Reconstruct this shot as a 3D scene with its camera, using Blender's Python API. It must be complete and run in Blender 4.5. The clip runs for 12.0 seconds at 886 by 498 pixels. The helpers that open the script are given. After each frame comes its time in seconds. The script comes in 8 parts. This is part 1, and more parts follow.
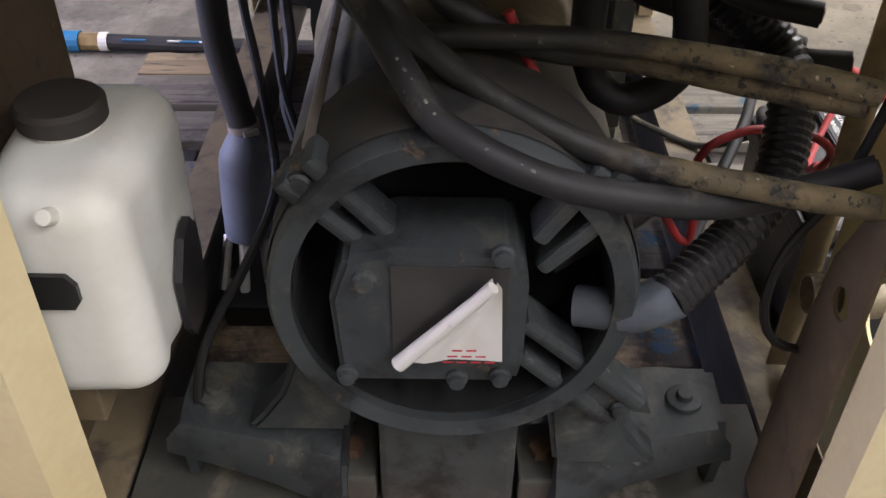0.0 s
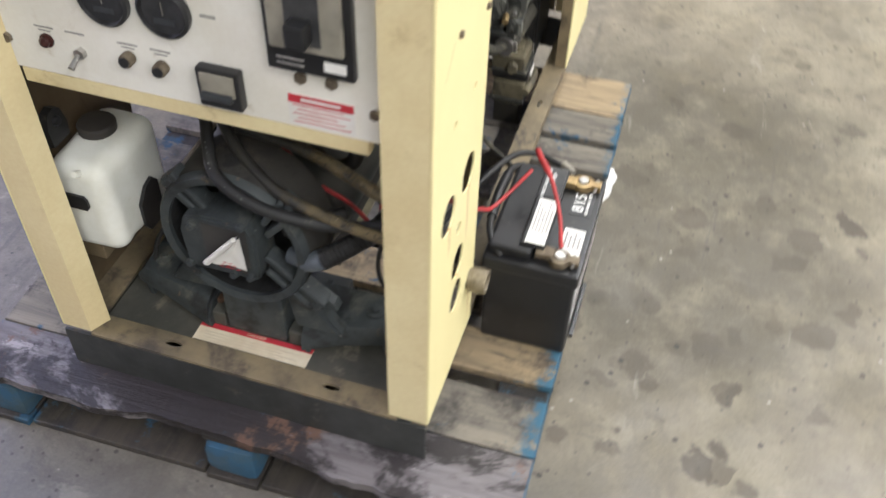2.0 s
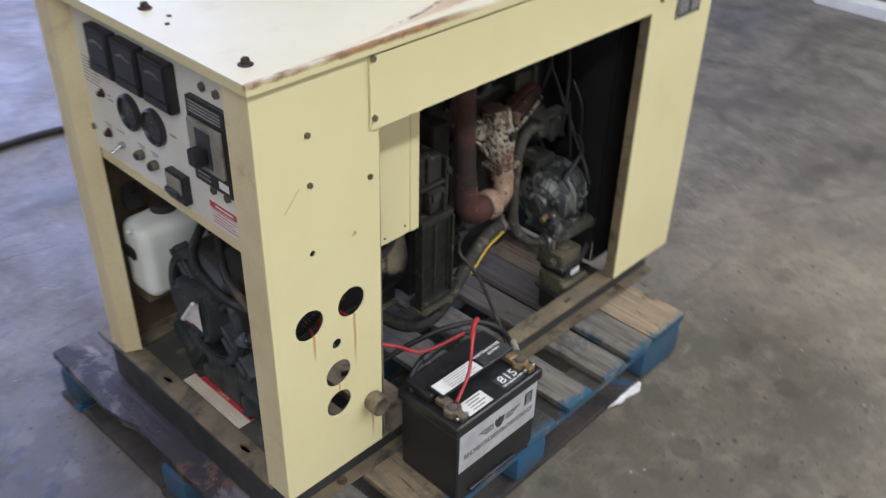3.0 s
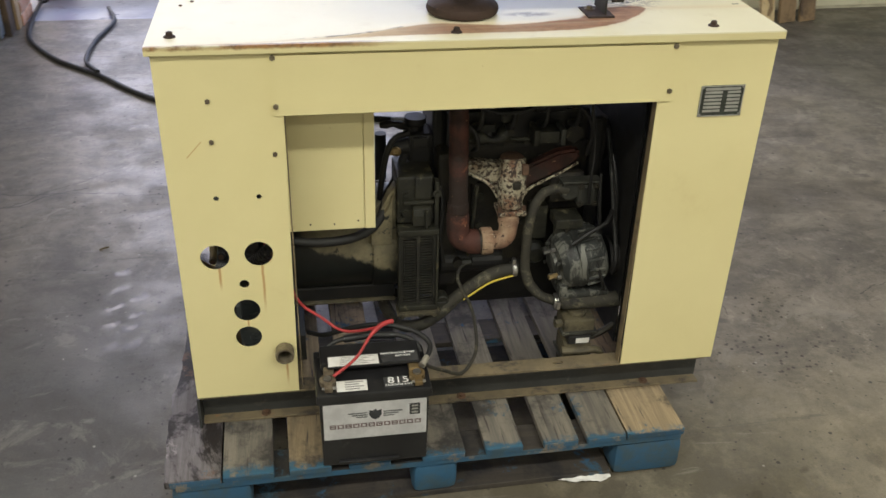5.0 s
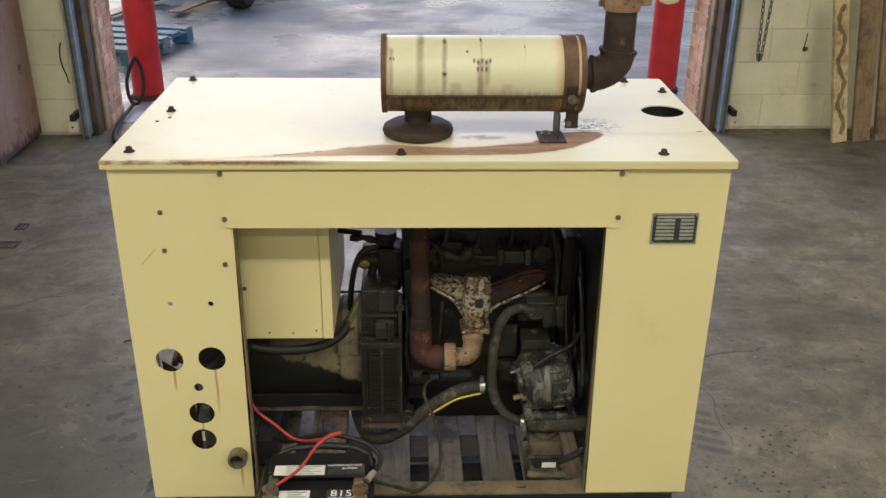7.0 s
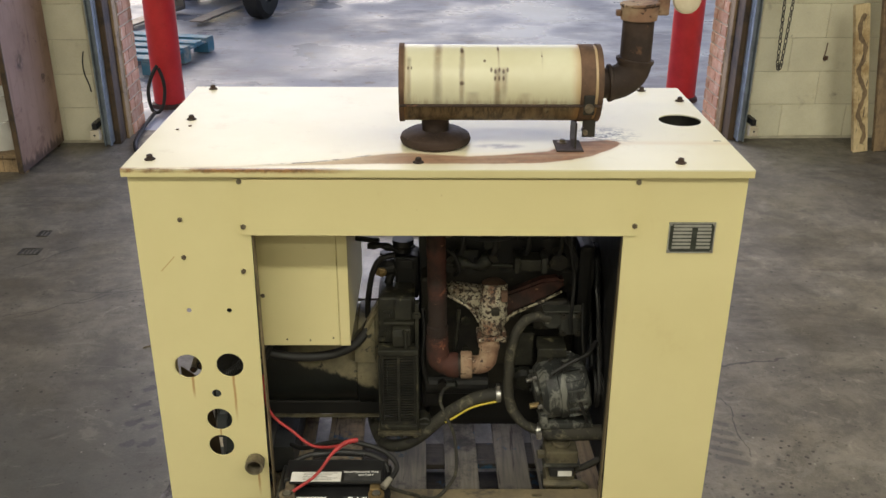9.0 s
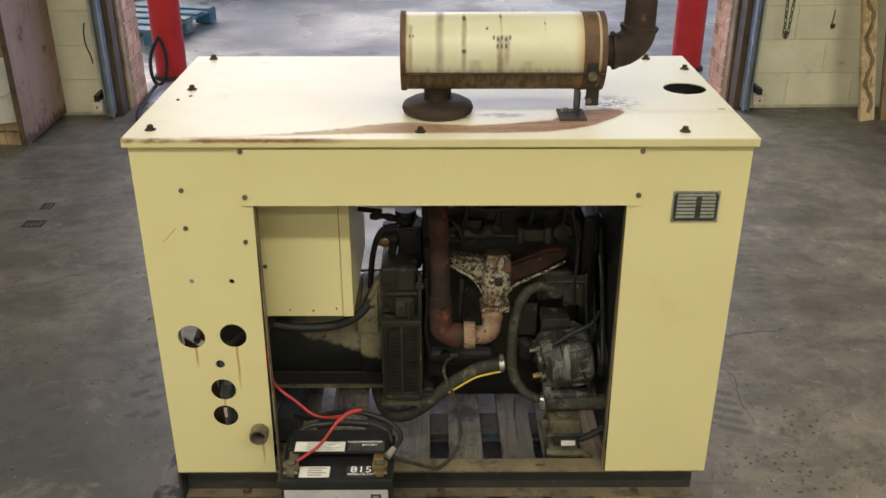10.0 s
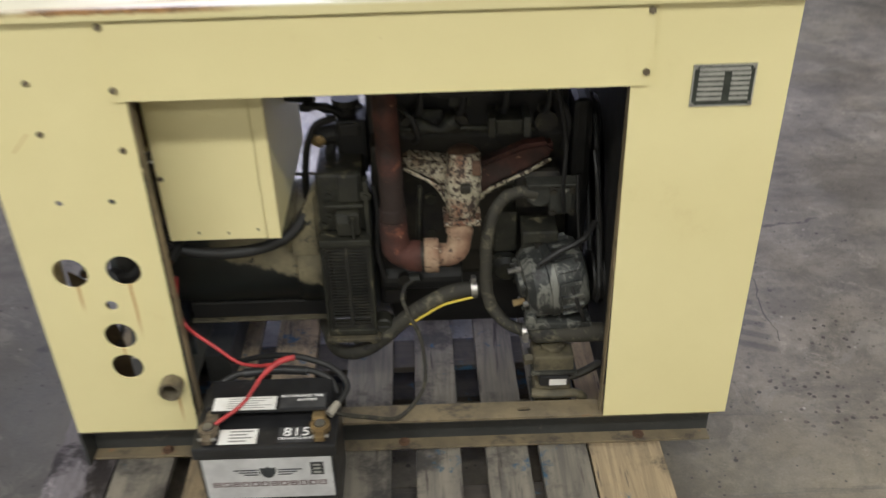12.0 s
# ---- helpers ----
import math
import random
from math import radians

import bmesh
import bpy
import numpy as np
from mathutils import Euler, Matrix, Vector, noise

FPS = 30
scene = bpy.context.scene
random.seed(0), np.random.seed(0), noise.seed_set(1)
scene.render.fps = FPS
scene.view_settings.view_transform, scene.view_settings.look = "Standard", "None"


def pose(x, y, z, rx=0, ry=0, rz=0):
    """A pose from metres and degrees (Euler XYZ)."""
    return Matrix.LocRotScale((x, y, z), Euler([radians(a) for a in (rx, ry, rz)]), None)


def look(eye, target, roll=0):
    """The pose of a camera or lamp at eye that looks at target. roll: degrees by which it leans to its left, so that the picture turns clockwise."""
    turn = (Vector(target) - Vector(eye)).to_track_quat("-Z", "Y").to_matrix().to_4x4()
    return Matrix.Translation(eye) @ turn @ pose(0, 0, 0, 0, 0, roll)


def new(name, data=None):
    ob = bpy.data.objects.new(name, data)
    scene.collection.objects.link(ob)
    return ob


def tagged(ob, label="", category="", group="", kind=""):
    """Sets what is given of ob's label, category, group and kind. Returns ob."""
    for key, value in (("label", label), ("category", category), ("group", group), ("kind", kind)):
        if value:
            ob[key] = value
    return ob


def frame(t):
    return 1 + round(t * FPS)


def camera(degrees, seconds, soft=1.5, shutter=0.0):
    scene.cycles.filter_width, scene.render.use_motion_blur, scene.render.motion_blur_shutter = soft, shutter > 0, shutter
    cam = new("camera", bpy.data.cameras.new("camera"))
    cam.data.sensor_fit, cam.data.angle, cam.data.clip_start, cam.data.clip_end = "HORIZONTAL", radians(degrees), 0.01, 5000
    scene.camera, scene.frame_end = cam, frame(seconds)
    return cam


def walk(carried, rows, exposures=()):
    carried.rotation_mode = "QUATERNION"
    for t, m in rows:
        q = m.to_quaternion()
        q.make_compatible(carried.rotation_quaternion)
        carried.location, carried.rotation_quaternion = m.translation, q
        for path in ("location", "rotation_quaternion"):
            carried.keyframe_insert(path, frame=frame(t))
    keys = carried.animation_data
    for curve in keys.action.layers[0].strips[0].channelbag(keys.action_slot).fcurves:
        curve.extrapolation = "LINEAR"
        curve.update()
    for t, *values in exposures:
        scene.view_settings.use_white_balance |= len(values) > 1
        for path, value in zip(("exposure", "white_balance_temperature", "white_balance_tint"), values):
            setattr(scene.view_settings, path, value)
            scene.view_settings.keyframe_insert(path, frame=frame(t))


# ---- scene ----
cam = camera(51.2, 12.0, soft=1.5, shutter=0.5)
PATH = [
    (0, (-0.39, 0.342, 0.889), (1.172, 0.344, -0.36), 0.7),
    (0.5, (-0.394, 0.342, 0.889), (1.17, 0.329, -0.358), 0.9),
    (1, (-0.436, 0.329, 0.955), (1.063, 0.342, -0.369), 1.7),
    (1.2, (-0.496, 0.3, 1.047), (0.922, 0.342, -0.363), 2.2),
    (1.5, (-0.636, 0.151, 1.24), (0.751, 0.278, -0.195), 2.1),
    (1.8, (-0.749, -0.115, 1.418), (0.574, 0.2, -0.048), -0.1),
    (2, (-0.799, -0.246, 1.483), (0.551, 0.143, 0.06), 1.9),
    (2.5, (-0.78, -0.583, 1.565), (0.549, 0.153, 0.263), 4.0),
    (2.7, (-0.754, -0.741, 1.611), (0.559, 0.11, 0.365), 2.8),
    (3, (-0.669, -1.026, 1.636), (0.53, 0.117, 0.515), 1.5),
    (3.5, (-0.494, -1.361, 1.683), (0.472, 0.019, 0.605), 1.0),
    (3.7, (-0.38, -1.441, 1.657), (0.53, 0.016, 0.633), 2.6),
    (5.3, (0.379, -1.798, 1.683), (0.611, -0.096, 0.658), 1.7),
    (5.5, (0.441, -1.768, 1.664), (0.656, -0.064, 0.639), 2.3),
    (6, (0.551, -1.755, 1.694), (0.68, -0.017, 0.715), 1.9),
    (6.5, (0.613, -1.795, 1.722), (0.688, 0.004, 0.852), 0.4),
    (7, (0.635, -1.812, 1.729), (0.694, 0.005, 0.895), 0.6),
    (7.5, (0.637, -1.819, 1.732), (0.669, 0.01, 0.923), 0.3),
    (9.5, (0.64, -1.821, 1.73), (0.655, 0.0, 0.902), 0.2),
    (10, (0.643, -1.815, 1.724), (0.652, -0.015, 0.852), 0.0),
    (10.5, (0.637, -1.811, 1.722), (0.65, -0.018, 0.837), 0.2),
    (11, (0.641, -1.797, 1.719), (0.649, -0.018, 0.806), 0.0),
    (11.5, (0.627, -1.657, 1.667), (0.665, 0.083, 0.682), -1.1),
    (12, (0.733, -1.354, 1.551), (0.742, 0.311, 0.442), -1.7),
]
EXPOSURES = [(0.0, 1.13, 5550, 27), (0.8, 1.17, 5550, 26), (1.5, 1.42, 5550, 22), (1.8, 1.35, 5500, 21), (2.0, 1.22, 5450, 20), (2.5, 0.78, 5300, 21), (3.0, 0.36, 5150, 23), (3.5, 0.22, 5800, 20), (5.5, 0.13, 5900, 13), (6.0, -0.06, 5750, 18), (6.5, 0.04, 6150, 12), (9.5, 0.05, 6250, 12), (11.2, -0.03, 6350, 12), (12.0, 0.34, 5600, 17)]
walk(cam, [(t, look(eye, target, roll)) for t, eye, target, roll in PATH], EXPOSURES)

# ---- world, sun and lamps ----
world = bpy.data.worlds.new("world")
scene.world = world
world.use_nodes = True
sky = world.node_tree.nodes.new("ShaderNodeTexSky")
sky.sky_type, sky.sun_disc = "NISHITA", False
sky.sun_elevation, sky.sun_rotation = radians(35), radians(-20)
sky.air_density, sky.dust_density = 1.0, 3.0
world.node_tree.links.new(sky.outputs[0], world.node_tree.nodes["Background"].inputs[0])
world.node_tree.nodes["Background"].inputs[1].default_value = 0.13

sun = new("sun", bpy.data.lights.new("sun", "SUN"))
sun.data.energy, sun.data.angle, sun.data.color = 0.6, radians(25), (1.0, 0.97, 0.92)
sun.matrix_world = look((-4, 12, 10), (0, 4, 0))


def area_lamp(name, place, target, sx, sy, watts, colour):
    ob = new(name, bpy.data.lights.new(name, "AREA"))
    ob.data.shape, ob.data.size, ob.data.size_y = "RECTANGLE", sx, sy
    ob.data.energy, ob.data.color = watts, colour
    ob.matrix_world = look(place, target)
    return ob


# daylight that falls in through the bay door
area_lamp("door_daylight", (0.6, 3.85, 1.75), (0.6, -2.0, 0.4), 3.4, 3.3, 52, (0.56, 0.65, 1.0))
# assumed ceiling tubes, unseen; rows and watts chosen to brighten housing front and floor
FILL_TUBES = [(x, y) for y in (-8.0, -5.4, -2.8) for x in (-6.0, -2.6, 0.8, 4.2)] + [(-2.6, -0.4), (3.4, -0.4)]
for tx, ty in FILL_TUBES:
    area_lamp("tube_fill_light", (tx, ty, 4.3), (tx, ty + 0.001, 0), 2.4, 0.35, (82 if ty > -3 else 46) if ty < -1 else (26 if tx < 0 else 58), (1.0, 0.945, 0.74))


# ---- materials ----
def rgba(c):
    return (c[0], c[1], c[2], 1.0)


class Nodes:
    """A material's node tree, with short calls for the nodes that are used here."""

    def __init__(self, name):
        self.mat = bpy.data.materials.new(name)
        self.mat.use_nodes = True
        self.tree = self.mat.node_tree
        self.bsdf = self.tree.nodes["Principled BSDF"]
        self.pos = self.tree.nodes.new("ShaderNodeNewGeometry").outputs["Position"]

    def put(self, socket, value):
        if isinstance(value, bpy.types.NodeSocket):
            self.tree.links.new(value, socket)
        else:
            socket.default_value = value

    def math(self, op, a, b=0.0, c=0.0, clamp=False):
        n = self.tree.nodes.new("ShaderNodeMath")
        n.operation, n.use_clamp = op, clamp
        for s, v in zip(n.inputs, (a, b, c)):
            self.put(s, v)
        return n.outputs[0]

    def stretch(self, sx, sy, sz):
        n = self.tree.nodes.new("ShaderNodeMapping")
        self.put(n.inputs["Vector"], self.pos)
        n.inputs["Scale"].default_value = (sx, sy, sz)
        return n.outputs[0]

    def noise(self, scale, detail=5.0, rough=0.6, vector=None, distort=0.0):
        n = self.tree.nodes.new("ShaderNodeTexNoise")
        self.put(n.inputs["Vector"], vector or self.pos)
        n.inputs["Scale"].default_value, n.inputs["Detail"].default_value = scale, detail
        n.inputs["Roughness"].default_value, n.inputs["Distortion"].default_value = rough, distort
        return n.outputs[0]

    def step(self, value, lo, hi):
        n = self.tree.nodes.new("ShaderNodeMapRange")
        n.interpolation_type = "SMOOTHSTEP"
        for s, v in zip(n.inputs, (value, lo, hi, 0.0, 1.0)):
            self.put(s, v)
        return n.outputs[0]

    def mix(self, fac, a, b, kind="MIX"):
        n = self.tree.nodes.new("ShaderNodeMix")
        n.data_type, n.blend_type = "RGBA", kind
        self.put(n.inputs[0], fac)
        self.put(n.inputs[6], a if isinstance(a, bpy.types.NodeSocket) else rgba(a))
        self.put(n.inputs[7], b if isinstance(b, bpy.types.NodeSocket) else rgba(b))
        return n.outputs[2]

    def split(self):
        n = self.tree.nodes.new("ShaderNodeSeparateXYZ")
        self.put(n.inputs[0], self.pos)
        return n.outputs

    def curve(self, value, points):
        """Piecewise linear function through (in, out) pairs, outputs within 0 to 1 after an offset of 0.5."""
        lo, hi = points[0][0], points[-1][0]
        n = self.tree.nodes.new("ShaderNodeValToRGB")
        ramp = n.color_ramp
        while len(ramp.elements) < len(points):
            ramp.elements.new(0.5)
        for e, (a, b) in zip(ramp.elements, points):
            e.position = (a - lo) / (hi - lo)
            e.color = (b + 0.5, b + 0.5, b + 0.5, 1.0)
        self.put(n.inputs[0], self.math("DIVIDE", self.math("SUBTRACT", value, lo), hi - lo, clamp=True))
        return self.math("SUBTRACT", n.outputs[0], 0.5)

    def spot(self, a, b, ca, cb, r0, r1):
        """1 inside a soft disc about (ca, cb) in the two coordinates, 0 past r1."""
        da, db = self.math("SUBTRACT", a, ca), self.math("SUBTRACT", b, cb)
        d = self.math("SQRT", self.math("ADD", self.math("MULTIPLY", da, da), self.math("MULTIPLY", db, db)))
        return self.math("SUBTRACT", 1.0, self.step(d, r0, r1))

    def line(self, a, b, pa, pb, width):
        """1 on the straight segment from pa to pb in the two coordinates."""
        ux, uy = pb[0] - pa[0], pb[1] - pa[1]
        ln = math.hypot(ux, uy)
        ux, uy = ux / ln, uy / ln
        da, db = self.math("SUBTRACT", a, pa[0]), self.math("SUBTRACT", b, pa[1])
        along = self.math("ADD", self.math("MULTIPLY", da, ux), self.math("MULTIPLY", db, uy))
        off = self.math("ABSOLUTE", self.math("SUBTRACT", self.math("MULTIPLY", da, uy), self.math("MULTIPLY", db, ux)))
        on = self.math("MULTIPLY", self.step(along, 0.0, width), self.math("SUBTRACT", 1.0, self.step(along, ln - width, ln)))
        return self.math("MULTIPLY", on, self.math("SUBTRACT", 1.0, self.step(off, width * 0.4, width)))

    def bump(self, height, strength, distance):
        n = self.tree.nodes.new("ShaderNodeBump")
        n.inputs["Strength"].default_value, n.inputs["Distance"].default_value = strength, distance
        self.put(n.inputs["Height"], height)
        self.put(self.bsdf.inputs["Normal"], n.outputs[0])

    def done(self, colour, rough=0.5, metal=0.0):
        self.put(self.bsdf.inputs["Base Color"], colour if isinstance(colour, bpy.types.NodeSocket) else rgba(colour))
        self.put(self.bsdf.inputs["Roughness"], rough)
        self.put(self.bsdf.inputs["Metallic"], metal)
        return self.mat


def surface(name, base, other, scale=6.0, rough=0.5, metal=0.0, stains=(), grain=0.12, grain_scale=120.0, bump=0.25, depth=0.001, piece=0.0, rough_var=0.15):
    """base and other mix at scale; each stain is (colour, scale, low, high); fine grain and relief on top."""
    n = Nodes(name)
    col = n.mix(n.step(n.noise(scale), 0.35, 0.65), base, other)
    for c, s, lo, hi in stains:
        col = n.mix(n.step(n.noise(s, 8.0, 0.68, distort=0.3), lo, hi), col, c)
    fine = n.noise(grain_scale, 3.0)
    col = n.mix(grain, col, n.mix(fine, (0.0, 0.0, 0.0), (1.0, 1.0, 1.0)), "OVERLAY")
    if piece:
        info = n.tree.nodes.new("ShaderNodeObjectInfo")
        shade = n.math("MULTIPLY_ADD", info.outputs["Random"], piece, 1.0 - piece / 2)
        hsv = n.tree.nodes.new("ShaderNodeHueSaturation")
        n.put(hsv.inputs["Value"], shade)
        n.put(hsv.inputs["Color"], col)
        col = hsv.outputs[0]
    if bump:
        n.bump(n.math("ADD", n.noise(scale * 3), n.math("MULTIPLY", fine, 0.5)), bump, depth)
    r = n.math("MULTIPLY_ADD", n.noise(scale * 2), rough_var * 2, rough - rough_var, clamp=True)
    return n.done(col, r, metal)


def plank_wood(name, base, other, dirt, axis, blue=0.0, piece=0.5, tip=False):
    """Weathered sawn wood, its grain along the given axis; blue: how much old paint is left."""
    n = Nodes(name)
    sc = [26.0, 26.0, 26.0]
    sc["xyz".index(axis)] = 1.6
    along = n.stretch(*sc)
    g = n.noise(2.2, 6.0, 0.65, along, 0.6)
    col = n.mix(n.step(g, 0.3, 0.7), base, other)
    col = n.mix(n.step(n.noise(5.0, 8.0, 0.74), 0.45, 0.62), col, dirt)
    col = n.mix(n.step(n.noise(1.0, 3.0, 0.5, n.stretch(*(v * 4 for v in sc))), 0.62, 0.72), col, (0.05, 0.04, 0.035))
    if blue:
        col = n.mix(n.math("MULTIPLY", n.step(n.noise(9.0, 7.0, 0.7), 0.62 - blue * 0.4, 0.7 - blue * 0.4), 0.95), col, n.mix(n.step(n.noise(17.0, 7.0, 0.7), 0.4, 0.62), (0.019, 0.078, 0.150), (0.034, 0.070, 0.098)))
    if tip:
        # paint that ran over the ends of the boards
        x, y, z = n.split()
        ran = n.math("SUBTRACT", 1.0, n.step(n.math("MULTIPLY_ADD", n.math("SUBTRACT", n.noise(22.0, 6.0, 0.7), 0.5), 0.10, y), -0.158, -0.135))
        col = n.mix(n.math("MULTIPLY", ran, n.step(n.noise(30.0, 6.0, 0.72), 0.36, 0.52)), col, (0.030, 0.095, 0.155))
    info = n.tree.nodes.new("ShaderNodeObjectInfo")
    hsv = n.tree.nodes.new("ShaderNodeHueSaturation")
    n.put(hsv.inputs["Value"], n.math("MULTIPLY_ADD", info.outputs["Random"], piece, 1.0 - piece / 2))
    n.put(hsv.inputs["Color"], col)
    n.bump(n.math("ADD", g, n.noise(40.0)), 0.5, 0.002)
    return n.done(hsv.outputs[0], 0.78)


def lid_paint():
    """Cream paint, the turned-down lip's weaker light put into a yellower tone, with one long rust run below the
    silencer and soot by its bracket.
    """
    n = Nodes("lid_paint")
    x, y, z = n.split()
    col = n.mix(n.step(n.noise(3.0), 0.35, 0.65), (0.77, 0.73, 0.55), (0.73, 0.685, 0.495))
    col = n.mix(n.math("MULTIPLY", n.step(n.noise(11.0, 8.0, 0.7), 0.56, 0.72), 0.4), col, (0.58, 0.51, 0.34))
    col = n.mix(n.math("MULTIPLY", n.step(n.noise(42.0, 7.0, 0.75), 0.68, 0.74), 0.6), col, (0.40, 0.30, 0.16))
    # lip in panel yellow: darker as the less lit side
    lip = n.math("SUBTRACT", 1.0, n.step(z, 1.0968, 1.0995))
    col = n.mix(lip, col, n.mix(n.step(n.noise(3.5), 0.35, 0.65), (0.69, 0.618, 0.335), (0.64, 0.565, 0.295)))
    wob = n.math("MULTIPLY", n.math("SUBTRACT", n.noise(7.0, 6.0, 0.65, n.stretch(0.5, 2.0, 1.0)), 0.5), 0.018)
    fuzz = n.math("MULTIPLY", n.math("SUBTRACT", n.noise(60.0, 5.0, 0.7), 0.5), 0.010)
    low = n.curve(x, [(0.0, -0.020), (0.219, -0.001), (0.334, 0.010), (0.451, 0.020), (0.569, 0.024), (0.747, 0.024), (0.866, 0.031), (0.929, 0.049), (0.982, 0.080), (1.026, 0.123), (1.050, 0.155), (1.060, 0.172)])
    high = n.curve(x, [(0.0, -0.008), (0.217, 0.010), (0.309, 0.022), (0.401, 0.040), (0.471, 0.067), (0.542, 0.095), (0.591, 0.099), (0.713, 0.078), (0.787, 0.088), (0.887, 0.115), (0.930, 0.160), (0.970, 0.188), (1.030, 0.196), (1.050, 0.188), (1.060, 0.172)])
    yy = n.math("ADD", y, n.math("ADD", wob, fuzz))
    over, below = n.math("SUBTRACT", yy, low), n.math("SUBTRACT", high, yy)
    top = n.math("SUBTRACT", 1.0, lip)
    inside = n.math("MULTIPLY", n.math("MULTIPLY", n.step(over, -0.003, 0.006), n.step(below, -0.004, 0.010)), top)
    halo = n.math("MULTIPLY", n.math("MULTIPLY", n.step(over, -0.022, 0.004), n.step(below, -0.030, 0.002)), top)
    strong = n.curve(x, [(0.0, 0.06), (0.30, 0.10), (0.45, 0.26), (0.58, 0.44), (0.95, 0.48), (1.06, 0.48)])
    streak = n.step(n.noise(9.0, 7.0, 0.68, n.stretch(0.5, 5.0, 1.0)), 0.30, 0.66)
    amount = n.math("MULTIPLY", inside, n.math("MULTIPLY", n.math("MULTIPLY_ADD", strong, 1.80, 0.06), n.math("MULTIPLY_ADD", streak, 0.18, 0.82)), clamp=True)
    col = n.mix(n.math("MULTIPLY", halo, n.math("MULTIPLY", strong, 0.75)), col, (0.62, 0.45, 0.22))
    # dark edge flecks along the thin end of the run, smear above it, rust along the front edge
    fleck = n.math("MULTIPLY", n.math("MULTIPLY", n.math("SUBTRACT", 1.0, n.step(n.math("ABSOLUTE", below), 0.002, 0.006)), n.math("SUBTRACT", 1.0, n.step(x, 0.52, 0.60))), n.math("MULTIPLY", n.step(x, 0.26, 0.34), n.step(n.noise(24.0, 6.0, 0.7, n.stretch(0.5, 1.0, 1.0)), 0.46, 0.54)))
    smear = n.math("MULTIPLY", n.spot(n.math("MULTIPLY", x, 0.34), n.math("ADD", y, fuzz), 0.782 * 0.34, 0.147, 0.008, 0.024), n.step(n.noise(26.0, 5.0), 0.28, 0.55))
    edge = n.math("MULTIPLY", n.math("SUBTRACT", 1.0, n.step(n.math("ADD", y, fuzz), -0.0075, -0.0005)), n.math("SUBTRACT", 1.0, n.step(x, 0.34, 0.52)))
    edge = n.math("MULTIPLY", n.math("MULTIPLY", edge, n.step(n.math("ADD", z, fuzz), 1.0905, 1.0965)), n.step(n.noise(13.0, 7.0, 0.7, n.stretch(0.5, 1, 1)), 0.34, 0.50))
    rust = n.mix(n.step(n.noise(28.0, 6.0, 0.7), 0.35, 0.65), (0.175, 0.066, 0.036), (0.27, 0.115, 0.060))
    rust = n.mix(n.step(strong, 0.12, 0.38), (0.42, 0.20, 0.075), rust)
    col = n.mix(amount, col, rust)
    col = n.mix(n.math("MULTIPLY", fleck, 0.8), col, (0.09, 0.055, 0.03))
    col = n.mix(n.math("MULTIPLY", edge, 0.9), col, n.mix(n.step(n.noise(40.0, 6.0, 0.7), 0.4, 0.6), (0.14, 0.06, 0.02), (0.34, 0.165, 0.055)))
    col = n.mix(n.math("MULTIPLY", smear, 0.75), col, (0.15, 0.12, 0.085))
    # soot
    dx, dy = n.math("SUBTRACT", x, 1.03), n.math("SUBTRACT", y, 0.235)
    r = n.math("SQRT", n.math("ADD", n.math("MULTIPLY", n.math("MULTIPLY", dx, dx), 0.7), n.math("MULTIPLY", dy, dy)))
    soot = n.math("MULTIPLY", n.math("SUBTRACT", 1.0, n.step(r, 0.012, 0.085)), n.step(n.noise(75.0, 5.0, 0.75, n.stretch(0.7, 1.3, 1.0)), 0.45, 0.56))
    col = n.mix(n.math("MULTIPLY", soot, 0.95), col, (0.045, 0.04, 0.035))
    n.bump(n.noise(70.0), 0.08, 0.001)
    return n.done(col, n.math("MULTIPLY_ADD", inside, 0.35, 0.40))


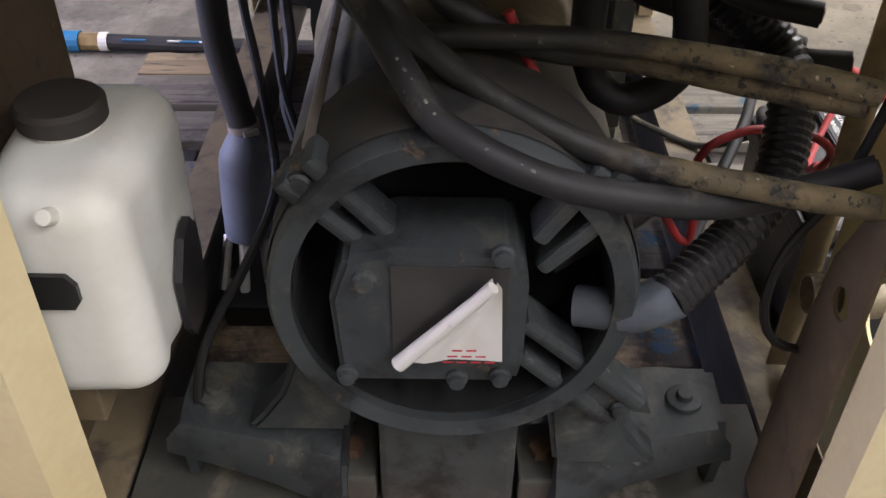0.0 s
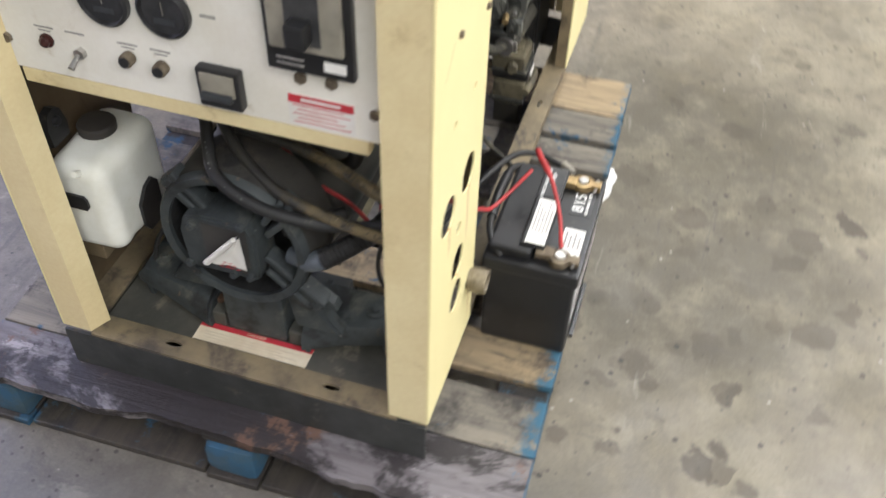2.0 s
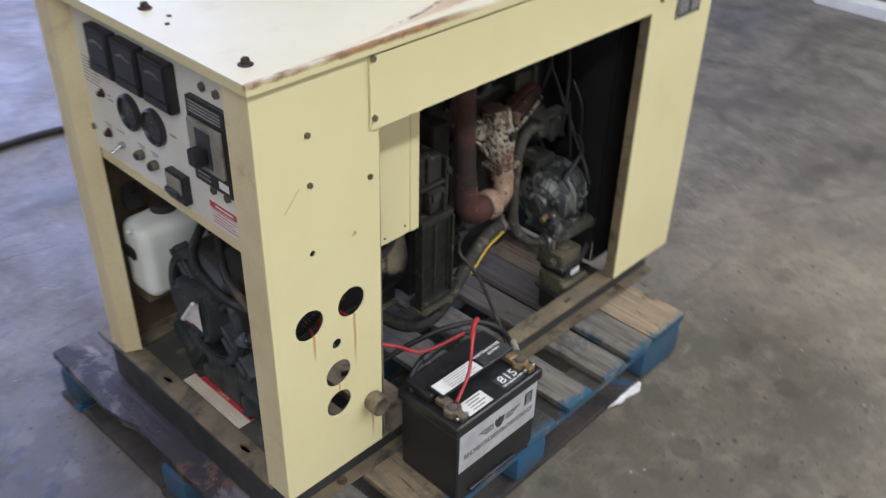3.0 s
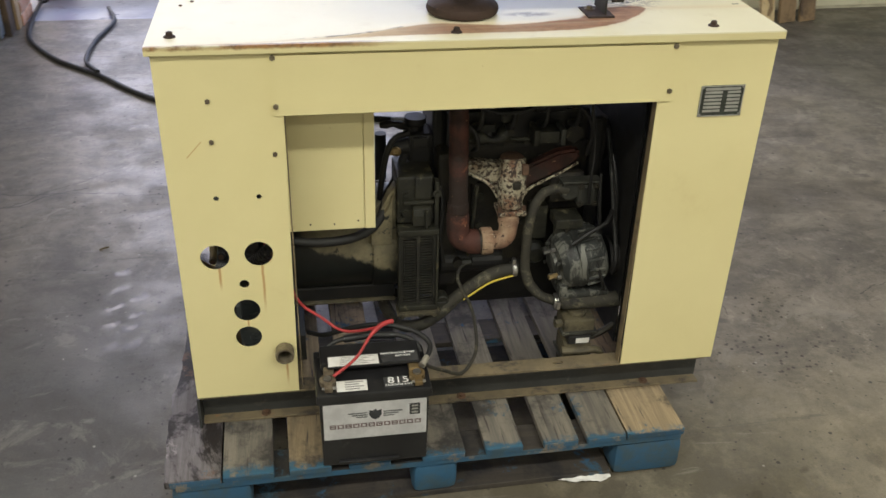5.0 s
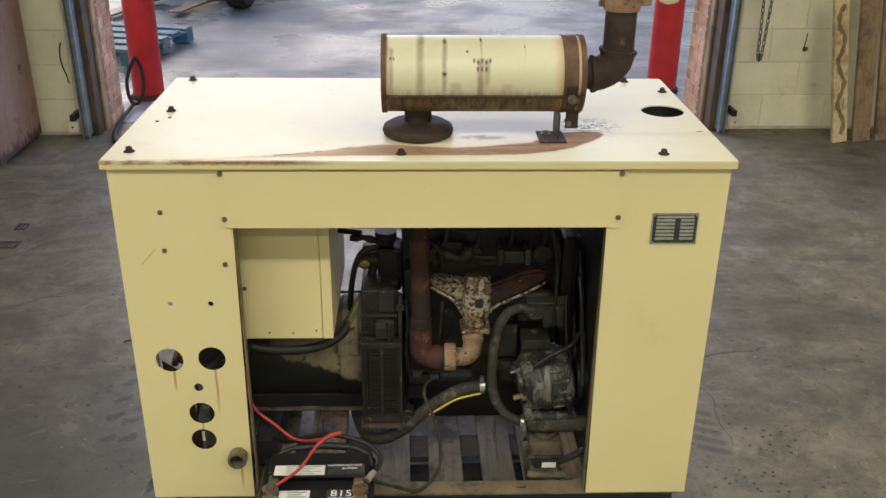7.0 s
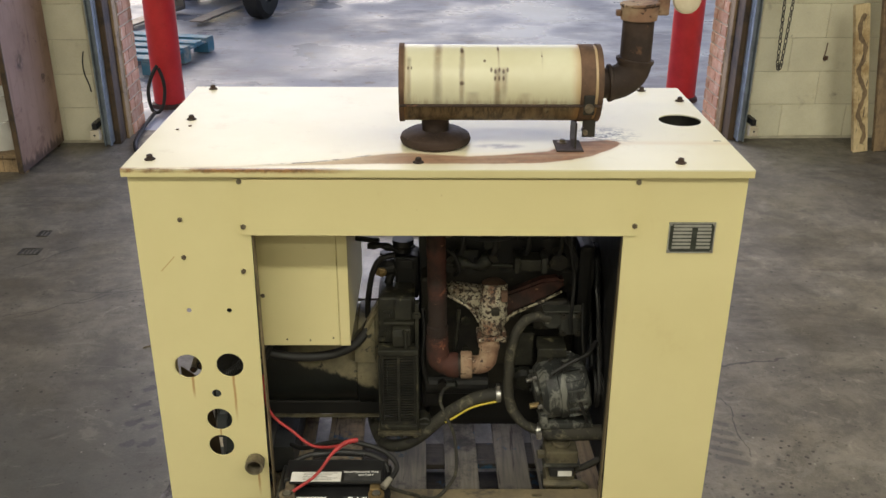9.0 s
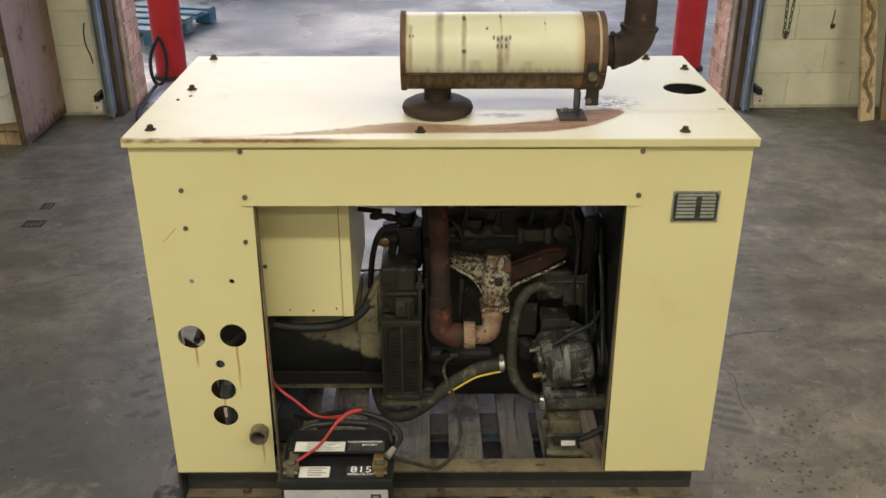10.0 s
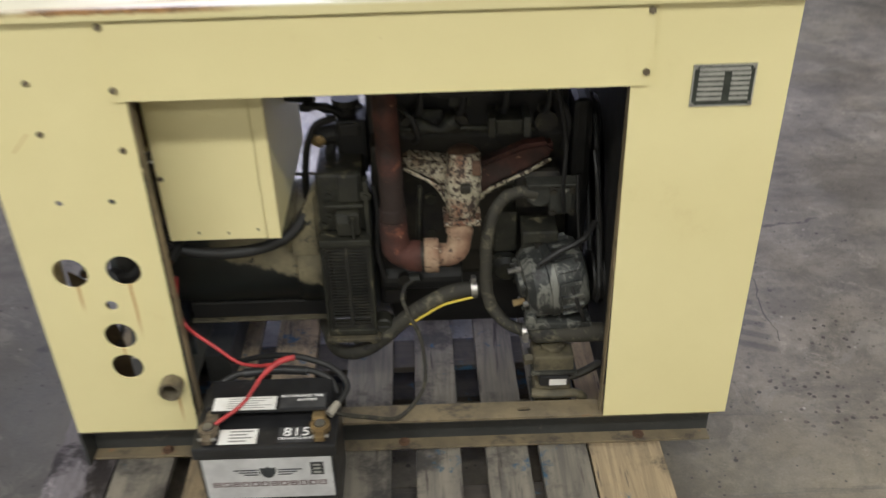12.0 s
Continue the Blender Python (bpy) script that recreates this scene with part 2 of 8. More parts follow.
def panel_paint():
    """Pale yellow enamel of the housing, with scuffs and small rust runs under the holes."""
    n = Nodes("panel_paint")
    x, y, z = n.split()
    col = n.mix(n.step(n.noise(2.5), 0.3, 0.7), (0.745, 0.665, 0.352), (0.705, 0.625, 0.322))
    col = n.mix(n.math("MULTIPLY", n.step(n.noise(5.0, 8.0, 0.72), 0.58, 0.75), 0.3), col, (0.58, 0.46, 0.22))
    col = n.mix(n.math("MULTIPLY", n.step(n.noise(45.0, 5.0, 0.7), 0.70, 0.76), 0.6), col, (0.35, 0.22, 0.10))
    for cx, top, length, width in ((0.178, 0.59, 0.13, 0.004), (0.085, 0.59, 0.06, 0.004), (0.216, 0.345, 0.10, 0.004), (0.136, 0.452, 0.03, 0.003)):
        run = n.math("SUBTRACT", 1.0, n.step(n.math("ABSOLUTE", n.math("SUBTRACT", n.math("MULTIPLY_ADD", n.noise(18.0), 0.006, x), cx + 0.003)), width * 0.3, width))
        run = n.math("MULTIPLY", run, n.math("MULTIPLY", n.step(z, top - length, top - length * 0.4), n.math("SUBTRACT", 1.0, n.step(z, top + 0.005, top + 0.012))))
        run = n.math("MULTIPLY", run, n.math("SUBTRACT", 1.0, n.step(y, 0.01, 0.02)))
        col = n.mix(n.math("MULTIPLY", run, 0.75), col, (0.42, 0.20, 0.05))
    front = n.math("SUBTRACT", 1.0, n.step(y, 0.01, 0.02))
    scratch = n.line(x, z, (0.045, 0.862), (0.078, 0.898), 0.0018)
    col = n.mix(n.math("MULTIPLY", n.math("MULTIPLY", scratch, front), 0.7), col, (0.50, 0.32, 0.12))
    scuff = n.step(n.noise(7.0, 8.0, 0.75, n.stretch(2.5, 1.0, 0.6)), 0.66, 0.74)
    col = n.mix(n.math("MULTIPLY", scuff, 0.25), col, (0.45, 0.33, 0.15))
    n.bump(n.noise(90.0), 0.06, 0.0008)
    return n.done(col, n.math("MULTIPLY_ADD", n.noise(6.0), 0.2, 0.36))


def silencer_paint():
    """Cream paint above the seam, rust and soot below it and at the ends, soft runs down from the fixings."""
    n = Nodes("silencer_paint")
    x, y, z = n.split()
    col = n.mix(n.step(n.noise(6.0), 0.3, 0.7), (0.66, 0.64, 0.47), (0.60, 0.57, 0.39))
    rust = n.mix(n.step(n.noise(28.0, 7.0, 0.7), 0.35, 0.65), (0.085, 0.042, 0.02), (0.22, 0.105, 0.042))
    wob = n.math("MULTIPLY", n.math("SUBTRACT", n.noise(14.0, 6.0, 0.7, n.stretch(2.0, 1.0, 0.5)), 0.5), 0.05)
    drip = n.noise(30.0, 7.0, 0.7, n.stretch(2.6, 1.0, 0.22))
    low = n.math("SUBTRACT", 1.0, n.step(z, 1.204, 1.208))
    above = n.math("MULTIPLY", n.math("SUBTRACT", 1.0, n.step(n.math("ADD", z, wob), 1.205, 1.232)), n.step(drip, 0.40, 0.62))
    under = n.mix(n.step(drip, 0.36, 0.62), (0.052, 0.032, 0.016), (0.18, 0.125, 0.064))
    under = n.mix(n.math("MULTIPLY", n.step(n.noise(18.0, 7.0, 0.72), 0.55, 0.68), 0.6), under, (0.36, 0.32, 0.20))
    col = n.mix(n.math("MULTIPLY", above, 0.6), col, (0.30, 0.19, 0.09))
    col = n.mix(low, col, under)
    right = n.step(n.math("ADD", x, n.math("MULTIPLY", wob, 0.4)), 0.925, 0.950)
    left = n.math("SUBTRACT", 1.0, n.step(n.math("ADD", x, n.math("MULTIPLY", wob, 0.3)), 0.568, 0.586))
    col = n.mix(n.math("MULTIPLY", n.math("MAXIMUM", right, left), 0.6), col, (0.42, 0.22, 0.075))
    for cx, top, low_z, w, a in ((0.646, 1.335, 1.205, 0.013, 0.50), (0.646, 1.335, 1.300, 0.012, 0.55), (0.697, 1.315, 1.205, 0.008, 0.55), (0.772, 1.285, 1.200, 0.012, 0.75), (0.786, 1.285, 1.225, 0.010, 0.60), (0.774, 1.318, 1.285, 0.004, 0.55), (0.584, 1.303, 1.21, 0.007, 0.55), (0.575, 1.32, 1.24, 0.004, 0.6), (0.865, 1.312, 1.290, 0.003, 0.35), (0.72, 1.238, 1.20, 0.02, 0.35), (0.83, 1.236, 1.20, 0.02, 0.3)):
        run = n.math("SUBTRACT", 1.0, n.step(n.math("ABSOLUTE", n.math("SUBTRACT", n.math("MULTIPLY_ADD", wob, 0.22, x), cx)), w * 0.1, w))
        run = n.math("MULTIPLY", run, n.math("MULTIPLY", n.step(n.math("ADD", z, n.math("MULTIPLY", wob, 0.6)), low_z - 0.02, low_z + 0.03), n.math("SUBTRACT", 1.0, n.step(z, top - 0.004, top + 0.004))))
        col = n.mix(n.math("MULTIPLY", n.math("MULTIPLY", run, a), n.math("MULTIPLY_ADD", n.noise(34.0, 6.0, 0.7), 0.9, 0.45, clamp=True), clamp=True), col, rust)
    spots = [(0.697, 1.314, 1.0, 0.0045), (0.697, 1.256, 1.0, 0.0055), (0.774, 1.316, 1.0, 0.003), (0.745, 1.298, 1.0, 0.003), (0.646, 1.330, 0.35, 0.004), (0.583, 1.285, 1.6, 0.0022), (0.590, 1.285, 1.8, 0.002), (0.865, 1.306, 1.0, 0.002)]
    spots += [(0.758 + 0.0085 * k, 1.282 - 0.003 * (k % 2), 1.7, 0.0032) for k in range(5)] + [(0.766 + 0.009 * k, 1.266, 2.0, 0.0030) for k in range(3)]
    for cx, cz, tall, rad in spots:
        dx, dz = n.math("SUBTRACT", n.math("MULTIPLY_ADD", wob, 0.12, x), cx), n.math("MULTIPLY", n.math("SUBTRACT", z, cz), 1.0 / tall)
        d = n.math("SQRT", n.math("ADD", n.math("MULTIPLY", dx, dx), n.math("MULTIPLY", dz, dz)))
        col = n.mix(n.math("MULTIPLY", n.math("SUBTRACT", 1.0, n.step(d, rad * 0.3, rad * 1.25)), 0.9), col, (0.060, 0.028, 0.014))
    n.bump(n.noise(60.0), 0.2, 0.001)
    return n.done(col, n.math("MULTIPLY_ADD", low, 0.25, 0.38))


def floor_concrete():
    """Worn shop floor: fine mottling, soft oil spots, scrapes, specks, tyre marks, cracks and a saw joint."""
    n = Nodes("floor_concrete")
    x, y, z = n.split()
    col = n.mix(n.step(n.noise(0.55, 4.0, 0.55), 0.32, 0.68), (0.205, 0.180, 0.140), (0.155, 0.138, 0.112))
    mott = n.noise(5.0, 10.0, 0.78)
    col = n.mix(n.math("MULTIPLY", n.step(mott, 0.42, 0.62), 0.8), col, (0.098, 0.087, 0.071))
    col = n.mix(n.math("MULTIPLY", n.step(n.noise(16.0, 9.0, 0.8), 0.48, 0.66), 0.6), col, (0.080, 0.070, 0.057))
    col = n.mix(n.math("MULTIPLY", n.step(n.noise(9.0, 9.0, 0.8, distort=0.8), 0.53, 0.68), 0.65), col, (0.31, 0.278, 0.225))
    # tan concrete before the pallet, stronger light put into its colour; separate brown oil blotches
    front = n.math("MULTIPLY", n.math("SUBTRACT", 1.0, n.step(n.math("MULTIPLY_ADD", mott, 0.5, y), 0.0, 0.75)), n.math("MULTIPLY", n.math("MULTIPLY", n.step(n.math("MULTIPLY_ADD", mott, 0.5, x), -0.1, 0.8), n.step(n.math("MULTIPLY_ADD", mott, 0.8, y), -2.6, -1.5)), n.math("SUBTRACT", 1.0, n.step(x, 1.7, 2.9))))
    tan = n.mix(n.step(n.noise(4.0, 9.0, 0.75), 0.36, 0.64), (0.275, 0.240, 0.160), (0.190, 0.166, 0.112))
    col = n.mix(n.math("MULTIPLY", front, 0.8), col, tan)
    # floor left of the pallet: shading put into a darker grey
    darkened = n.math("MULTIPLY", n.math("SUBTRACT", 1.0, n.step(n.math("MULTIPLY_ADD", mott, 0.5, x), -0.05, 0.45)), n.math("SUBTRACT", 1.0, n.step(n.math("MULTIPLY_ADD", mott, 0.6, y), 0.7, 1.7)))
    col = n.mix(n.math("MULTIPLY", darkened, 0.74), col, (0.066, 0.065, 0.064))
    cell = n.tree.nodes.new("ShaderNodeTexVoronoi")
    cell.inputs["Scale"].default_value = 10.5
    shift = n.tree.nodes.new("ShaderNodeVectorMath")
    shift.operation = "MULTIPLY_ADD"
    wave = n.tree.nodes.new("ShaderNodeTexNoise")
    wave.inputs["Scale"].default_value, wave.inputs["Detail"].default_value = 14.0, 4.0
    n.put(wave.inputs["Vector"], n.pos)
    n.put(shift.inputs[0], wave.outputs["Color"])
    shift.inputs[1].default_value = (0.09, 0.09, 0.0)
    n.put(shift.inputs[2], n.pos)
    n.put(cell.inputs["Vector"], shift.outputs[0])
    hue = n.tree.nodes.new("ShaderNodeSeparateColor")
    n.put(hue.inputs[0], cell.outputs["Color"])
    size = n.math("MULTIPLY_ADD", hue.outputs[0], 0.42, 0.10)
    drop = n.math("MULTIPLY", n.step(n.math("SUBTRACT", size, n.math("MULTIPLY_ADD", n.math("SUBTRACT", n.noise(22.0, 6.0, 0.7), 0.5), 0.45, cell.outputs["Distance"])), -0.01, 0.11), n.math("GREATER_THAN", hue.outputs[1], 0.20))
    where = n.math("MULTIPLY", n.math("MULTIPLY", n.step(x, 0.0, 0.2), n.math("SUBTRACT", 1.0, n.step(x, 1.1, 2.2))), n.math("MULTIPLY", n.step(y, -1.1, -0.7), n.math("SUBTRACT", 1.0, n.step(y, -0.25, 0.1))))
    col = n.mix(n.math("MULTIPLY", n.math("MULTIPLY", drop, where), n.math("MULTIPLY_ADD", hue.outputs[2], 0.30, 0.72)), col, (0.058, 0.047, 0.032))
    stain = n.math("MULTIPLY", where, n.step(n.noise(3.2, 6.0, 0.65), 0.36, 0.58))
    col = n.mix(n.math("MULTIPLY", stain, 0.5), col, (0.105, 0.085, 0.058))
    grime = n.math("MULTIPLY", n.math("MULTIPLY", n.step(n.math("MULTIPLY_ADD", mott, 0.4, x), 0.45, 0.75), n.math("SUBTRACT", 1.0, n.step(n.math("MULTIPLY_ADD", mott, 0.5, x), 1.55, 2.0))), n.math("MULTIPLY", n.step(n.math("MULTIPLY_ADD", mott, 0.5, y), -0.62, -0.30), n.step(n.noise(7.0, 8.0, 0.74), 0.30, 0.56)))
    col = n.mix(n.math("MULTIPLY", n.math("MULTIPLY", grime, front), 0.75), col, (0.070, 0.060, 0.040))
    speck = n.math("MULTIPLY", front, n.step(n.noise(34.0, 8.0, 0.8), 0.50, 0.64))
    col = n.mix(n.math("MULTIPLY", speck, 0.45), col, (0.085, 0.072, 0.048))
    # soft oil spots
    near = n.math("MULTIPLY", n.math("SUBTRACT", 1.0, n.step(y, -0.1, 0.25)), n.math("MULTIPLY", n.step(x, 0.0, 0.4), n.math("SUBTRACT", 1.0, n.step(x, 1.6, 3.2))))
    wide = n.math("MULTIPLY_ADD", near, 0.10, 0.16)
    blot = n.step(n.noise(7.5, 2.5, 0.45, distort=0.25), 0.53, 0.64)
    col = n.mix(n.math("MULTIPLY", n.math("MULTIPLY", blot, wide), 0.62), col, (0.070, 0.060, 0.048))
    big = n.step(n.noise(2.3, 3.0, 0.5), 0.55, 0.70)
    col = n.mix(n.math("MULTIPLY", big, n.math("MULTIPLY_ADD", front, -0.45, 0.6)), col, (0.080, 0.072, 0.060))
    patch = n.math("MULTIPLY", n.step(n.noise(3.1, 7.0, 0.7, distort=0.6), 0.53, 0.60), n.math("SUBTRACT", 1.0, front))
    col = n.mix(n.math("MULTIPLY", patch, 0.38), col, (0.060, 0.054, 0.046))
    clean = n.math("MULTIPLY", n.step(n.noise(3.7, 8.0, 0.72, n.stretch(1.0, 1.4, 1.0), 0.8), 0.56, 0.64), n.math("SUBTRACT", 1.0, front))
    col = n.mix(n.math("MULTIPLY", clean, 0.34), col, (0.27, 0.25, 0.21))
    # scrapes in two directions
    for sx, sy, lo in ((0.22, 3.2, 0.60), (2.8, 0.30, 0.62)):
        scuff = n.step(n.noise(4.5, 7.0, 0.72, n.stretch(sx, sy, 1.0), 0.5), lo, lo + 0.10)
        col = n.mix(n.math("MULTIPLY", scuff, 0.55), col, (0.062, 0.056, 0.05))
    smear = n.step(n.noise(1.5, 7.0, 0.68, n.stretch(0.5, 1.6, 1.0), 1.2), 0.52, 0.66)
    col = n.mix(n.math("MULTIPLY", smear, n.math("MULTIPLY_ADD", front, -0.5, 0.65)), col, (0.072, 0.063, 0.052))
    pale = n.step(n.noise(6.0, 7.0, 0.72, n.stretch(0.35, 2.2, 1.0), 0.9), 0.62, 0.70)
    col = n.mix(n.math("MULTIPLY", pale, 0.30), col, (0.33, 0.31, 0.27))
    # specks: dark grit, pale chips
    for scale, lo, hi, shade, c, sel in ((26.0, 0.10, 0.13, 0.85, (0.025, 0.022, 0.02), 0.80), (55.0, 0.13, 0.17, 0.7, (0.03, 0.027, 0.024), 0.76), (34.0, 0.08, 0.11, 0.7, (0.34, 0.32, 0.28), 0.95)):
        v = n.tree.nodes.new("ShaderNodeTexVoronoi")
        v.inputs["Scale"].default_value = scale
        n.put(v.inputs["Vector"], n.pos)
        pick = n.tree.nodes.new("ShaderNodeSeparateColor")
        n.put(pick.inputs[0], v.outputs["Color"])
        dot = n.math("MULTIPLY", n.math("SUBTRACT", 1.0, n.step(v.outputs["Distance"], lo, hi + 0.06)), n.math("GREATER_THAN", pick.outputs[0], sel))
        col = n.mix(n.math("MULTIPLY", dot, shade), col, c)
    # a scatter of dark grit, lug marks of a tyre beside it
    grit = n.tree.nodes.new("ShaderNodeTexVoronoi")
    grit.inputs["Scale"].default_value = 38.0
    n.put(grit.inputs["Vector"], n.pos)
    bits = n.math("MULTIPLY", n.math("SUBTRACT", 1.0, n.step(grit.outputs["Distance"], 0.16, 0.26)), n.math("MULTIPLY", n.spot(x, y, 1.70, 0.40, 0.12, 0.40), n.step(n.noise(6.0), 0.40, 0.52)))
    col = n.mix(n.math("MULTIPLY", bits, 0.9), col, (0.030, 0.022, 0.018))
    for k in range(5):
        lug = n.line(x, y, (1.49, 0.70 - 0.05 * k), (1.60, 0.655 - 0.05 * k), 0.017)
        col = n.mix(n.math("MULTIPLY", lug, 0.55), col, (0.05, 0.046, 0.048))
    # tyre marks: dashed dark bands
    dash = n.step(n.math("SINE", n.math("MULTIPLY", y, 95.0)), -0.3, 0.3)
    for pa, pb, w in (((2.60, 1.45), (3.06, 0.40), 0.035), ((2.78, 1.50), (3.24, 0.45), 0.03)):
        band = n.math("MULTIPLY", n.line(x, y, pa, pb, w), dash)
        col = n.mix(n.math("MULTIPLY", band, n.math("MULTIPLY", n.step(n.noise(7.0), 0.35, 0.6), 0.6)), col, (0.05, 0.045, 0.04))
    tread = n.math("MULTIPLY", n.line(x, y, (1.84, 1.15), (2.06, 2.15), 0.07), n.step(n.math("SINE", n.math("MULTIPLY_ADD", x, 14.0, n.math("MULTIPLY", y, 120.0))), -0.1, 0.4))
    col = n.mix(n.math("MULTIPLY", tread, n.math("MULTIPLY", n.step(n.noise(9.0), 0.38, 0.62), 0.5)), col, (0.052, 0.047, 0.042))
    # smooth wet licks beside the pallet's end
    lick = 0.0
    for cx, cy in ((-0.327, 0.872), (-0.331, 0.763), (-0.255, 0.720), (-0.325, 0.670), (-0.268, 0.650), (-0.311, 0.555), (-0.250, 0.562), (-0.332, 0.974), (-0.259, 0.816)):
        lx = n.math("MULTIPLY_ADD", n.math("SUBTRACT", n.noise(30.0, 4.0, 0.6), 0.5), 0.05, x)
        ly = n.math("MULTIPLY_ADD", n.math("SUBTRACT", n.noise(26.0, 4.0, 0.6), 0.5), 0.05, y)
        lick = n.math("ADD", lick, n.line(lx, ly, (cx - 0.032, cy - 0.012), (cx + 0.032, cy + 0.030), 0.020), clamp=True)
    col = n.mix(n.math("MULTIPLY", lick, 0.75), col, (0.034, 0.034, 0.040))
    # cracks and the saw joint
    wx = n.math("MULTIPLY_ADD", n.math("SUBTRACT", n.noise(3.0, 6.0, 0.6), 0.5), 0.16, x)
    wy = n.math("MULTIPLY_ADD", n.math("SUBTRACT", n.noise(3.4, 6.0, 0.6), 0.5), 0.16, y)
    for pa, pb, w in (((-0.9, 1.62), (0.24, 1.50), 0.0040), ((-1.30, 1.15), (-0.40, 1.85), 0.0030), ((1.60, 1.00), (1.92, 1.07), 0.0065), ((-1.06, 1.39), (-0.56, 1.64), 0.0045), ((-1.22, 1.82), (-0.98, 2.07), 0.006), ((2.1, 0.55), (2.9, 0.9), 0.0030), ((1.62, 0.80), (1.60, 0.50), 0.003), ((1.9, 0.1), (2.6, -0.25), 0.003)):
        col = n.mix(n.math("MULTIPLY", n.line(wx, wy, pa, pb, w), 0.75), col, (0.035, 0.03, 0.028))
    col = n.mix(n.math("MULTIPLY", n.line(x, y, (-6.0, 2.60), (-1.0, 2.72), 0.006), 0.6), col, (0.05, 0.045, 0.042))
    col = n.mix(1.0, col, (0.965, 0.97, 0.985), "MULTIPLY")
    fine = n.noise(170.0, 4.0)
    col = n.mix(0.22, col, n.mix(fine, (0, 0, 0), (1, 1, 1)), "OVERLAY")
    n.bump(n.math("ADD", n.noise(11.0, 8.0, 0.7), n.math("MULTIPLY", fine, 0.4)), 0.3, 0.004)
    r = n.math("MULTIPLY_ADD", n.step(n.noise(2.6, 9.0, 0.75), 0.40, 0.58), 0.24, 0.36)
    n.put(n.bsdf.inputs["Coat Weight"], n.math("MULTIPLY", lick, n.math("MULTIPLY", n.step(n.noise(24.0, 5.0, 0.7), 0.38, 0.66), 0.7)))
    n.bsdf.inputs["Coat Roughness"].default_value = 0.12
    return n.done(col, r)


def barrel_paint():
    """Dark olive paint, worn through to tan primer in one broad flaking patch on the upper front."""
    n = Nodes("barrel_paint")
    x, y, z = n.split()
    col = n.mix(n.step(n.noise(8.0), 0.35, 0.65), (0.017, 0.019, 0.017), (0.010, 0.011, 0.010))
    flake = n.noise(26.0, 8.0, 0.72)
    wob = n.math("MULTIPLY", n.math("SUBTRACT", n.noise(11.0, 6.0, 0.7, n.stretch(1.6, 1.0, 0.7)), 0.5), 0.07)
    zone = n.math("MULTIPLY", n.step(n.math("ADD", n.math("MULTIPLY_ADD", x, 0.34, z), wob), 0.600, 0.612), n.step(n.math("ADD", x, wob), 0.25, 0.29))
    zone = n.math("MULTIPLY", zone, n.math("SUBTRACT", 1.0, n.step(n.math("ADD", x, wob), 0.485, 0.515)))
    worn = n.math("MULTIPLY", zone, n.step(flake, 0.33, 0.42))
    tan = n.mix(n.step(n.noise(15.0, 6.0, 0.7), 0.35, 0.65), (0.25, 0.215, 0.125), (0.15, 0.13, 0.08))
    col = n.mix(n.math("MULTIPLY", worn, 0.9), col, tan)
    col = n.mix(n.math("MULTIPLY", n.step(n.noise(18.0, 8.0, 0.75), 0.60, 0.72), 0.5), col, (0.045, 0.042, 0.034))
    n.bump(n.math("ADD", flake, n.math("MULTIPLY", worn, -0.6)), 0.4, 0.001)
    return n.done(col, n.math("MULTIPLY_ADD", worn, 0.25, 0.42))


def old_board():
    """Rotten end board: dark oily patches, pale greyed wood between them, flakes of blue paint."""
    n = Nodes("edge_old")
    along = n.stretch(30.0, 2.0, 30.0)
    g = n.noise(2.2, 6.0, 0.65, along, 0.6)
    col = n.mix(n.step(g, 0.3, 0.7), (0.165, 0.15, 0.155), (0.095, 0.084, 0.086))
    col = n.mix(n.math("MULTIPLY", n.step(n.noise(8.0, 8.0, 0.75, n.stretch(1.6, 0.6, 1.0)), 0.56, 0.62), 0.9), col, (0.30, 0.275, 0.28))
    col = n.mix(n.step(n.noise(4.5, 8.0, 0.72, n.stretch(1.5, 0.7, 1.0), 0.5), 0.44, 0.52), col, (0.020, 0.016, 0.016))
    col = n.mix(n.math("MULTIPLY", n.step(n.noise(6.0, 8.0, 0.75), 0.58, 0.64), 0.8), col, (0.12, 0.065, 0.04))
    col = n.mix(n.math("MULTIPLY", n.step(n.noise(11.0, 8.0, 0.75), 0.63, 0.68), 0.8), col, (0.05, 0.12, 0.19))
    col = n.mix(n.step(n.noise(34.0, 5.0, 0.7, n.stretch(1.0, 0.2, 1.0)), 0.66, 0.72), col, (0.24, 0.21, 0.20))
    n.bump(n.math("ADD", g, n.noise(30.0, 6.0)), 0.8, 0.004)
    return n.done(col, n.math("MULTIPLY_ADD", n.noise(6.0), 0.5, 0.3))


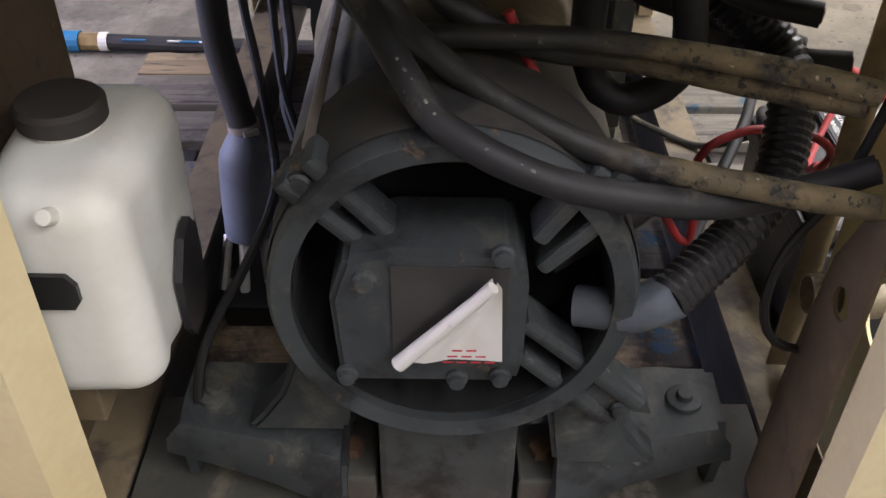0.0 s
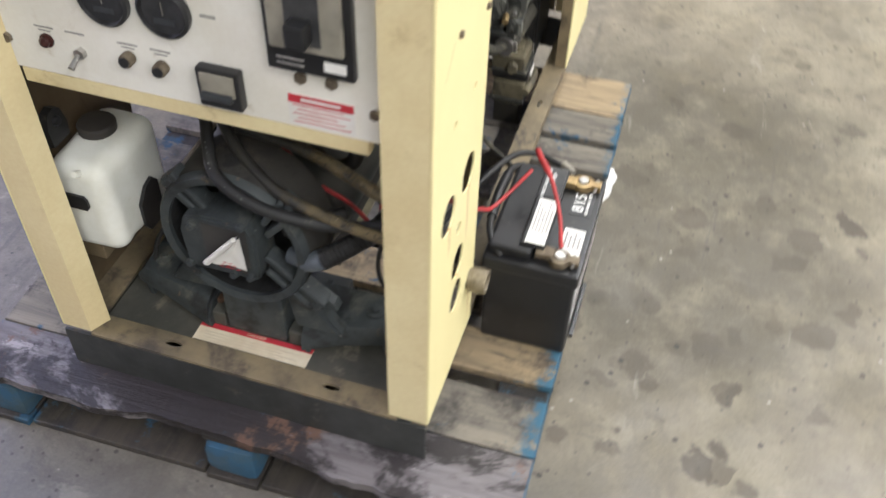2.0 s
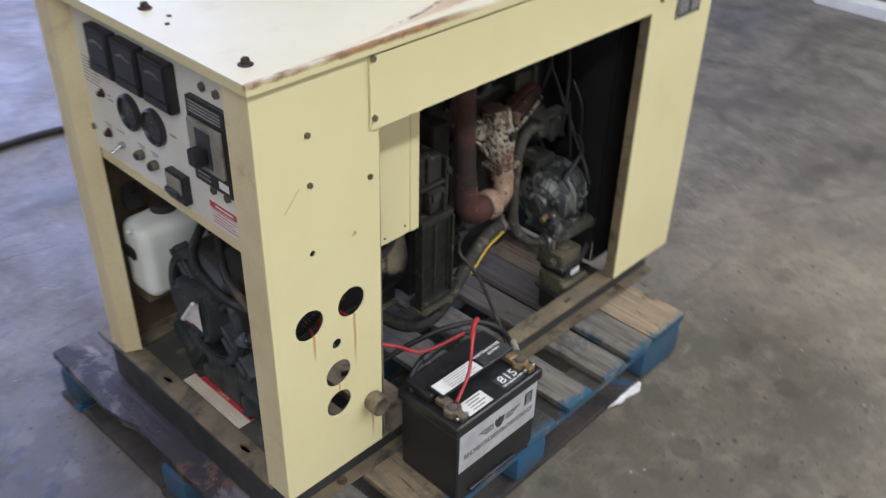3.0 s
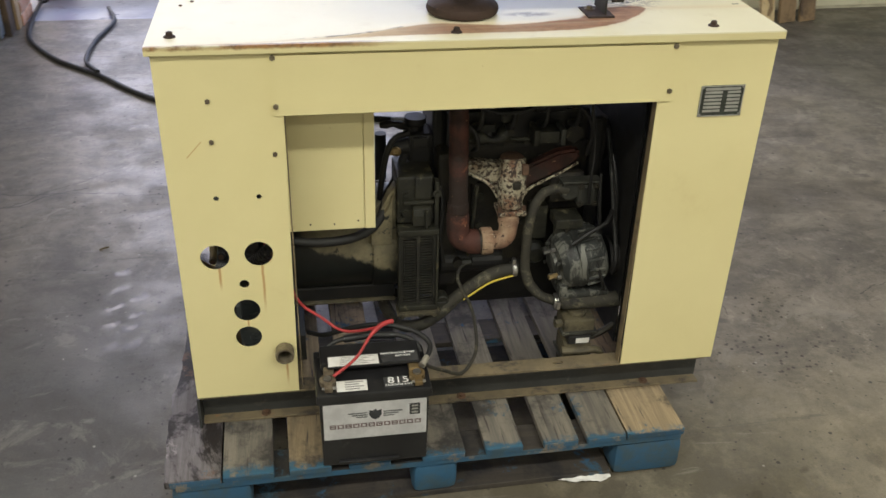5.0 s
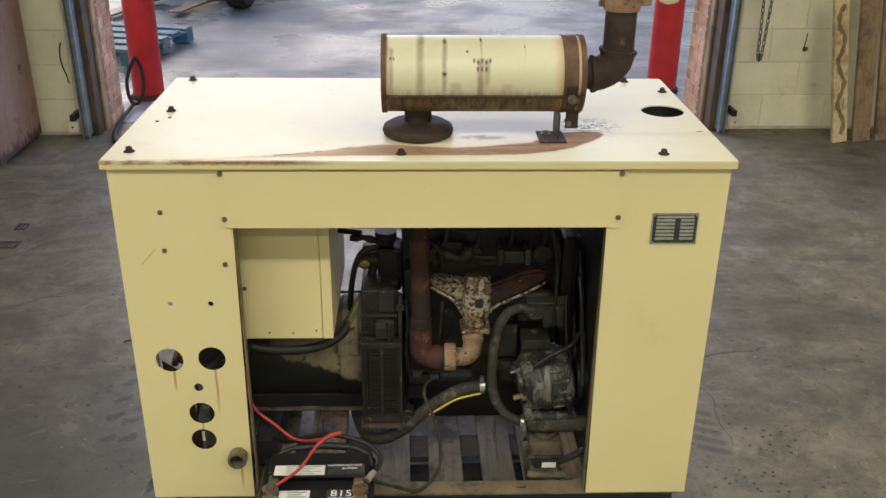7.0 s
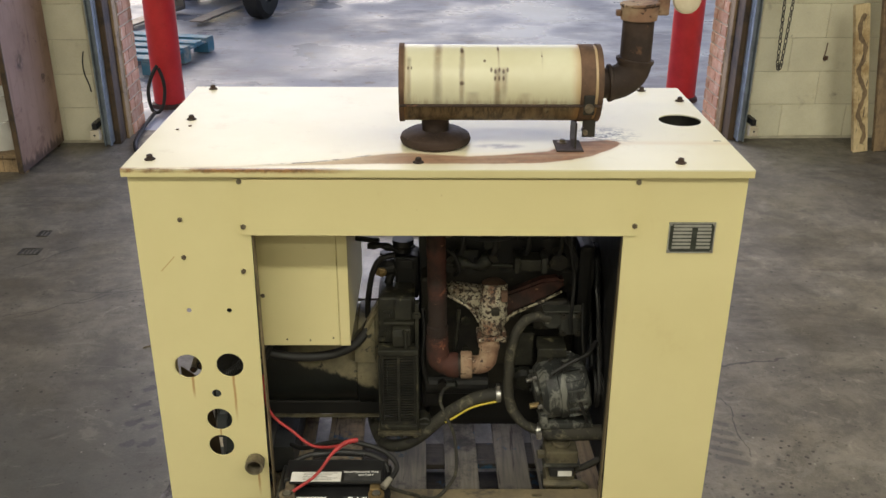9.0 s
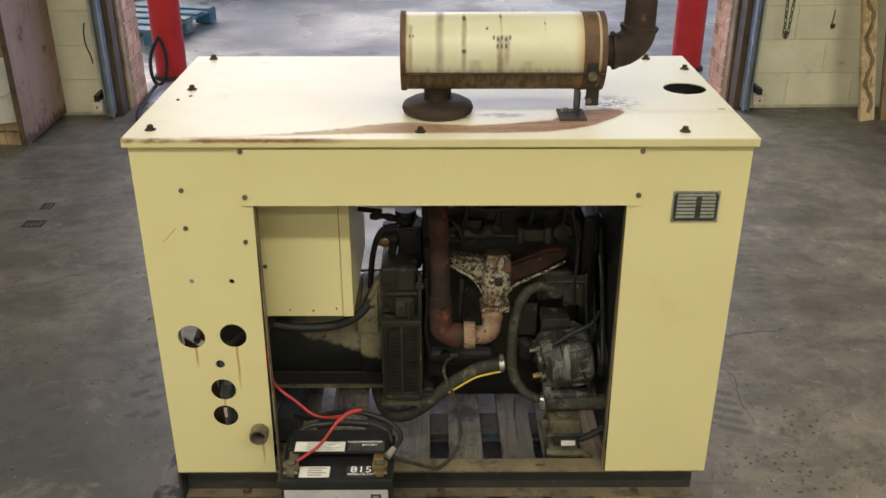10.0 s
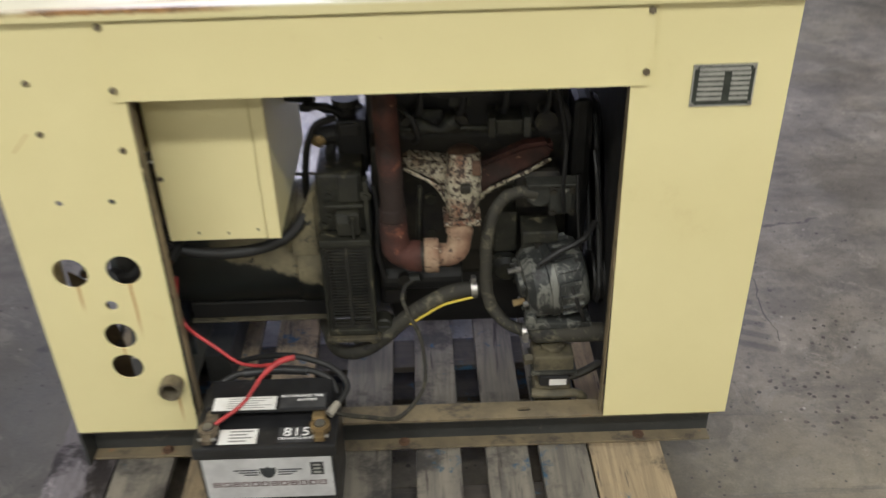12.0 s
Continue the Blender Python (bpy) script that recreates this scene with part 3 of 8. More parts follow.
def muddy_cable():
    """Black cable sheath, its cut end under dried yellow-brown mud that flakes off in crumbs."""
    n = Nodes("cable_mud")
    x, y, z = n.split()
    col = n.mix(n.step(n.noise(14.0), 0.35, 0.65), (0.016, 0.016, 0.016), (0.030, 0.029, 0.026))
    col = n.mix(n.math("MULTIPLY", n.step(n.noise(90.0, 5.0, 0.7), 0.62, 0.70), 0.7), col, (0.16, 0.15, 0.12))
    mud = n.mix(n.step(n.noise(24.0, 6.0, 0.7), 0.35, 0.65), (0.165, 0.125, 0.058), (0.080, 0.062, 0.032))
    end = n.math("SUBTRACT", 1.0, n.step(n.math("MULTIPLY_ADD", n.math("SUBTRACT", n.noise(20.0, 5.0, 0.7), 0.5), 0.09, y), 0.185, 0.265))
    film = n.math("MULTIPLY", end, n.step(n.noise(34.0, 8.0, 0.74), 0.36, 0.50))
    col = n.mix(n.math("MULTIPLY", film, 0.92), col, mud)
    col = n.mix(n.math("MULTIPLY", n.step(n.noise(120.0, 4.0, 0.7), 0.58, 0.63), end), col, (0.018, 0.016, 0.013))
    col = n.mix(n.math("MULTIPLY", n.step(n.noise(150.0, 3.0, 0.6), 0.66, 0.72), n.math("MULTIPLY", end, 0.8)), col, (0.36, 0.31, 0.20))
    n.bump(n.math("ADD", n.noise(70.0, 7.0, 0.75), n.math("MULTIPLY", film, 1.4)), 0.7, 0.0016)
    return n.done(col, n.math("MULTIPLY_ADD", film, 0.35, 0.42))


def streaked_alu():
    """Charging unit: oily dark aluminium with upright pale wear streaks."""
    n = Nodes("streaked_alu")
    col = n.mix(n.step(n.noise(14.0), 0.35, 0.65), (0.026, 0.028, 0.027), (0.046, 0.048, 0.045))
    pale = n.step(n.noise(15.0, 7.0, 0.7, n.stretch(1.6, 1.6, 0.55), 0.8), 0.49, 0.57)
    col = n.mix(n.math("MULTIPLY", pale, 0.7), col, (0.23, 0.23, 0.20))
    col = n.mix(n.step(n.noise(22.0, 8.0, 0.72), 0.55, 0.66), col, (0.012, 0.011, 0.010))
    n.bump(n.noise(35.0, 6.0), 0.5, 0.002)
    return n.done(col, 0.5, 0.25)


def pink_ply():
    """Pinkish plywood: brown stains, dark rings, water drawn up from the floor, grain along its height."""
    n = Nodes("pink_ply")
    x, y, z = n.split()
    col = n.mix(n.step(n.noise(3.0), 0.35, 0.65), (0.37, 0.240, 0.180), (0.30, 0.190, 0.140))
    col = n.mix(n.math("MULTIPLY", n.step(n.noise(9.0, 6.0, 0.7, n.stretch(3.0, 3.0, 0.25)), 0.48, 0.66), 0.45), col, (0.21, 0.125, 0.088))
    col = n.mix(n.math("MULTIPLY", n.step(n.noise(4.5, 8.0, 0.72, distort=0.8), 0.53, 0.66), 0.7), col, (0.17, 0.095, 0.065))
    col = n.mix(n.math("MULTIPLY", n.step(n.noise(8.0, 8.0, 0.72), 0.60, 0.68), 0.8), col, (0.075, 0.045, 0.032))
    tide = n.math("SUBTRACT", 1.0, n.step(n.math("MULTIPLY_ADD", n.math("SUBTRACT", n.noise(16.0, 6.0, 0.7, n.stretch(1.6, 1.6, 0.3)), 0.5), -0.22, z), 0.05, 0.10))
    col = n.mix(n.math("MULTIPLY", tide, 0.85), col, (0.055, 0.035, 0.026))
    col = n.mix(n.math("MULTIPLY", n.spot(y, z, 3.17, 0.60, 0.01, 0.07), n.step(n.noise(20.0, 6.0, 0.7), 0.38, 0.6)), col, (0.070, 0.045, 0.035))
    n.bump(n.noise(60.0), 0.2, 0.001)
    return n.done(col, 0.68)


def yard_concrete():
    n = Nodes("yard_concrete")
    col = n.mix(n.step(n.noise(0.5, 5.0, 0.6), 0.35, 0.65), (0.315, 0.335, 0.41), (0.24, 0.255, 0.31))
    col = n.mix(n.math("MULTIPLY", n.step(n.noise(1.2, 8.0, 0.7, n.stretch(0.7, 1.4, 1.0), 0.4), 0.46, 0.68), 0.5), col, (0.145, 0.142, 0.150))
    col = n.mix(n.math("MULTIPLY", n.step(n.noise(1.7, 9.0, 0.75, n.stretch(0.6, 1.5, 1.0)), 0.52, 0.62), 0.6), col, (0.40, 0.42, 0.48))
    col = n.mix(n.math("MULTIPLY", n.step(n.noise(3.0, 8.0, 0.72), 0.56, 0.68), 0.6), col, (0.20, 0.155, 0.12))
    col = n.mix(n.math("MULTIPLY", n.step(n.noise(12.0, 8.0, 0.75), 0.60, 0.68), 0.6), col, (0.10, 0.095, 0.095))
    n.bump(n.noise(12.0, 6.0), 0.2, 0.004)
    return n.done(col, n.math("MULTIPLY_ADD", n.step(n.noise(0.9, 6.0), 0.4, 0.6), 0.45, 0.25))


M = {
    "lid": lid_paint(),
    "panel": panel_paint(),
    "silencer": silencer_paint(),
    "floor": floor_concrete(),
    "yard": yard_concrete(),
    "post_paint": surface("post_paint", (0.68, 0.585, 0.34), (0.61, 0.505, 0.28), 5.0, 0.42, stains=[((0.40, 0.30, 0.15), 9.0, 0.56, 0.75), ((0.2, 0.12, 0.06), 30.0, 0.70, 0.78)], bump=0.1),
    # inward faces: stained housing paint with their shade mixed into the brown
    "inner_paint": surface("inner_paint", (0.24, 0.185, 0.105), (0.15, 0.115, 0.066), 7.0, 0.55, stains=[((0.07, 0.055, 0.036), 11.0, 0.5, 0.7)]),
    "control_white": surface("control_white", (0.74, 0.72, 0.66), (0.68, 0.65, 0.58), 6.0, 0.4, stains=[((0.5, 0.44, 0.34), 14.0, 0.6, 0.78)], bump=0.06),
    "bell_dust": surface("bell_dust", (0.030, 0.027, 0.023), (0.018, 0.017, 0.015), 9.0, 0.8, stains=[((0.060, 0.050, 0.038), 14.0, 0.52, 0.70), ((0.010, 0.010, 0.010), 20.0, 0.54, 0.66)], bump=0.3),
    "cap_dusty": surface("cap_dusty", (0.022, 0.019, 0.017), (0.034, 0.029, 0.024), 20.0, 0.75, bump=0.2),
    "green_grey": surface("green_grey", (0.043, 0.050, 0.052), (0.027, 0.032, 0.034), 9.0, 0.58, stains=[((0.105, 0.105, 0.085), 14.0, 0.52, 0.72), ((0.012, 0.013, 0.014), 12.0, 0.50, 0.64), ((0.11, 0.08, 0.05), 34.0, 0.62, 0.70), ((0.15, 0.155, 0.14), 80.0, 0.66, 0.72)], bump=0.3),
    "barrel_paint": barrel_paint(),
    "streaked_alu": streaked_alu(),
    "slat_grey": surface("slat_grey", (0.020, 0.019, 0.015), (0.010, 0.010, 0.008), 14.0, 0.6, stains=[((0.055, 0.049, 0.034), 20.0, 0.55, 0.7)], bump=0.2),
    "bracket_olive": surface("bracket_olive", (0.027, 0.026, 0.017), (0.012, 0.012, 0.008), 18.0, 0.6, stains=[((0.115, 0.102, 0.060), 26.0, 0.57, 0.68), ((0.010, 0.010, 0.009), 12.0, 0.55, 0.66)], bump=0.5, depth=0.002),
    "edge_old": old_board(),
    "engine_iron": surface("engine_iron", (0.015, 0.0135, 0.009), (0.026, 0.022, 0.014), 14.0, 0.6, stains=[((0.085, 0.072, 0.048), 22.0, 0.60, 0.74), ((0.006, 0.005, 0.005), 9.0, 0.46, 0.62)], bump=0.6, depth=0.002),
    "engine_black": surface("engine_black", (0.007, 0.007, 0.007), (0.012, 0.011, 0.010), 9.0, 0.55, stains=[((0.035, 0.03, 0.024), 15.0, 0.62, 0.76)]),
    "exhaust_red": surface("exhaust_red", (0.068, 0.022, 0.014), (0.036, 0.014, 0.010), 14.0, 0.8, stains=[((0.21, 0.072, 0.038), 18.0, 0.57, 0.67), ((0.020, 0.011, 0.008), 7.0, 0.44, 0.60), ((0.30, 0.16, 0.09), 60.0, 0.64, 0.70)], bump=0.6, depth=0.002),
    "exhaust_pink": surface("exhaust_pink", (0.33, 0.235, 0.15), (0.23, 0.13, 0.08), 18.0, 0.8, stains=[((0.13, 0.07, 0.045), 10.0, 0.52, 0.68), ((0.045, 0.024, 0.016), 60.0, 0.56, 0.62), ((0.42, 0.34, 0.24), 40.0, 0.62, 0.68)], bump=0.5, depth=0.002),
    "manifold_flake": surface("manifold_flake", (0.36, 0.33, 0.24), (0.27, 0.23, 0.155), 18.0, 0.8, stains=[((0.14, 0.065, 0.035), 11.0, 0.50, 0.62), ((0.030, 0.018, 0.012), 105.0, 0.50, 0.54), ((0.56, 0.53, 0.44), 90.0, 0.61, 0.66), ((0.024, 0.015, 0.011), 22.0, 0.60, 0.66)], bump=0.6, depth=0.002),
    "worn_alu": surface("worn_alu", (0.055, 0.055, 0.046), (0.030, 0.031, 0.027), 13.0, 0.5, 0.2, stains=[((0.21, 0.20, 0.155), 24.0, 0.60, 0.70), ((0.014, 0.013, 0.012), 12.0, 0.52, 0.68)], bump=0.4),
    "rubber": surface("rubber", (0.010, 0.010, 0.010), (0.017, 0.016, 0.015), 15.0, 0.62, stains=[((0.07, 0.062, 0.045), 26.0, 0.62, 0.75)], bump=0.2),
    "dusty_hose": surface("dusty_hose", (0.026, 0.024, 0.018), (0.042, 0.038, 0.027), 12.0, 0.8, stains=[((0.12, 0.108, 0.07), 34.0, 0.54, 0.68), ((0.010, 0.009, 0.008), 18.0, 0.54, 0.66)], bump=0.25),
    "cable_mud": muddy_cable(),
    "print_pale": surface("print_pale", (0.22, 0.215, 0.20), (0.08, 0.08, 0.075), 160.0, 0.7),
    "cable_clean": surface("cable_clean", (0.008, 0.008, 0.009), (0.014, 0.014, 0.014), 10.0, 0.62, stains=[((0.050, 0.047, 0.038), 26.0, 0.58, 0.70), ((0.34, 0.33, 0.30), 85.0, 0.68, 0.72), ((0.012, 0.012, 0.012), 30.0, 0.58, 0.66)], bump=0.3),
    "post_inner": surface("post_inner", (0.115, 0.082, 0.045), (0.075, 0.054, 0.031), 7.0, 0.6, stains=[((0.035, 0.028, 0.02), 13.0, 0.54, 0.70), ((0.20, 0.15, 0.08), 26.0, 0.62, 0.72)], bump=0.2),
    "boot_blue": surface("boot_blue", (0.10, 0.115, 0.15), (0.085, 0.095, 0.125), 20.0, 0.6, bump=0.2),
    "tape": surface("tape", (0.10, 0.115, 0.135), (0.065, 0.075, 0.09), 30.0, 0.55, stains=[((0.2, 0.2, 0.2), 30.0, 0.6, 0.7)], bump=0.5),
    "red_wire": surface("red_wire", (0.40, 0.035, 0.035), (0.28, 0.025, 0.025), 30.0, 0.5, bump=0.1),
    "yellow_wire": surface("yellow_wire", (0.62, 0.48, 0.04), (0.5, 0.38, 0.03), 30.0, 0.5, bump=0.1),
    "tank_plastic": surface("tank_plastic", (0.74, 0.74, 0.68), (0.66, 0.65, 0.56), 6.0, 0.45, stains=[((0.45, 0.40, 0.28), 12.0, 0.62, 0.8)], bump=0.15),
    "black_plastic": surface("black_plastic", (0.011, 0.011, 0.012), (0.018, 0.018, 0.019), 12.0, 0.36, stains=[((0.06, 0.055, 0.05), 20.0, 0.60, 0.78)], bump=0.12),
    "meter_face": surface("meter_face", (0.02, 0.021, 0.024), (0.04, 0.04, 0.043), 25.0, 0.2, bump=0.0),
    "steel": surface("steel", (0.45, 0.44, 0.42), (0.33, 0.32, 0.30), 40.0, 0.35, 0.9, bump=0.15),
    "old_bolt": surface("old_bolt", (0.20, 0.165, 0.115), (0.11, 0.085, 0.06), 50.0, 0.6, 0.5, bump=0.4),
    "brass": surface("brass", (0.42, 0.31, 0.15), (0.28, 0.20, 0.10), 30.0, 0.45, 0.8, bump=0.2),
    "rusty": surface("rusty", (0.15, 0.085, 0.05), (0.085, 0.05, 0.032), 18.0, 0.75, 0.2, stains=[((0.26, 0.15, 0.08), 30.0, 0.58, 0.7)], bump=0.5, depth=0.002),
    "pipe_rust": surface("pipe_rust", (0.052, 0.032, 0.023), (0.030, 0.019, 0.015), 16.0, 0.75, 0.2, stains=[((0.13, 0.066, 0.036), 30.0, 0.6, 0.72)], bump=0.6, depth=0.002),
    "base_dark": surface("base_dark", (0.040, 0.041, 0.039), (0.026, 0.027, 0.026), 8.0, 0.5, stains=[((0.10, 0.078, 0.048), 12.0, 0.60, 0.74), ((0.085, 0.078, 0.066), 24.0, 0.58, 0.7)], bump=0.2),
    "base_tan": surface("base_tan", (0.20, 0.158, 0.092), (0.13, 0.105, 0.066), 9.0, 0.65, stains=[((0.06, 0.05, 0.04), 13.0, 0.48, 0.66), ((0.32, 0.13, 0.05), 22.0, 0.62, 0.74)], bump=0.3),
    "base_floor": surface("base_floor", (0.075, 0.072, 0.058), (0.048, 0.048, 0.041), 8.0, 0.65, stains=[((0.17, 0.15, 0.11), 14.0, 0.55, 0.72)], bump=0.4),
    "deck_wood": plank_wood("deck_wood", (0.215, 0.19, 0.15), (0.115, 0.104, 0.088), (0.042, 0.038, 0.034), "y", 0.10, 0.5, True),
    "deck_edge": plank_wood("deck_edge", (0.29, 0.222, 0.130), (0.160, 0.122, 0.076), (0.040, 0.032, 0.026), "y", 0.08, 0.5, True),
    "pallet_blue": plank_wood("pallet_blue", (0.20, 0.175, 0.14), (0.12, 0.105, 0.085), (0.06, 0.06, 0.06), "x", 0.50),
    "block_blue": plank_wood("block_blue", (0.20, 0.175, 0.14), (0.12, 0.105, 0.085), (0.045, 0.05, 0.055), "x", 0.85, 0.3),
    "yard_blue": surface("yard_blue", (0.055, 0.22, 0.36), (0.16, 0.27, 0.34), 7.0, 0.6, stains=[((0.30, 0.34, 0.36), 9.0, 0.54, 0.66), ((0.07, 0.06, 0.05), 16.0, 0.60, 0.70)], bump=0.3),
    # boards below the deck: wood darkened to hold the gaps' shade
    "pallet_raw": plank_wood("pallet_raw", (0.050, 0.041, 0.031), (0.030, 0.025, 0.021), (0.015, 0.014, 0.014), "x", 0.14),
    "cream_plank": plank_wood("cream_plank", (0.66, 0.53, 0.31), (0.56, 0.43, 0.23), (0.36, 0.24, 0.11), "z"),
    "old_plank": plank_wood("old_plank", (0.36, 0.25, 0.14), (0.26, 0.18, 0.10), (0.16, 0.11, 0.07), "z"),
    "jamb_wood": plank_wood("jamb_wood", (0.105, 0.068, 0.036), (0.065, 0.042, 0.024), (0.035, 0.025, 0.017), "z"),
    "pink_ply": pink_ply(),
    "ply_edge": plank_wood("ply_edge", (0.42, 0.30, 0.17), (0.32, 0.22, 0.12), (0.2, 0.14, 0.08), "z"),
    "cmu": surface("cmu", (0.80, 0.76, 0.57), (0.73, 0.69, 0.51), 5.0, 0.75, stains=[((0.42, 0.38, 0.27), 5.0, 0.60, 0.76), ((0.16, 0.14, 0.10), 22.0, 0.70, 0.76)], grain=0.25, bump=0.6, depth=0.003, piece=0.08),
    "mortar": surface("mortar", (0.68, 0.64, 0.48), (0.50, 0.46, 0.34), 9.0, 0.85, bump=0.5, depth=0.002),
    "brick": surface("brick", (0.60, 0.33, 0.21), (0.50, 0.255, 0.155), 18.0, 0.85, stains=[((0.66, 0.50, 0.36), 12.0, 0.48, 0.70), ((0.16, 0.09, 0.06), 30.0, 0.62, 0.72)], bump=0.6, depth=0.002, piece=0.4),
    "brick_mortar": surface("brick_mortar", (0.56, 0.45, 0.33), (0.44, 0.35, 0.25), 20.0, 0.9, bump=0.6, depth=0.002),
    "galvanised": surface("galvanised", (0.30, 0.34, 0.38), (0.22, 0.25, 0.28), 12.0, 0.55, 0.5, stains=[((0.14, 0.12, 0.10), 14.0, 0.6, 0.75)], bump=0.1),
    "bollard_red": surface("bollard_red", (0.64, 0.028, 0.034), (0.54, 0.020, 0.026), 6.0, 0.4, stains=[((0.16, 0.04, 0.03), 14.0, 0.64, 0.75)], bump=0.15),
    "bollard_dirt": surface("bollard_dirt", (0.09, 0.03, 0.025), (0.05, 0.03, 0.03), 16.0, 0.7, bump=0.3),
    "ceiling_white": surface("ceiling_white", (0.55, 0.54, 0.50), (0.48, 0.47, 0.43), 1.5, 0.8),
    "shop_wall": surface("shop_wall", (0.48, 0.45, 0.36), (0.42, 0.39, 0.31), 1.2, 0.8, stains=[((0.28, 0.26, 0.2), 2.0, 0.6, 0.75)]),
    "blue_steel": surface("blue_steel", (0.025, 0.16, 0.33), (0.02, 0.13, 0.28), 4.0, 0.42, stains=[((0.10, 0.10, 0.11), 9.0, 0.64, 0.75)], bump=0.1),
    "tyre": surface("tyre", (0.018, 0.018, 0.018), (0.03, 0.029, 0.028), 14.0, 0.75, bump=0.4),
    "fork_steel": surface("fork_steel", (0.30, 0.27, 0.24), (0.22, 0.19, 0.17), 8.0, 0.55, 0.4, stains=[((0.12, 0.07, 0.05), 12.0, 0.58, 0.7)]),
    "truck_yellow": surface("truck_yellow", (0.10, 0.095, 0.085), (0.07, 0.065, 0.06), 6.0, 0.5),
    "silver_label": surface("silver_label", (0.74, 0.74, 0.75), (0.60, 0.60, 0.61), 20.0, 0.38, 0.45, bump=0.0),
    "white_label": surface("white_label", (0.72, 0.71, 0.68), (0.64, 0.62, 0.58), 30.0, 0.45, stains=[((0.35, 0.33, 0.30), 35.0, 0.62, 0.75)], bump=0.0),
    "print_white": surface("print_white", (0.84, 0.84, 0.82), (0.80, 0.80, 0.78), 30.0, 0.35, bump=0.0),
    # near-black that stands in for the shade of deep openings
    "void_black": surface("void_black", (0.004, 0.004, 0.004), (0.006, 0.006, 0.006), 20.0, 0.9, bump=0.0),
    "ink": surface("ink", (0.03, 0.03, 0.032), (0.05, 0.05, 0.05), 40.0, 0.5, bump=0.0),
    "grey_ink": surface("grey_ink", (0.30, 0.29, 0.27), (0.22, 0.21, 0.20), 40.0, 0.5, bump=0.0),
    "mark_red": surface("mark_red", (0.20, 0.145, 0.145), (0.15, 0.115, 0.115), 40.0, 0.4, 0.2, bump=0.0),
    "label_red": surface("label_red", (0.50, 0.035, 0.05), (0.42, 0.03, 0.04), 40.0, 0.45, bump=0.0),
    "label_cream": surface("label_cream", (0.66, 0.60, 0.46), (0.56, 0.48, 0.34), 14.0, 0.55, stains=[((0.36, 0.22, 0.10), 22.0, 0.62, 0.72)], bump=0.1),
    "decal_dark": surface("decal_dark", (0.030, 0.028, 0.026), (0.045, 0.042, 0.038), 16.0, 0.5, bump=0.1),
    "plate_dark": surface("plate_dark", (0.06, 0.065, 0.07), (0.04, 0.043, 0.047), 30.0, 0.35, 0.4, bump=0.0),
    "plate_green": surface("plate_green", (0.065, 0.073, 0.062), (0.045, 0.05, 0.043), 40.0, 0.4, 0.4, bump=0.0),
    "label_line": surface("label_line", (0.57, 0.51, 0.38), (0.51, 0.44, 0.32), 30.0, 0.55, bump=0.0),
    "valve_tan": surface("valve_tan", (0.115, 0.098, 0.058), (0.06, 0.052, 0.033), 20.0, 0.6, stains=[((0.02, 0.018, 0.013), 18.0, 0.54, 0.66), ((0.22, 0.19, 0.12), 40.0, 0.62, 0.70)], bump=0.5, depth=0.002),
    "dusty_grey": surface("dusty_grey", (0.27, 0.25, 0.20), (0.19, 0.175, 0.145), 30.0, 0.5, stains=[((0.10, 0.09, 0.075), 30.0, 0.55, 0.68)], bump=0.1),
    "old_zinc": surface("old_zinc", (0.25, 0.215, 0.15), (0.14, 0.115, 0.075), 40.0, 0.45, 0.5, stains=[((0.16, 0.09, 0.04), 40.0, 0.6, 0.7)], bump=0.2),
    "plate_light": surface("plate_light", (0.48, 0.48, 0.44), (0.40, 0.40, 0.37), 40.0, 0.35, 0.5, bump=0.0),
    "red_lamp": surface("red_lamp", (0.045, 0.014, 0.012), (0.030, 0.011, 0.010), 40.0, 0.25, bump=0.0),
    "grate_iron": surface("grate_iron", (0.085, 0.078, 0.068), (0.06, 0.055, 0.048), 20.0, 0.6, 0.4),
    "white_bucket": surface("white_bucket", (0.70, 0.70, 0.66), (0.62, 0.61, 0.57), 9.0, 0.4),
}


# ---- mesh helpers ----
def part(name, bm, material, parent=None, label="", smooth=0.0):
    """Links bm as one mesh object under a thing or a part. smooth: degrees below which edges are shaded round."""
    me = bpy.data.meshes.new(name)
    bmesh.ops.recalc_face_normals(bm, faces=bm.faces)
    if smooth:
        for f in bm.faces:
            f.smooth = True
        for e in bm.edges:
            if len(e.link_faces) == 2 and e.calc_face_angle(0.0) > radians(smooth):
                e.smooth = False
    bm.to_mesh(me)
    bm.free()
    for m in material if isinstance(material, list) else [material]:
        me.materials.append(M[m])
    ob = new(name, me)
    if parent:
        ob.parent = parent
    if label:
        ob["label"] = label
    return ob


def thing(name, label, category, group="", kind=""):
    return tagged(new(name), label, category, group, kind)


def add_box(bm, lo, hi, bevel=0.0, turn=None):
    m = Matrix.LocRotScale([(a + b) / 2 for a, b in zip(lo, hi)], None, [b - a for a, b in zip(lo, hi)])
    made = bmesh.ops.create_cube(bm, size=1.0, matrix=(turn or Matrix()) @ m)["verts"]
    if bevel:
        edges = list({e for v in made for e in v.link_edges})
        bmesh.ops.bevel(bm, geom=edges, offset=bevel, segments=2, affect="EDGES", profile=0.6)
    return bm


def box(lo, hi, bevel=0.0, turn=None):
    return add_box(bmesh.new(), lo, hi, bevel, turn)


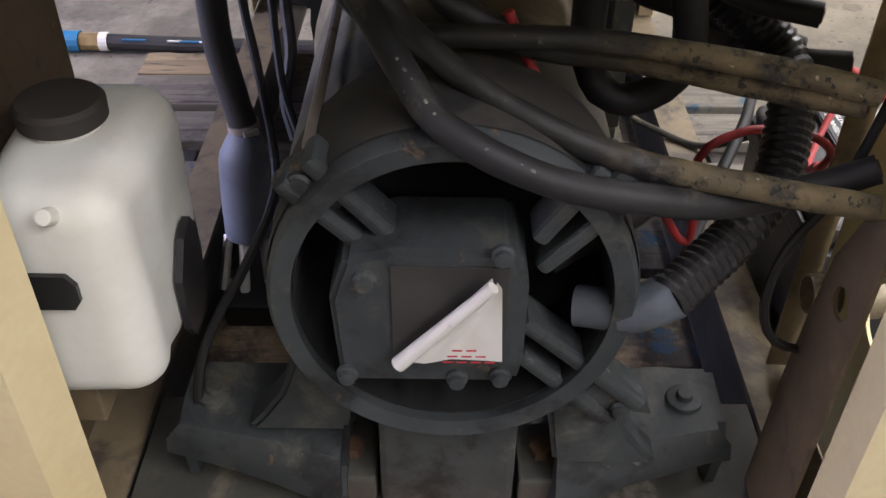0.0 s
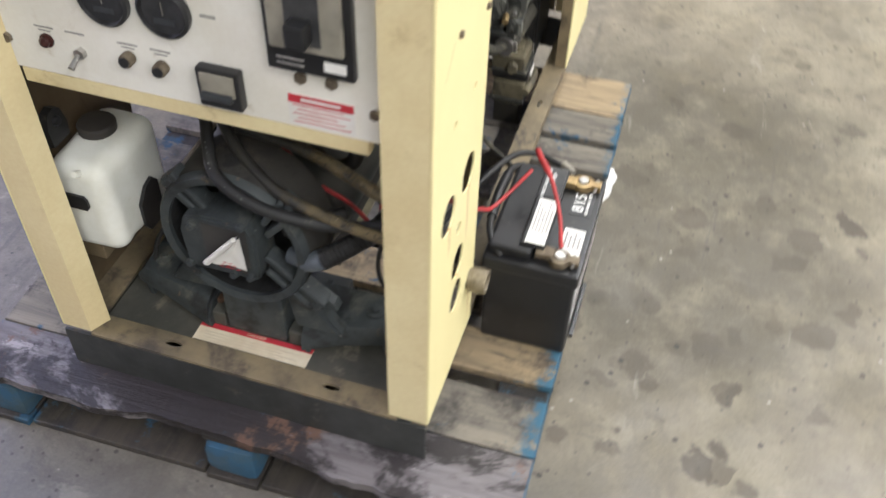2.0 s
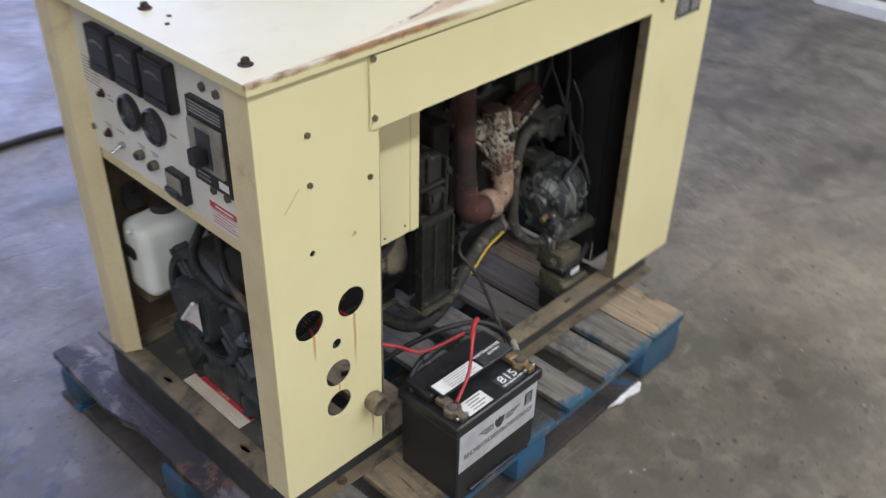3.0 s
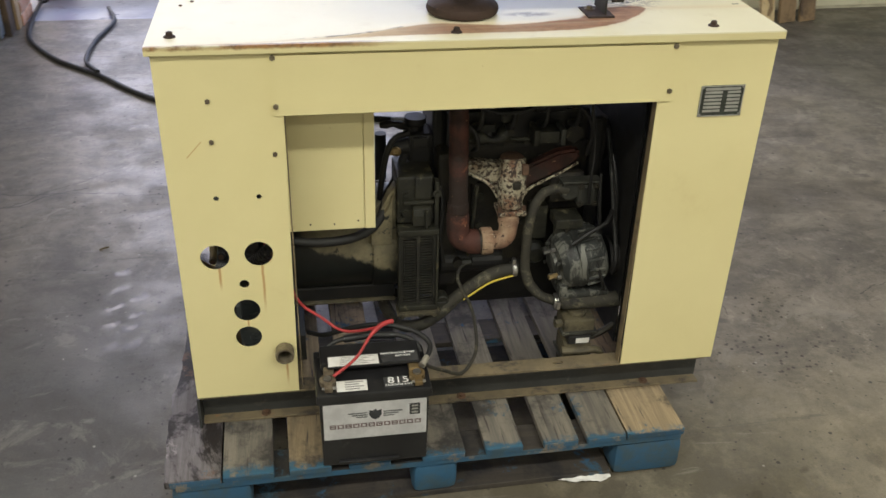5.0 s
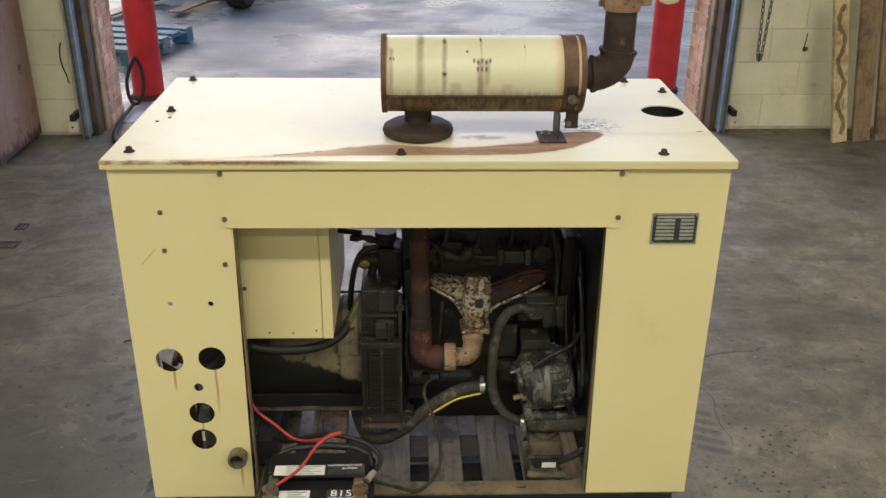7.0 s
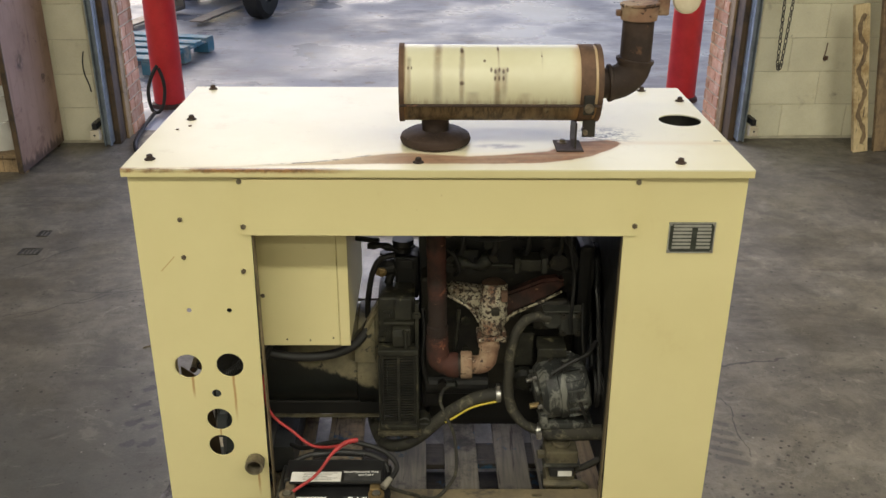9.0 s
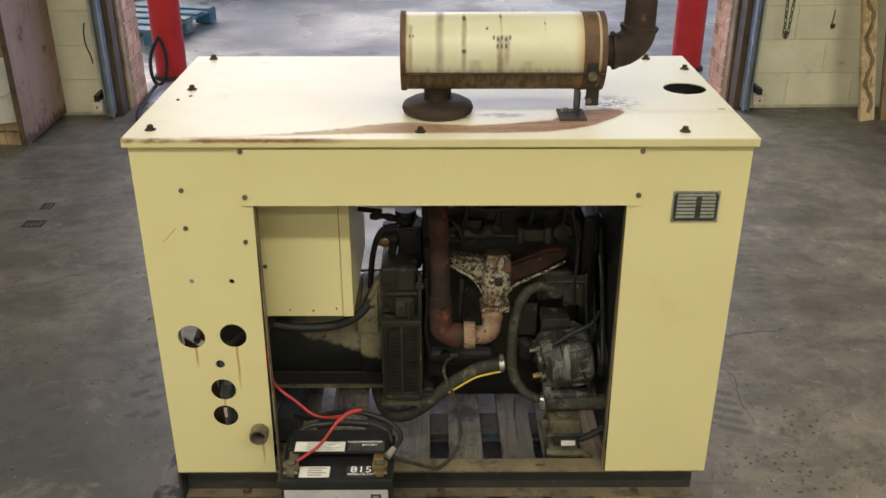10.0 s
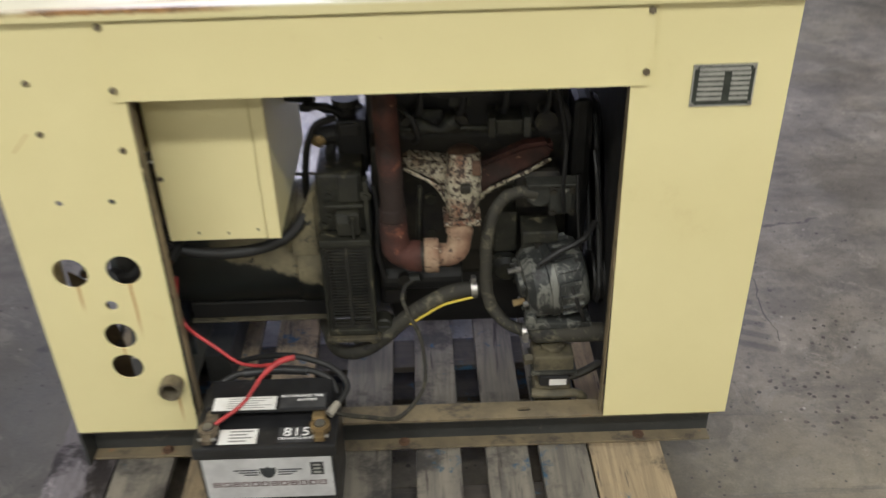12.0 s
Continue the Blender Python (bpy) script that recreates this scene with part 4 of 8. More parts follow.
def add_rod(bm, a, b, r, r2=None, seg=16, bevel=0.0):
    a, b = Vector(a), Vector(b)
    q = (b - a).to_track_quat("Z", "Y").to_matrix().to_4x4()
    made = bmesh.ops.create_cone(bm, cap_ends=True, segments=seg, radius1=r, radius2=r if r2 is None else r2, depth=(b - a).length,
                                 matrix=Matrix.Translation((a + b) / 2) @ q)["verts"]
    if bevel:
        caps = [e for e in {e for v in made for e in v.link_edges} if any(len(f.verts) > 4 for f in e.link_faces)]
        bmesh.ops.bevel(bm, geom=caps, offset=bevel, segments=2, affect="EDGES", profile=0.6)
    return bm


def rod(a, b, r, r2=None, seg=16, bevel=0.0):
    return add_rod(bmesh.new(), a, b, r, r2, seg, bevel)


def spline(points, step):
    """Points along a smooth curve through the given ones, about a step apart."""
    p = [Vector(q) for q in points]
    p = [p[0] * 2 - p[1]] + p + [p[-1] * 2 - p[-2]]
    out = []
    for a, b, c, d in zip(p, p[1:], p[2:], p[3:]):
        n = max(2, int((c - b).length / step))
        for i in range(n):
            t = i / n
            out.append(0.5 * (2 * b + (c - a) * t + (2 * a - 5 * b + 4 * c - d) * t * t + (3 * b - a - 3 * c + d) * t ** 3))
    return out + [p[-2]]


def add_tube(bm, points, r, seg=12, step=0.012, ridges=0.0, rough=0.0):
    """A tube through the points. r: a radius or a function of 0..1; ridges: depth of corrugation; rough: uneven wall."""
    line = spline(points, step)
    up, rings = Vector((0.31, 0.17, 0.93)), []
    for i, c in enumerate(line):
        d = (line[min(i + 1, len(line) - 1)] - line[max(i - 1, 0)]).normalized()
        side = d.cross(up).normalized()
        up = side.cross(d)
        rad = r(i / (len(line) - 1)) if callable(r) else r
        rad += ridges * (1 if i % 2 else -1)
        ring = []
        for k in range(seg):
            a = math.tau * k / seg
            n = side * math.cos(a) + up * math.sin(a)
            ring.append(bm.verts.new(c + n * (rad + (rough * noise.noise((c + n * rad) * 60) if rough else 0.0))))
        rings.append(ring)
    for a, b in zip(rings, rings[1:]):
        for k in range(seg):
            bm.faces.new((a[k], a[(k + 1) % seg], b[(k + 1) % seg], b[k]))
    bm.faces.new(rings[0])
    bm.faces.new(rings[-1][::-1])
    return bm


def tube(points, r, seg=12, step=0.012, ridges=0.0, rough=0.0):
    return add_tube(bmesh.new(), points, r, seg, step, ridges, rough)


def add_lathe(bm, profile, m, seg=24):
    """Turns (radius, height) pairs about z and puts the result at m. A radius of 0 closes an end."""
    rings = []
    for r, h in profile:
        if r <= 0:
            rings.append([bm.verts.new(m @ Vector((0, 0, h)))])
        else:
            rings.append([bm.verts.new(m @ Vector((r * math.cos(math.tau * k / seg), r * math.sin(math.tau * k / seg), h))) for k in range(seg)])
    for a, b in zip(rings, rings[1:]):
        for k in range(seg):
            if len(a) == 1 and len(b) > 1:
                bm.faces.new((a[0], b[k], b[(k + 1) % seg]))
            elif len(b) == 1 and len(a) > 1:
                bm.faces.new((a[k], a[(k + 1) % seg], b[0]))
            elif len(a) > 1:
                bm.faces.new((a[k], a[(k + 1) % seg], b[(k + 1) % seg], b[k]))
    return bm


def lathe(profile, m, seg=24):
    return add_lathe(bmesh.new(), profile, m, seg)


ALONG_X = Matrix(((0, 0, 1, 0), (1, 0, 0, 0), (0, 1, 0, 0), (0, 0, 0, 1)))  # turns z into x


def circle(u, v, r, seg=28):
    return [(u + r * math.cos(math.tau * k / seg), v + r * math.sin(math.tau * k / seg)) for k in range(seg)]


def slot(u, v, du, dv, seg=6):
    pts = []
    for s in (1, -1):
        for k in range(seg + 1):
            a = -math.pi / 2 + math.pi * k / seg
            pts.append((u + s * (du - dv + dv * math.cos(a)), v + s * dv * math.sin(a)))
    return pts


def add_sheet(bm, outline, holes, thick, m):
    """A flat sheet in the plane (u, v) with holes through it, thick along w, put at m."""
    start = set(bm.faces)
    edges = []
    for loop in [outline] + list(holes):
        vs = [bm.verts.new((u, v, 0)) for u, v in loop]
        edges += [bm.edges.new((vs[i], vs[(i + 1) % len(vs)])) for i in range(len(vs))]
    bmesh.ops.triangle_fill(bm, use_beauty=True, use_dissolve=False, edges=edges)
    faces = [f for f in bm.faces if f not in start]
    grown = bmesh.ops.extrude_face_region(bm, geom=faces)["geom"]
    top = [v for v in grown if isinstance(v, bmesh.types.BMVert)]
    bmesh.ops.translate(bm, vec=(0, 0, thick), verts=top)
    verts = list({v for f in bm.faces if f not in start for v in f.verts})
    bmesh.ops.transform(bm, matrix=m, verts=verts)
    return bm


def sheet(outline, holes, thick, m):
    return add_sheet(bmesh.new(), outline, holes, thick, m)


def plane_at(o, u, v):
    """The frame whose first two axes are u and v, at o."""
    u, v = Vector(u), Vector(v)
    w = u.cross(v)
    return Matrix(((u.x, v.x, w.x, o[0]), (u.y, v.y, w.y, o[1]), (u.z, v.z, w.z, o[2]), (0, 0, 0, 1)))


def rect(u0, v0, u1, v1):
    return [(u0, v0), (u1, v0), (u1, v1), (u0, v1)]


def hex_bolt(name, at, axis, r, h, parent, material="old_bolt", washer=True):
    a, d = Vector(at), Vector(axis)
    bm = bmesh.new()
    if washer:
        add_rod(bm, a, a + d * h * 0.25, r * 1.7, seg=16)
    add_rod(bm, a, a + d * h, r, r * 0.94, 6)
    return part(name, bm, material, parent)


def writing(name, text, size, m, material, parent, label="", thick=0.0003, stretch=1.0):
    """Raised letters, centred at m in its first two axes."""
    curve = bpy.data.curves.new("letters", "FONT")
    curve.body, curve.size, curve.extrude, curve.align_x, curve.align_y = text, size, thick, "CENTER", "CENTER"
    ob = bpy.data.objects.new("letters", curve)
    scene.collection.objects.link(ob)
    bpy.context.view_layer.update()
    me = bpy.data.meshes.new_from_object(ob.evaluated_get(bpy.context.evaluated_depsgraph_get()))
    bpy.data.objects.remove(ob)
    me.transform(m @ Matrix.Diagonal((stretch, 1, 1, 1)))
    me.materials.clear()
    me.materials.append(M[material])
    made = new(name, me)
    made.parent = parent
    if label:
        made["label"] = label
    return made


def bars(name, rows, m, material, parent, thick=0.0004):
    """Plain strips (u0, v0, u1, v1) in the plane of m, each a part of its own."""
    for u0, v0, u1, v1 in rows:
        part(name, box((u0, v0, 0), (u1, v1, thick), 0.0, m), material, parent)


# ---- the shop: floor, walls, ceiling, bay door ----
WALL = Matrix.Translation((0, 3.68, 0)) @ pose(0, 0, 0, 0, 0, 1.72)  # the door wall's own frame: x along it, y outwards
DOOR_L, DOOR_R, DOOR_TOP = -1.36, 2.56, 3.4


def in_wall(bm):
    bmesh.ops.transform(bm, matrix=WALL, verts=bm.verts)
    return bm


ground = tagged(part("ground", box((-60, 3.86, -0.12), (60, 120, -0.012)), "yard"), "wet grey concrete yard outside the bay door", "ground", kind="structure")
floor = tagged(part("floor", box((-9, -10, -0.15), (9, 3.9, 0.0)), "floor"), "stained and worn grey-brown concrete shop floor", "floor", kind="structure")
tagged(part("ceiling", box((-9, -10, 4.6), (9, 3.75, 4.7)), "ceiling_white"), "plain painted shop ceiling", "ceiling", kind="structure")
tagged(part("wall_west", box((-9.2, -10, 0), (-9, 3.4, 4.6)), "shop_wall"), "painted shop side wall", "wall", kind="structure")
tagged(part("wall_east", box((9, -10, 0), (9.2, 3.9, 4.6)), "shop_wall"), "painted shop side wall", "wall", kind="structure")
tagged(part("wall_south", box((-9, -10.2, 0), (9, -10, 4.6)), "shop_wall"), "painted shop rear wall", "wall", kind="structure")
wall = sheet([(-9, 0), (DOOR_L, 0), (DOOR_L, DOOR_TOP), (DOOR_R, DOOR_TOP), (DOOR_R, 0), (9, 0), (9, 4.6), (-9, 4.6)], [], 0.22,
             WALL @ plane_at((0, 0.2175, 0), (1, 0, 0), (0, 0, 1)))
wall_north = tagged(part("wall_north", wall, "mortar"), "cream painted concrete block wall with a wide bay door opening", "wall", kind="structure")

# brown timber jambs, steel door tracks with their sensors
for x, s, num in ((DOOR_L, 1, 1), (DOOR_R, -1, 2)):
    jamb = part("door_jamb_%d" % num, in_wall(box((min(x + s * 0.002, x + s * 0.088), -0.03, 0), (max(x + s * 0.002, x + s * 0.088), 0.15, DOOR_TOP), 0.004)), "jamb_wood")
    tagged(jamb, "dark brown timber jamb of the bay door", "door jamb", kind="structure")
    strip = part("trim", in_wall(box((min(x + s * 0.089, x + s * 0.106), 0.09, 0), (max(x + s * 0.089, x + s * 0.106), 0.16, DOOR_TOP), 0.003)), "ply_edge")
    tagged(strip, "pale timber stop strip along the door jamb", "trim", kind="structure")
    track = thing("door_track", "galvanised steel vertical track of the bay door", "door track", "bay door tracks")
    bm = bmesh.new()
    xa = x + s * 0.031
    for lo, hi in (((-0.016, -0.075, 0.01), (0.016, -0.070, 2.6)), ((-0.019, -0.105, 0.01), (-0.0145, -0.07, 2.6)), ((0.0145, -0.105, 0.01), (0.019, -0.07, 2.6))):
        add_box(bm, (xa + lo[0], lo[1], lo[2]), (xa + hi[0], hi[1], hi[2]))
    part("rail", in_wall(bm), "galvanised", track)
    bm = box((xa - (0.034 if s > 0 else 0.022), -0.069, 0.02), (xa + (0.022 if s > 0 else 0.034), -0.031, 2.6))
    part("angle", in_wall(bm), "galvanised", track)
    sensor = thing("door_sensor", "small cream door safety sensor on a dark bracket", "sensor", "bay door sensors")
    xs = x - s * 0.024
    part("bracket", in_wall(box((xs - 0.014, -0.14, 0.122), (xs + 0.014, -0.012, 0.160), 0.003)), "black_plastic", sensor)
    part("housing", in_wall(box((xs - 0.027, -0.155, 0.060), (xs + 0.027, -0.107, 0.121), 0.005)), "label_cream", sensor, "cream plastic housing")
    part("lens", in_wall(rod((xs, -0.158, 0.092), (xs, -0.1545, 0.092), 0.006)), "black_plastic", sensor)

# cabinet of pinkish plywood beside the door, with a bucket
cab = thing("plywood_cabinet", "worn pinkish plywood cabinet with an open front, against the wall", "cabinet")
part("side_panel", box((-1.625, 2.990, 0.03), (-1.603, 3.585, 1.7), 0.002), "pink_ply", cab, "stained pinkish plywood side")
part("side_panel", box((-2.72, 3.05, 0.0), (-2.70, 3.56, 1.7), 0.002), "pink_ply", cab)
part("front_edge", box((-1.630, 2.977, 0.03), (-1.601, 2.989, 1.7), 0.002), "jamb_wood", cab, "raw brown ply edge strip")
part("plinth", box((-2.70, 3.09, 0.0), (-1.63, 3.11, 0.09), 0.002), "ply_edge", cab)
part("shelf", box((-2.699, 3.06, 0.09), (-1.626, 3.55, 0.11), 0.002), "ply_edge", cab)
part("shelf", box((-2.699, 3.06, 0.75), (-1.626, 3.55, 0.77), 0.002), "ply_edge", cab)
part("back_panel", box((-2.699, 3.553, 0.0), (-1.626, 3.568, 1.7)), "pink_ply", cab)
bucket = thing("bucket", "white plastic bucket on the cabinet shelf", "bucket")
part("body", lathe([(0, 0.111), (0.115, 0.111), (0.135, 0.40), (0.142, 0.40), (0.142, 0.42), (0.128, 0.42), (0.11, 0.13), (0, 0.13)], Matrix.Translation((-1.79, 3.24, 0))), "white_bucket", bucket, smooth=40)
part("handle", tube([(-1.93, 3.24, 0.38), (-1.90, 3.13, 0.30), (-1.79, 3.08, 0.27), (-1.68, 3.13, 0.30), (-1.655, 3.24, 0.38)], 0.003, 6, 0.03), "steel", bucket)

# planks that lean on the wall
for name, lab, x, y, w, d, h, lean, tilt, mat in (
        ("leaning_plank", "pale plank with a brown wavy mark, leaning on the wall", 3.205, 3.48, 0.085, 0.035, 0.87, 5, -7.5, "cream_plank"),
        ("leaning_plank", "tall weathered brown plank leaning on the wall", 3.345, 3.50, 0.105, 0.03, 1.9, 3.5, -5.5, "old_plank"),
        ("leaning_plank", "narrow weathered brown batten leaning on the wall", 3.49, 3.52, 0.10, 0.03, 1.2, 5, -5.0, "old_plank")):
    t = thing(name, lab, "plank", "planks by the wall")
    m = Matrix.Translation((x, y, 0.004)) @ pose(0, 0, 0, -lean, tilt, 2)
    part("board", box((-w / 2, 0, 0), (w / 2, d, h), 0.002, m), mat, t)
    if mat == "cream_plank":
        bm = tube([m @ Vector((0.019 * math.sin(k * 1.15) + 0.006 * math.sin(k * 3.1), -0.001, 0.05 + k * 0.045)) for k in range(18)], lambda u: 0.010 + 0.006 * math.sin(u * 37) ** 2, 8, 0.01)
        for v in bm.verts:
            q = m.inverted() @ v.co
            q.y = max(-0.0015, min(0.004, q.y))
            v.co = m @ q
        part("mark", bm, "old_plank", t, "brown wavy flaking mark")

# loop of chain for the door hoist
chain = thing("hoist_chain", "hanging loop of dark steel chain for the bay door", "chain")


def chain_link(at, turn, r=0.0035):
    bm = bmesh.new()
    pts = [Vector((0.009 * math.cos(a), 0, 0.019 * math.sin(a))) for a in (math.tau * k / 10 for k in range(10))]
    m = Matrix.Translation(at) @ pose(0, 0, 0, 0, 0, turn)
    ring = [[bm.verts.new(m @ (p * (1 + 0.0) + (p.normalized() * math.cos(b) + Vector((0, 1, 0)) * math.sin(b)) * r)) for b in (math.tau * j / 5 for j in range(5))] for p in pts]
    for i in range(10):
        for j in range(5):
            bm.faces.new((ring[i][j], ring[(i + 1) % 10][j], ring[(i + 1) % 10][(j + 1) % 5], ring[i][(j + 1) % 5]))
    return bm


for side in (0, 1):
    for k in range(36):
        z = 0.50 + k * 0.032
        x = 2.70 + (0.012 + 0.014 * min(1, k / 12)) * (1 if side else -1)
        part("link", in_wall(chain_link((x, -0.10, z), 35 if k % 2 else 125)), "grate_iron", chain)
for k in range(3):
    part("link", in_wall(chain_link((2.692 + k * 0.008, -0.10, 0.478 - 0.006 * (k == 1)), 35 if k % 2 else 125)), "grate_iron", chain)
part("hook", in_wall(rod((2.70, -0.10, 1.62), (2.70, 0.02, 1.66), 0.008)), "grate_iron", chain)
clip = thing("wall_clip", "small bent wire clip fixed to the block wall", "clip")
part("wire", in_wall(tube([(3.015, -0.009, 0.60), (3.010, -0.014, 0.56), (3.005, -0.016, 0.52), (3.010, -0.014, 0.49), (3.020, -0.012, 0.50)], 0.003, 6)), "rusty", clip)
part("foot", in_wall(box((3.000, -0.014, 0.495), (3.030, -0.0085, 0.52), 0.002)), "rusty", clip)
cord = thing("hanging_rope", "thin dark rope hanging on the block wall", "rope")
part("strand", in_wall(tube([(-1.425, -0.012, 0.56), (-1.437, -0.014, 0.50), (-1.436, -0.013, 0.43), (-1.420, -0.012, 0.37), (-1.412, -0.012, 0.32)], 0.0035, 6)), "rubber", cord)

# blue steel bench at the far side of the shop
bench = thing("blue_cabinet", "long low blue painted steel cabinet on the shop floor", "cabinet")
part("body", box((4.42, 1.25, 0.05), (5.1, 3.2, 0.95), 0.01), "blue_steel", bench)
part("plinth", box((4.45, 1.27, 0.0), (5.05, 3.18, 0.05)), "black_plastic", bench)
for k in range(2):
    part("door", box((4.408, 1.26 + k * 0.975, 0.07), (4.419, 2.225 + k * 0.975, 0.93), 0.004), "blue_steel", bench)

# drain gratings
for gx, gy in ((-1.19, 2.01), (-1.205, 2.215)):
    g = thing("drain_grating", "small dark iron drain grating set in the floor", "grating", "floor drain gratings")
    w = 0.046 if gy < 2.1 else 0.026
    part("frame", sheet(rect(-w, -0.034, w, 0.034), [rect(-w + 0.004, -0.030, w - 0.004, 0.030)], 0.003, Matrix.Translation((gx, gy, 0.001))), "grate_iron", g)
    for k in range(5 if w > 0.03 else 3):
        part("bar", box((gx - w + 0.007 + k * 0.018, gy - 0.0295, 0.001), (gx - w + 0.015 + k * 0.018, gy + 0.0295, 0.0035)), "grate_iron", g)

# black hoses on the floor
hose = thing("floor_hose", "long black rubber hose lying across the floor", "hose")
part("hose", tube([(-1.246, 4.25, 0.013), (-1.22, 3.9, 0.013), (-1.157, 3.517, 0.013), (-0.962, 3.172, 0.013), (-0.70, 2.90, 0.013), (-0.45, 2.60, 0.013), (-0.135, 2.337, 0.013), (0.064, 2.252, 0.013), (0.261, 2.225, 0.013), (0.60, 2.20, 0.013), (1.1, 2.05, 0.013), (1.36, 1.6, 0.013), (1.370, 1.136, 0.02)], 0.013, 10, 0.03), "rubber", hose)
part("loop", tube([(-0.70, 2.90, 0.030), (-0.79, 3.1, 0.022), (-0.80, 3.45, 0.013), (-0.75, 3.82, 0.013), (-0.82, 4.1, 0.013)], 0.012, 10, 0.03), "rubber", hose)
part("coil", tube([(-1.235, 4.40, 0.30), (-1.262, 4.36, 0.25), (-1.290, 4.33, 0.16), (-1.282, 4.30, 0.06), (-1.240, 4.26, 0.012), (-1.195, 4.28, 0.04), (-1.182, 4.33, 0.14), (-1.200, 4.37, 0.23), (-1.228, 4.40, 0.28)], 0.012, 10, 0.03), "rubber", hose)
part("coupling", rod((1.370, 1.100, 0.021), (1.370, 1.060, 0.021), 0.019, seg=8), "brass", hose, "brass coupling")
part("collar", rod((1.370, 1.135, 0.021), (1.370, 1.101, 0.021), 0.022, seg=12), "blue_steel", hose, "blue collar")
lead = thing("air_hose", "black rubber hose end with pale printing beside the pallet", "hose")
part("hose", tube([(1.370, 1.058, 0.021), (1.366, 0.92, 0.018), (1.36, 0.76, 0.018), (1.355, 0.56, 0.018)], 0.017, 12, 0.03), "rubber", lead)
part("ring", rod((1.370, 1.0595, 0.021), (1.370, 1.042, 0.021), 0.0195, seg=16), "white_label", lead, "pale plastic ring")
for y, w, mt in ((0.985, 0.05, "blue_steel"), (0.90, 0.03, "white_label"), (0.86, 0.06, "blue_steel"), (0.838, 0.022, "white_label")):
    part("print", box((1.3535 + (y - 0.98) * 0.04, y - w / 2, 0.0305), (1.3570 + (y - 0.98) * 0.04, y + w / 2, 0.0340), 0.001), mt, lead, "printed mark")

# ---- the yard ----
for bx, by in ((-1.215, 4.54), (2.42, 4.74)):
    b = thing("bollard", "red painted steel bollard beside the bay door", "bollard", "red bollards")
    part("post", lathe([(0, -0.012), (0.105, -0.012), (0.105, 1.1), (0.09, 1.15), (0.05, 1.18), (0, 1.19)], Matrix.Translation((bx, by, 0)), 32), "bollard_red", b, smooth=40)
    part("foot", lathe([(0.106, -0.012), (0.125, -0.012), (0.12, 0.012), (0.106, 0.02)], Matrix.Translation((bx, by, 0)), 24), "bollard_dirt", b, "dirty dark ring at the foot", 40)


yp = thing("yard_pallet", "blue painted timber pallet lying in the yard", "pallet")
for k in range(5):
    m = Matrix.Translation((-1.95, 5.85, 0)) @ pose(0, 0, 0, 0, 0, -13)
    part("board", box((-0.5, -0.5 + k * 0.215, 0.11), (0.5, -0.37 + k * 0.215, 0.13), 0.003, m), "yard_blue", yp)
for k in range(3):
    for j in range(3):
        part("block", box((-0.5 + k * 0.43, -0.5 + j * 0.44, 0.0), (-0.36 + k * 0.43, -0.38 + j * 0.44, 0.09), 0.004, m), "yard_blue", yp)
    part("stringer", box((-0.5 + k * 0.43, -0.5, 0.091), (-0.36 + k * 0.43, 0.5, 0.109), 0.003, m), "yard_blue", yp)

yp.location = (0.06, 0.10, 0)
truck = thing("forklift", "forklift standing in the yard with its forks lowered", "forklift")
for fx, fy in ((-2.15, 7.1), (-1.5, 7.45)):
    m = Matrix.Translation((fx, fy, 0.03)) @ pose(0, 0, 0, 0, 0, -14)
    bm = bmesh.new()
    add_box(bm, (-0.07, 0, 0), (0.07, 1.2, 0.035), 0.006)
    for v in bm.verts:
        if v.co.y < 0.2:
            v.co.z *= 0.45
    add_box(bm, (-0.07, 1.16, 0), (0.07, 1.2, 0.6), 0.006)
    bmesh.ops.transform(bm, matrix=m, verts=bm.verts)
    part("fork", bm, "fork_steel", truck, "scuffed grey steel fork")
m = Matrix.Translation((-1.5, 8.75, 0)) @ pose(0, 0, 0, 0, 0, -14)
part("carriage", box((-0.6, -0.09, 0.12), (0.5, 0.0, 0.26), 0.01, m), "truck_yellow", truck)
part("carriage", box((-0.6, -0.09, 0.45), (0.5, 0.0, 0.58), 0.01, m), "truck_yellow", truck)
part("mast", box((-0.45, 0.01, 0.08), (-0.33, 0.16, 2.1), 0.01, m), "truck_yellow", truck)
part("mast", box((0.25, 0.01, 0.08), (0.37, 0.16, 2.1), 0.01, m), "truck_yellow", truck)
part("chassis", box((-0.5, 0.2, 0.2), (0.45, 2.2, 1.0), 0.04, m), "truck_yellow", truck)
for wx, wy in ((0.74, -0.62), (-0.72, 0.5), (0.5, 2.0), (-0.55, 2.0)):
    w = part("wheel", lathe([(0.14, -0.09), (0.26, -0.1), (0.30, -0.07), (0.30, 0.07), (0.26, 0.1), (0.14, 0.09), (0.14, -0.09)], m @ Matrix.Translation((wx, wy, 0.29)) @ ALONG_X, 32), "tyre", truck, smooth=35)
    part("rim", lathe([(0, -0.05), (0.138, -0.05), (0.138, 0.05), (0, 0.05)], m @ Matrix.Translation((wx, wy, 0.29)) @ ALONG_X, 24), "fork_steel", w)

truck.location = (-0.22, 0, 0)
crate = thing("white_board", "white painted board lying on the shop floor", "board")
part("board", box((4.185, 0.35, 0.0), (4.30, 0.92, 0.06), 0.004), "white_bucket", crate)


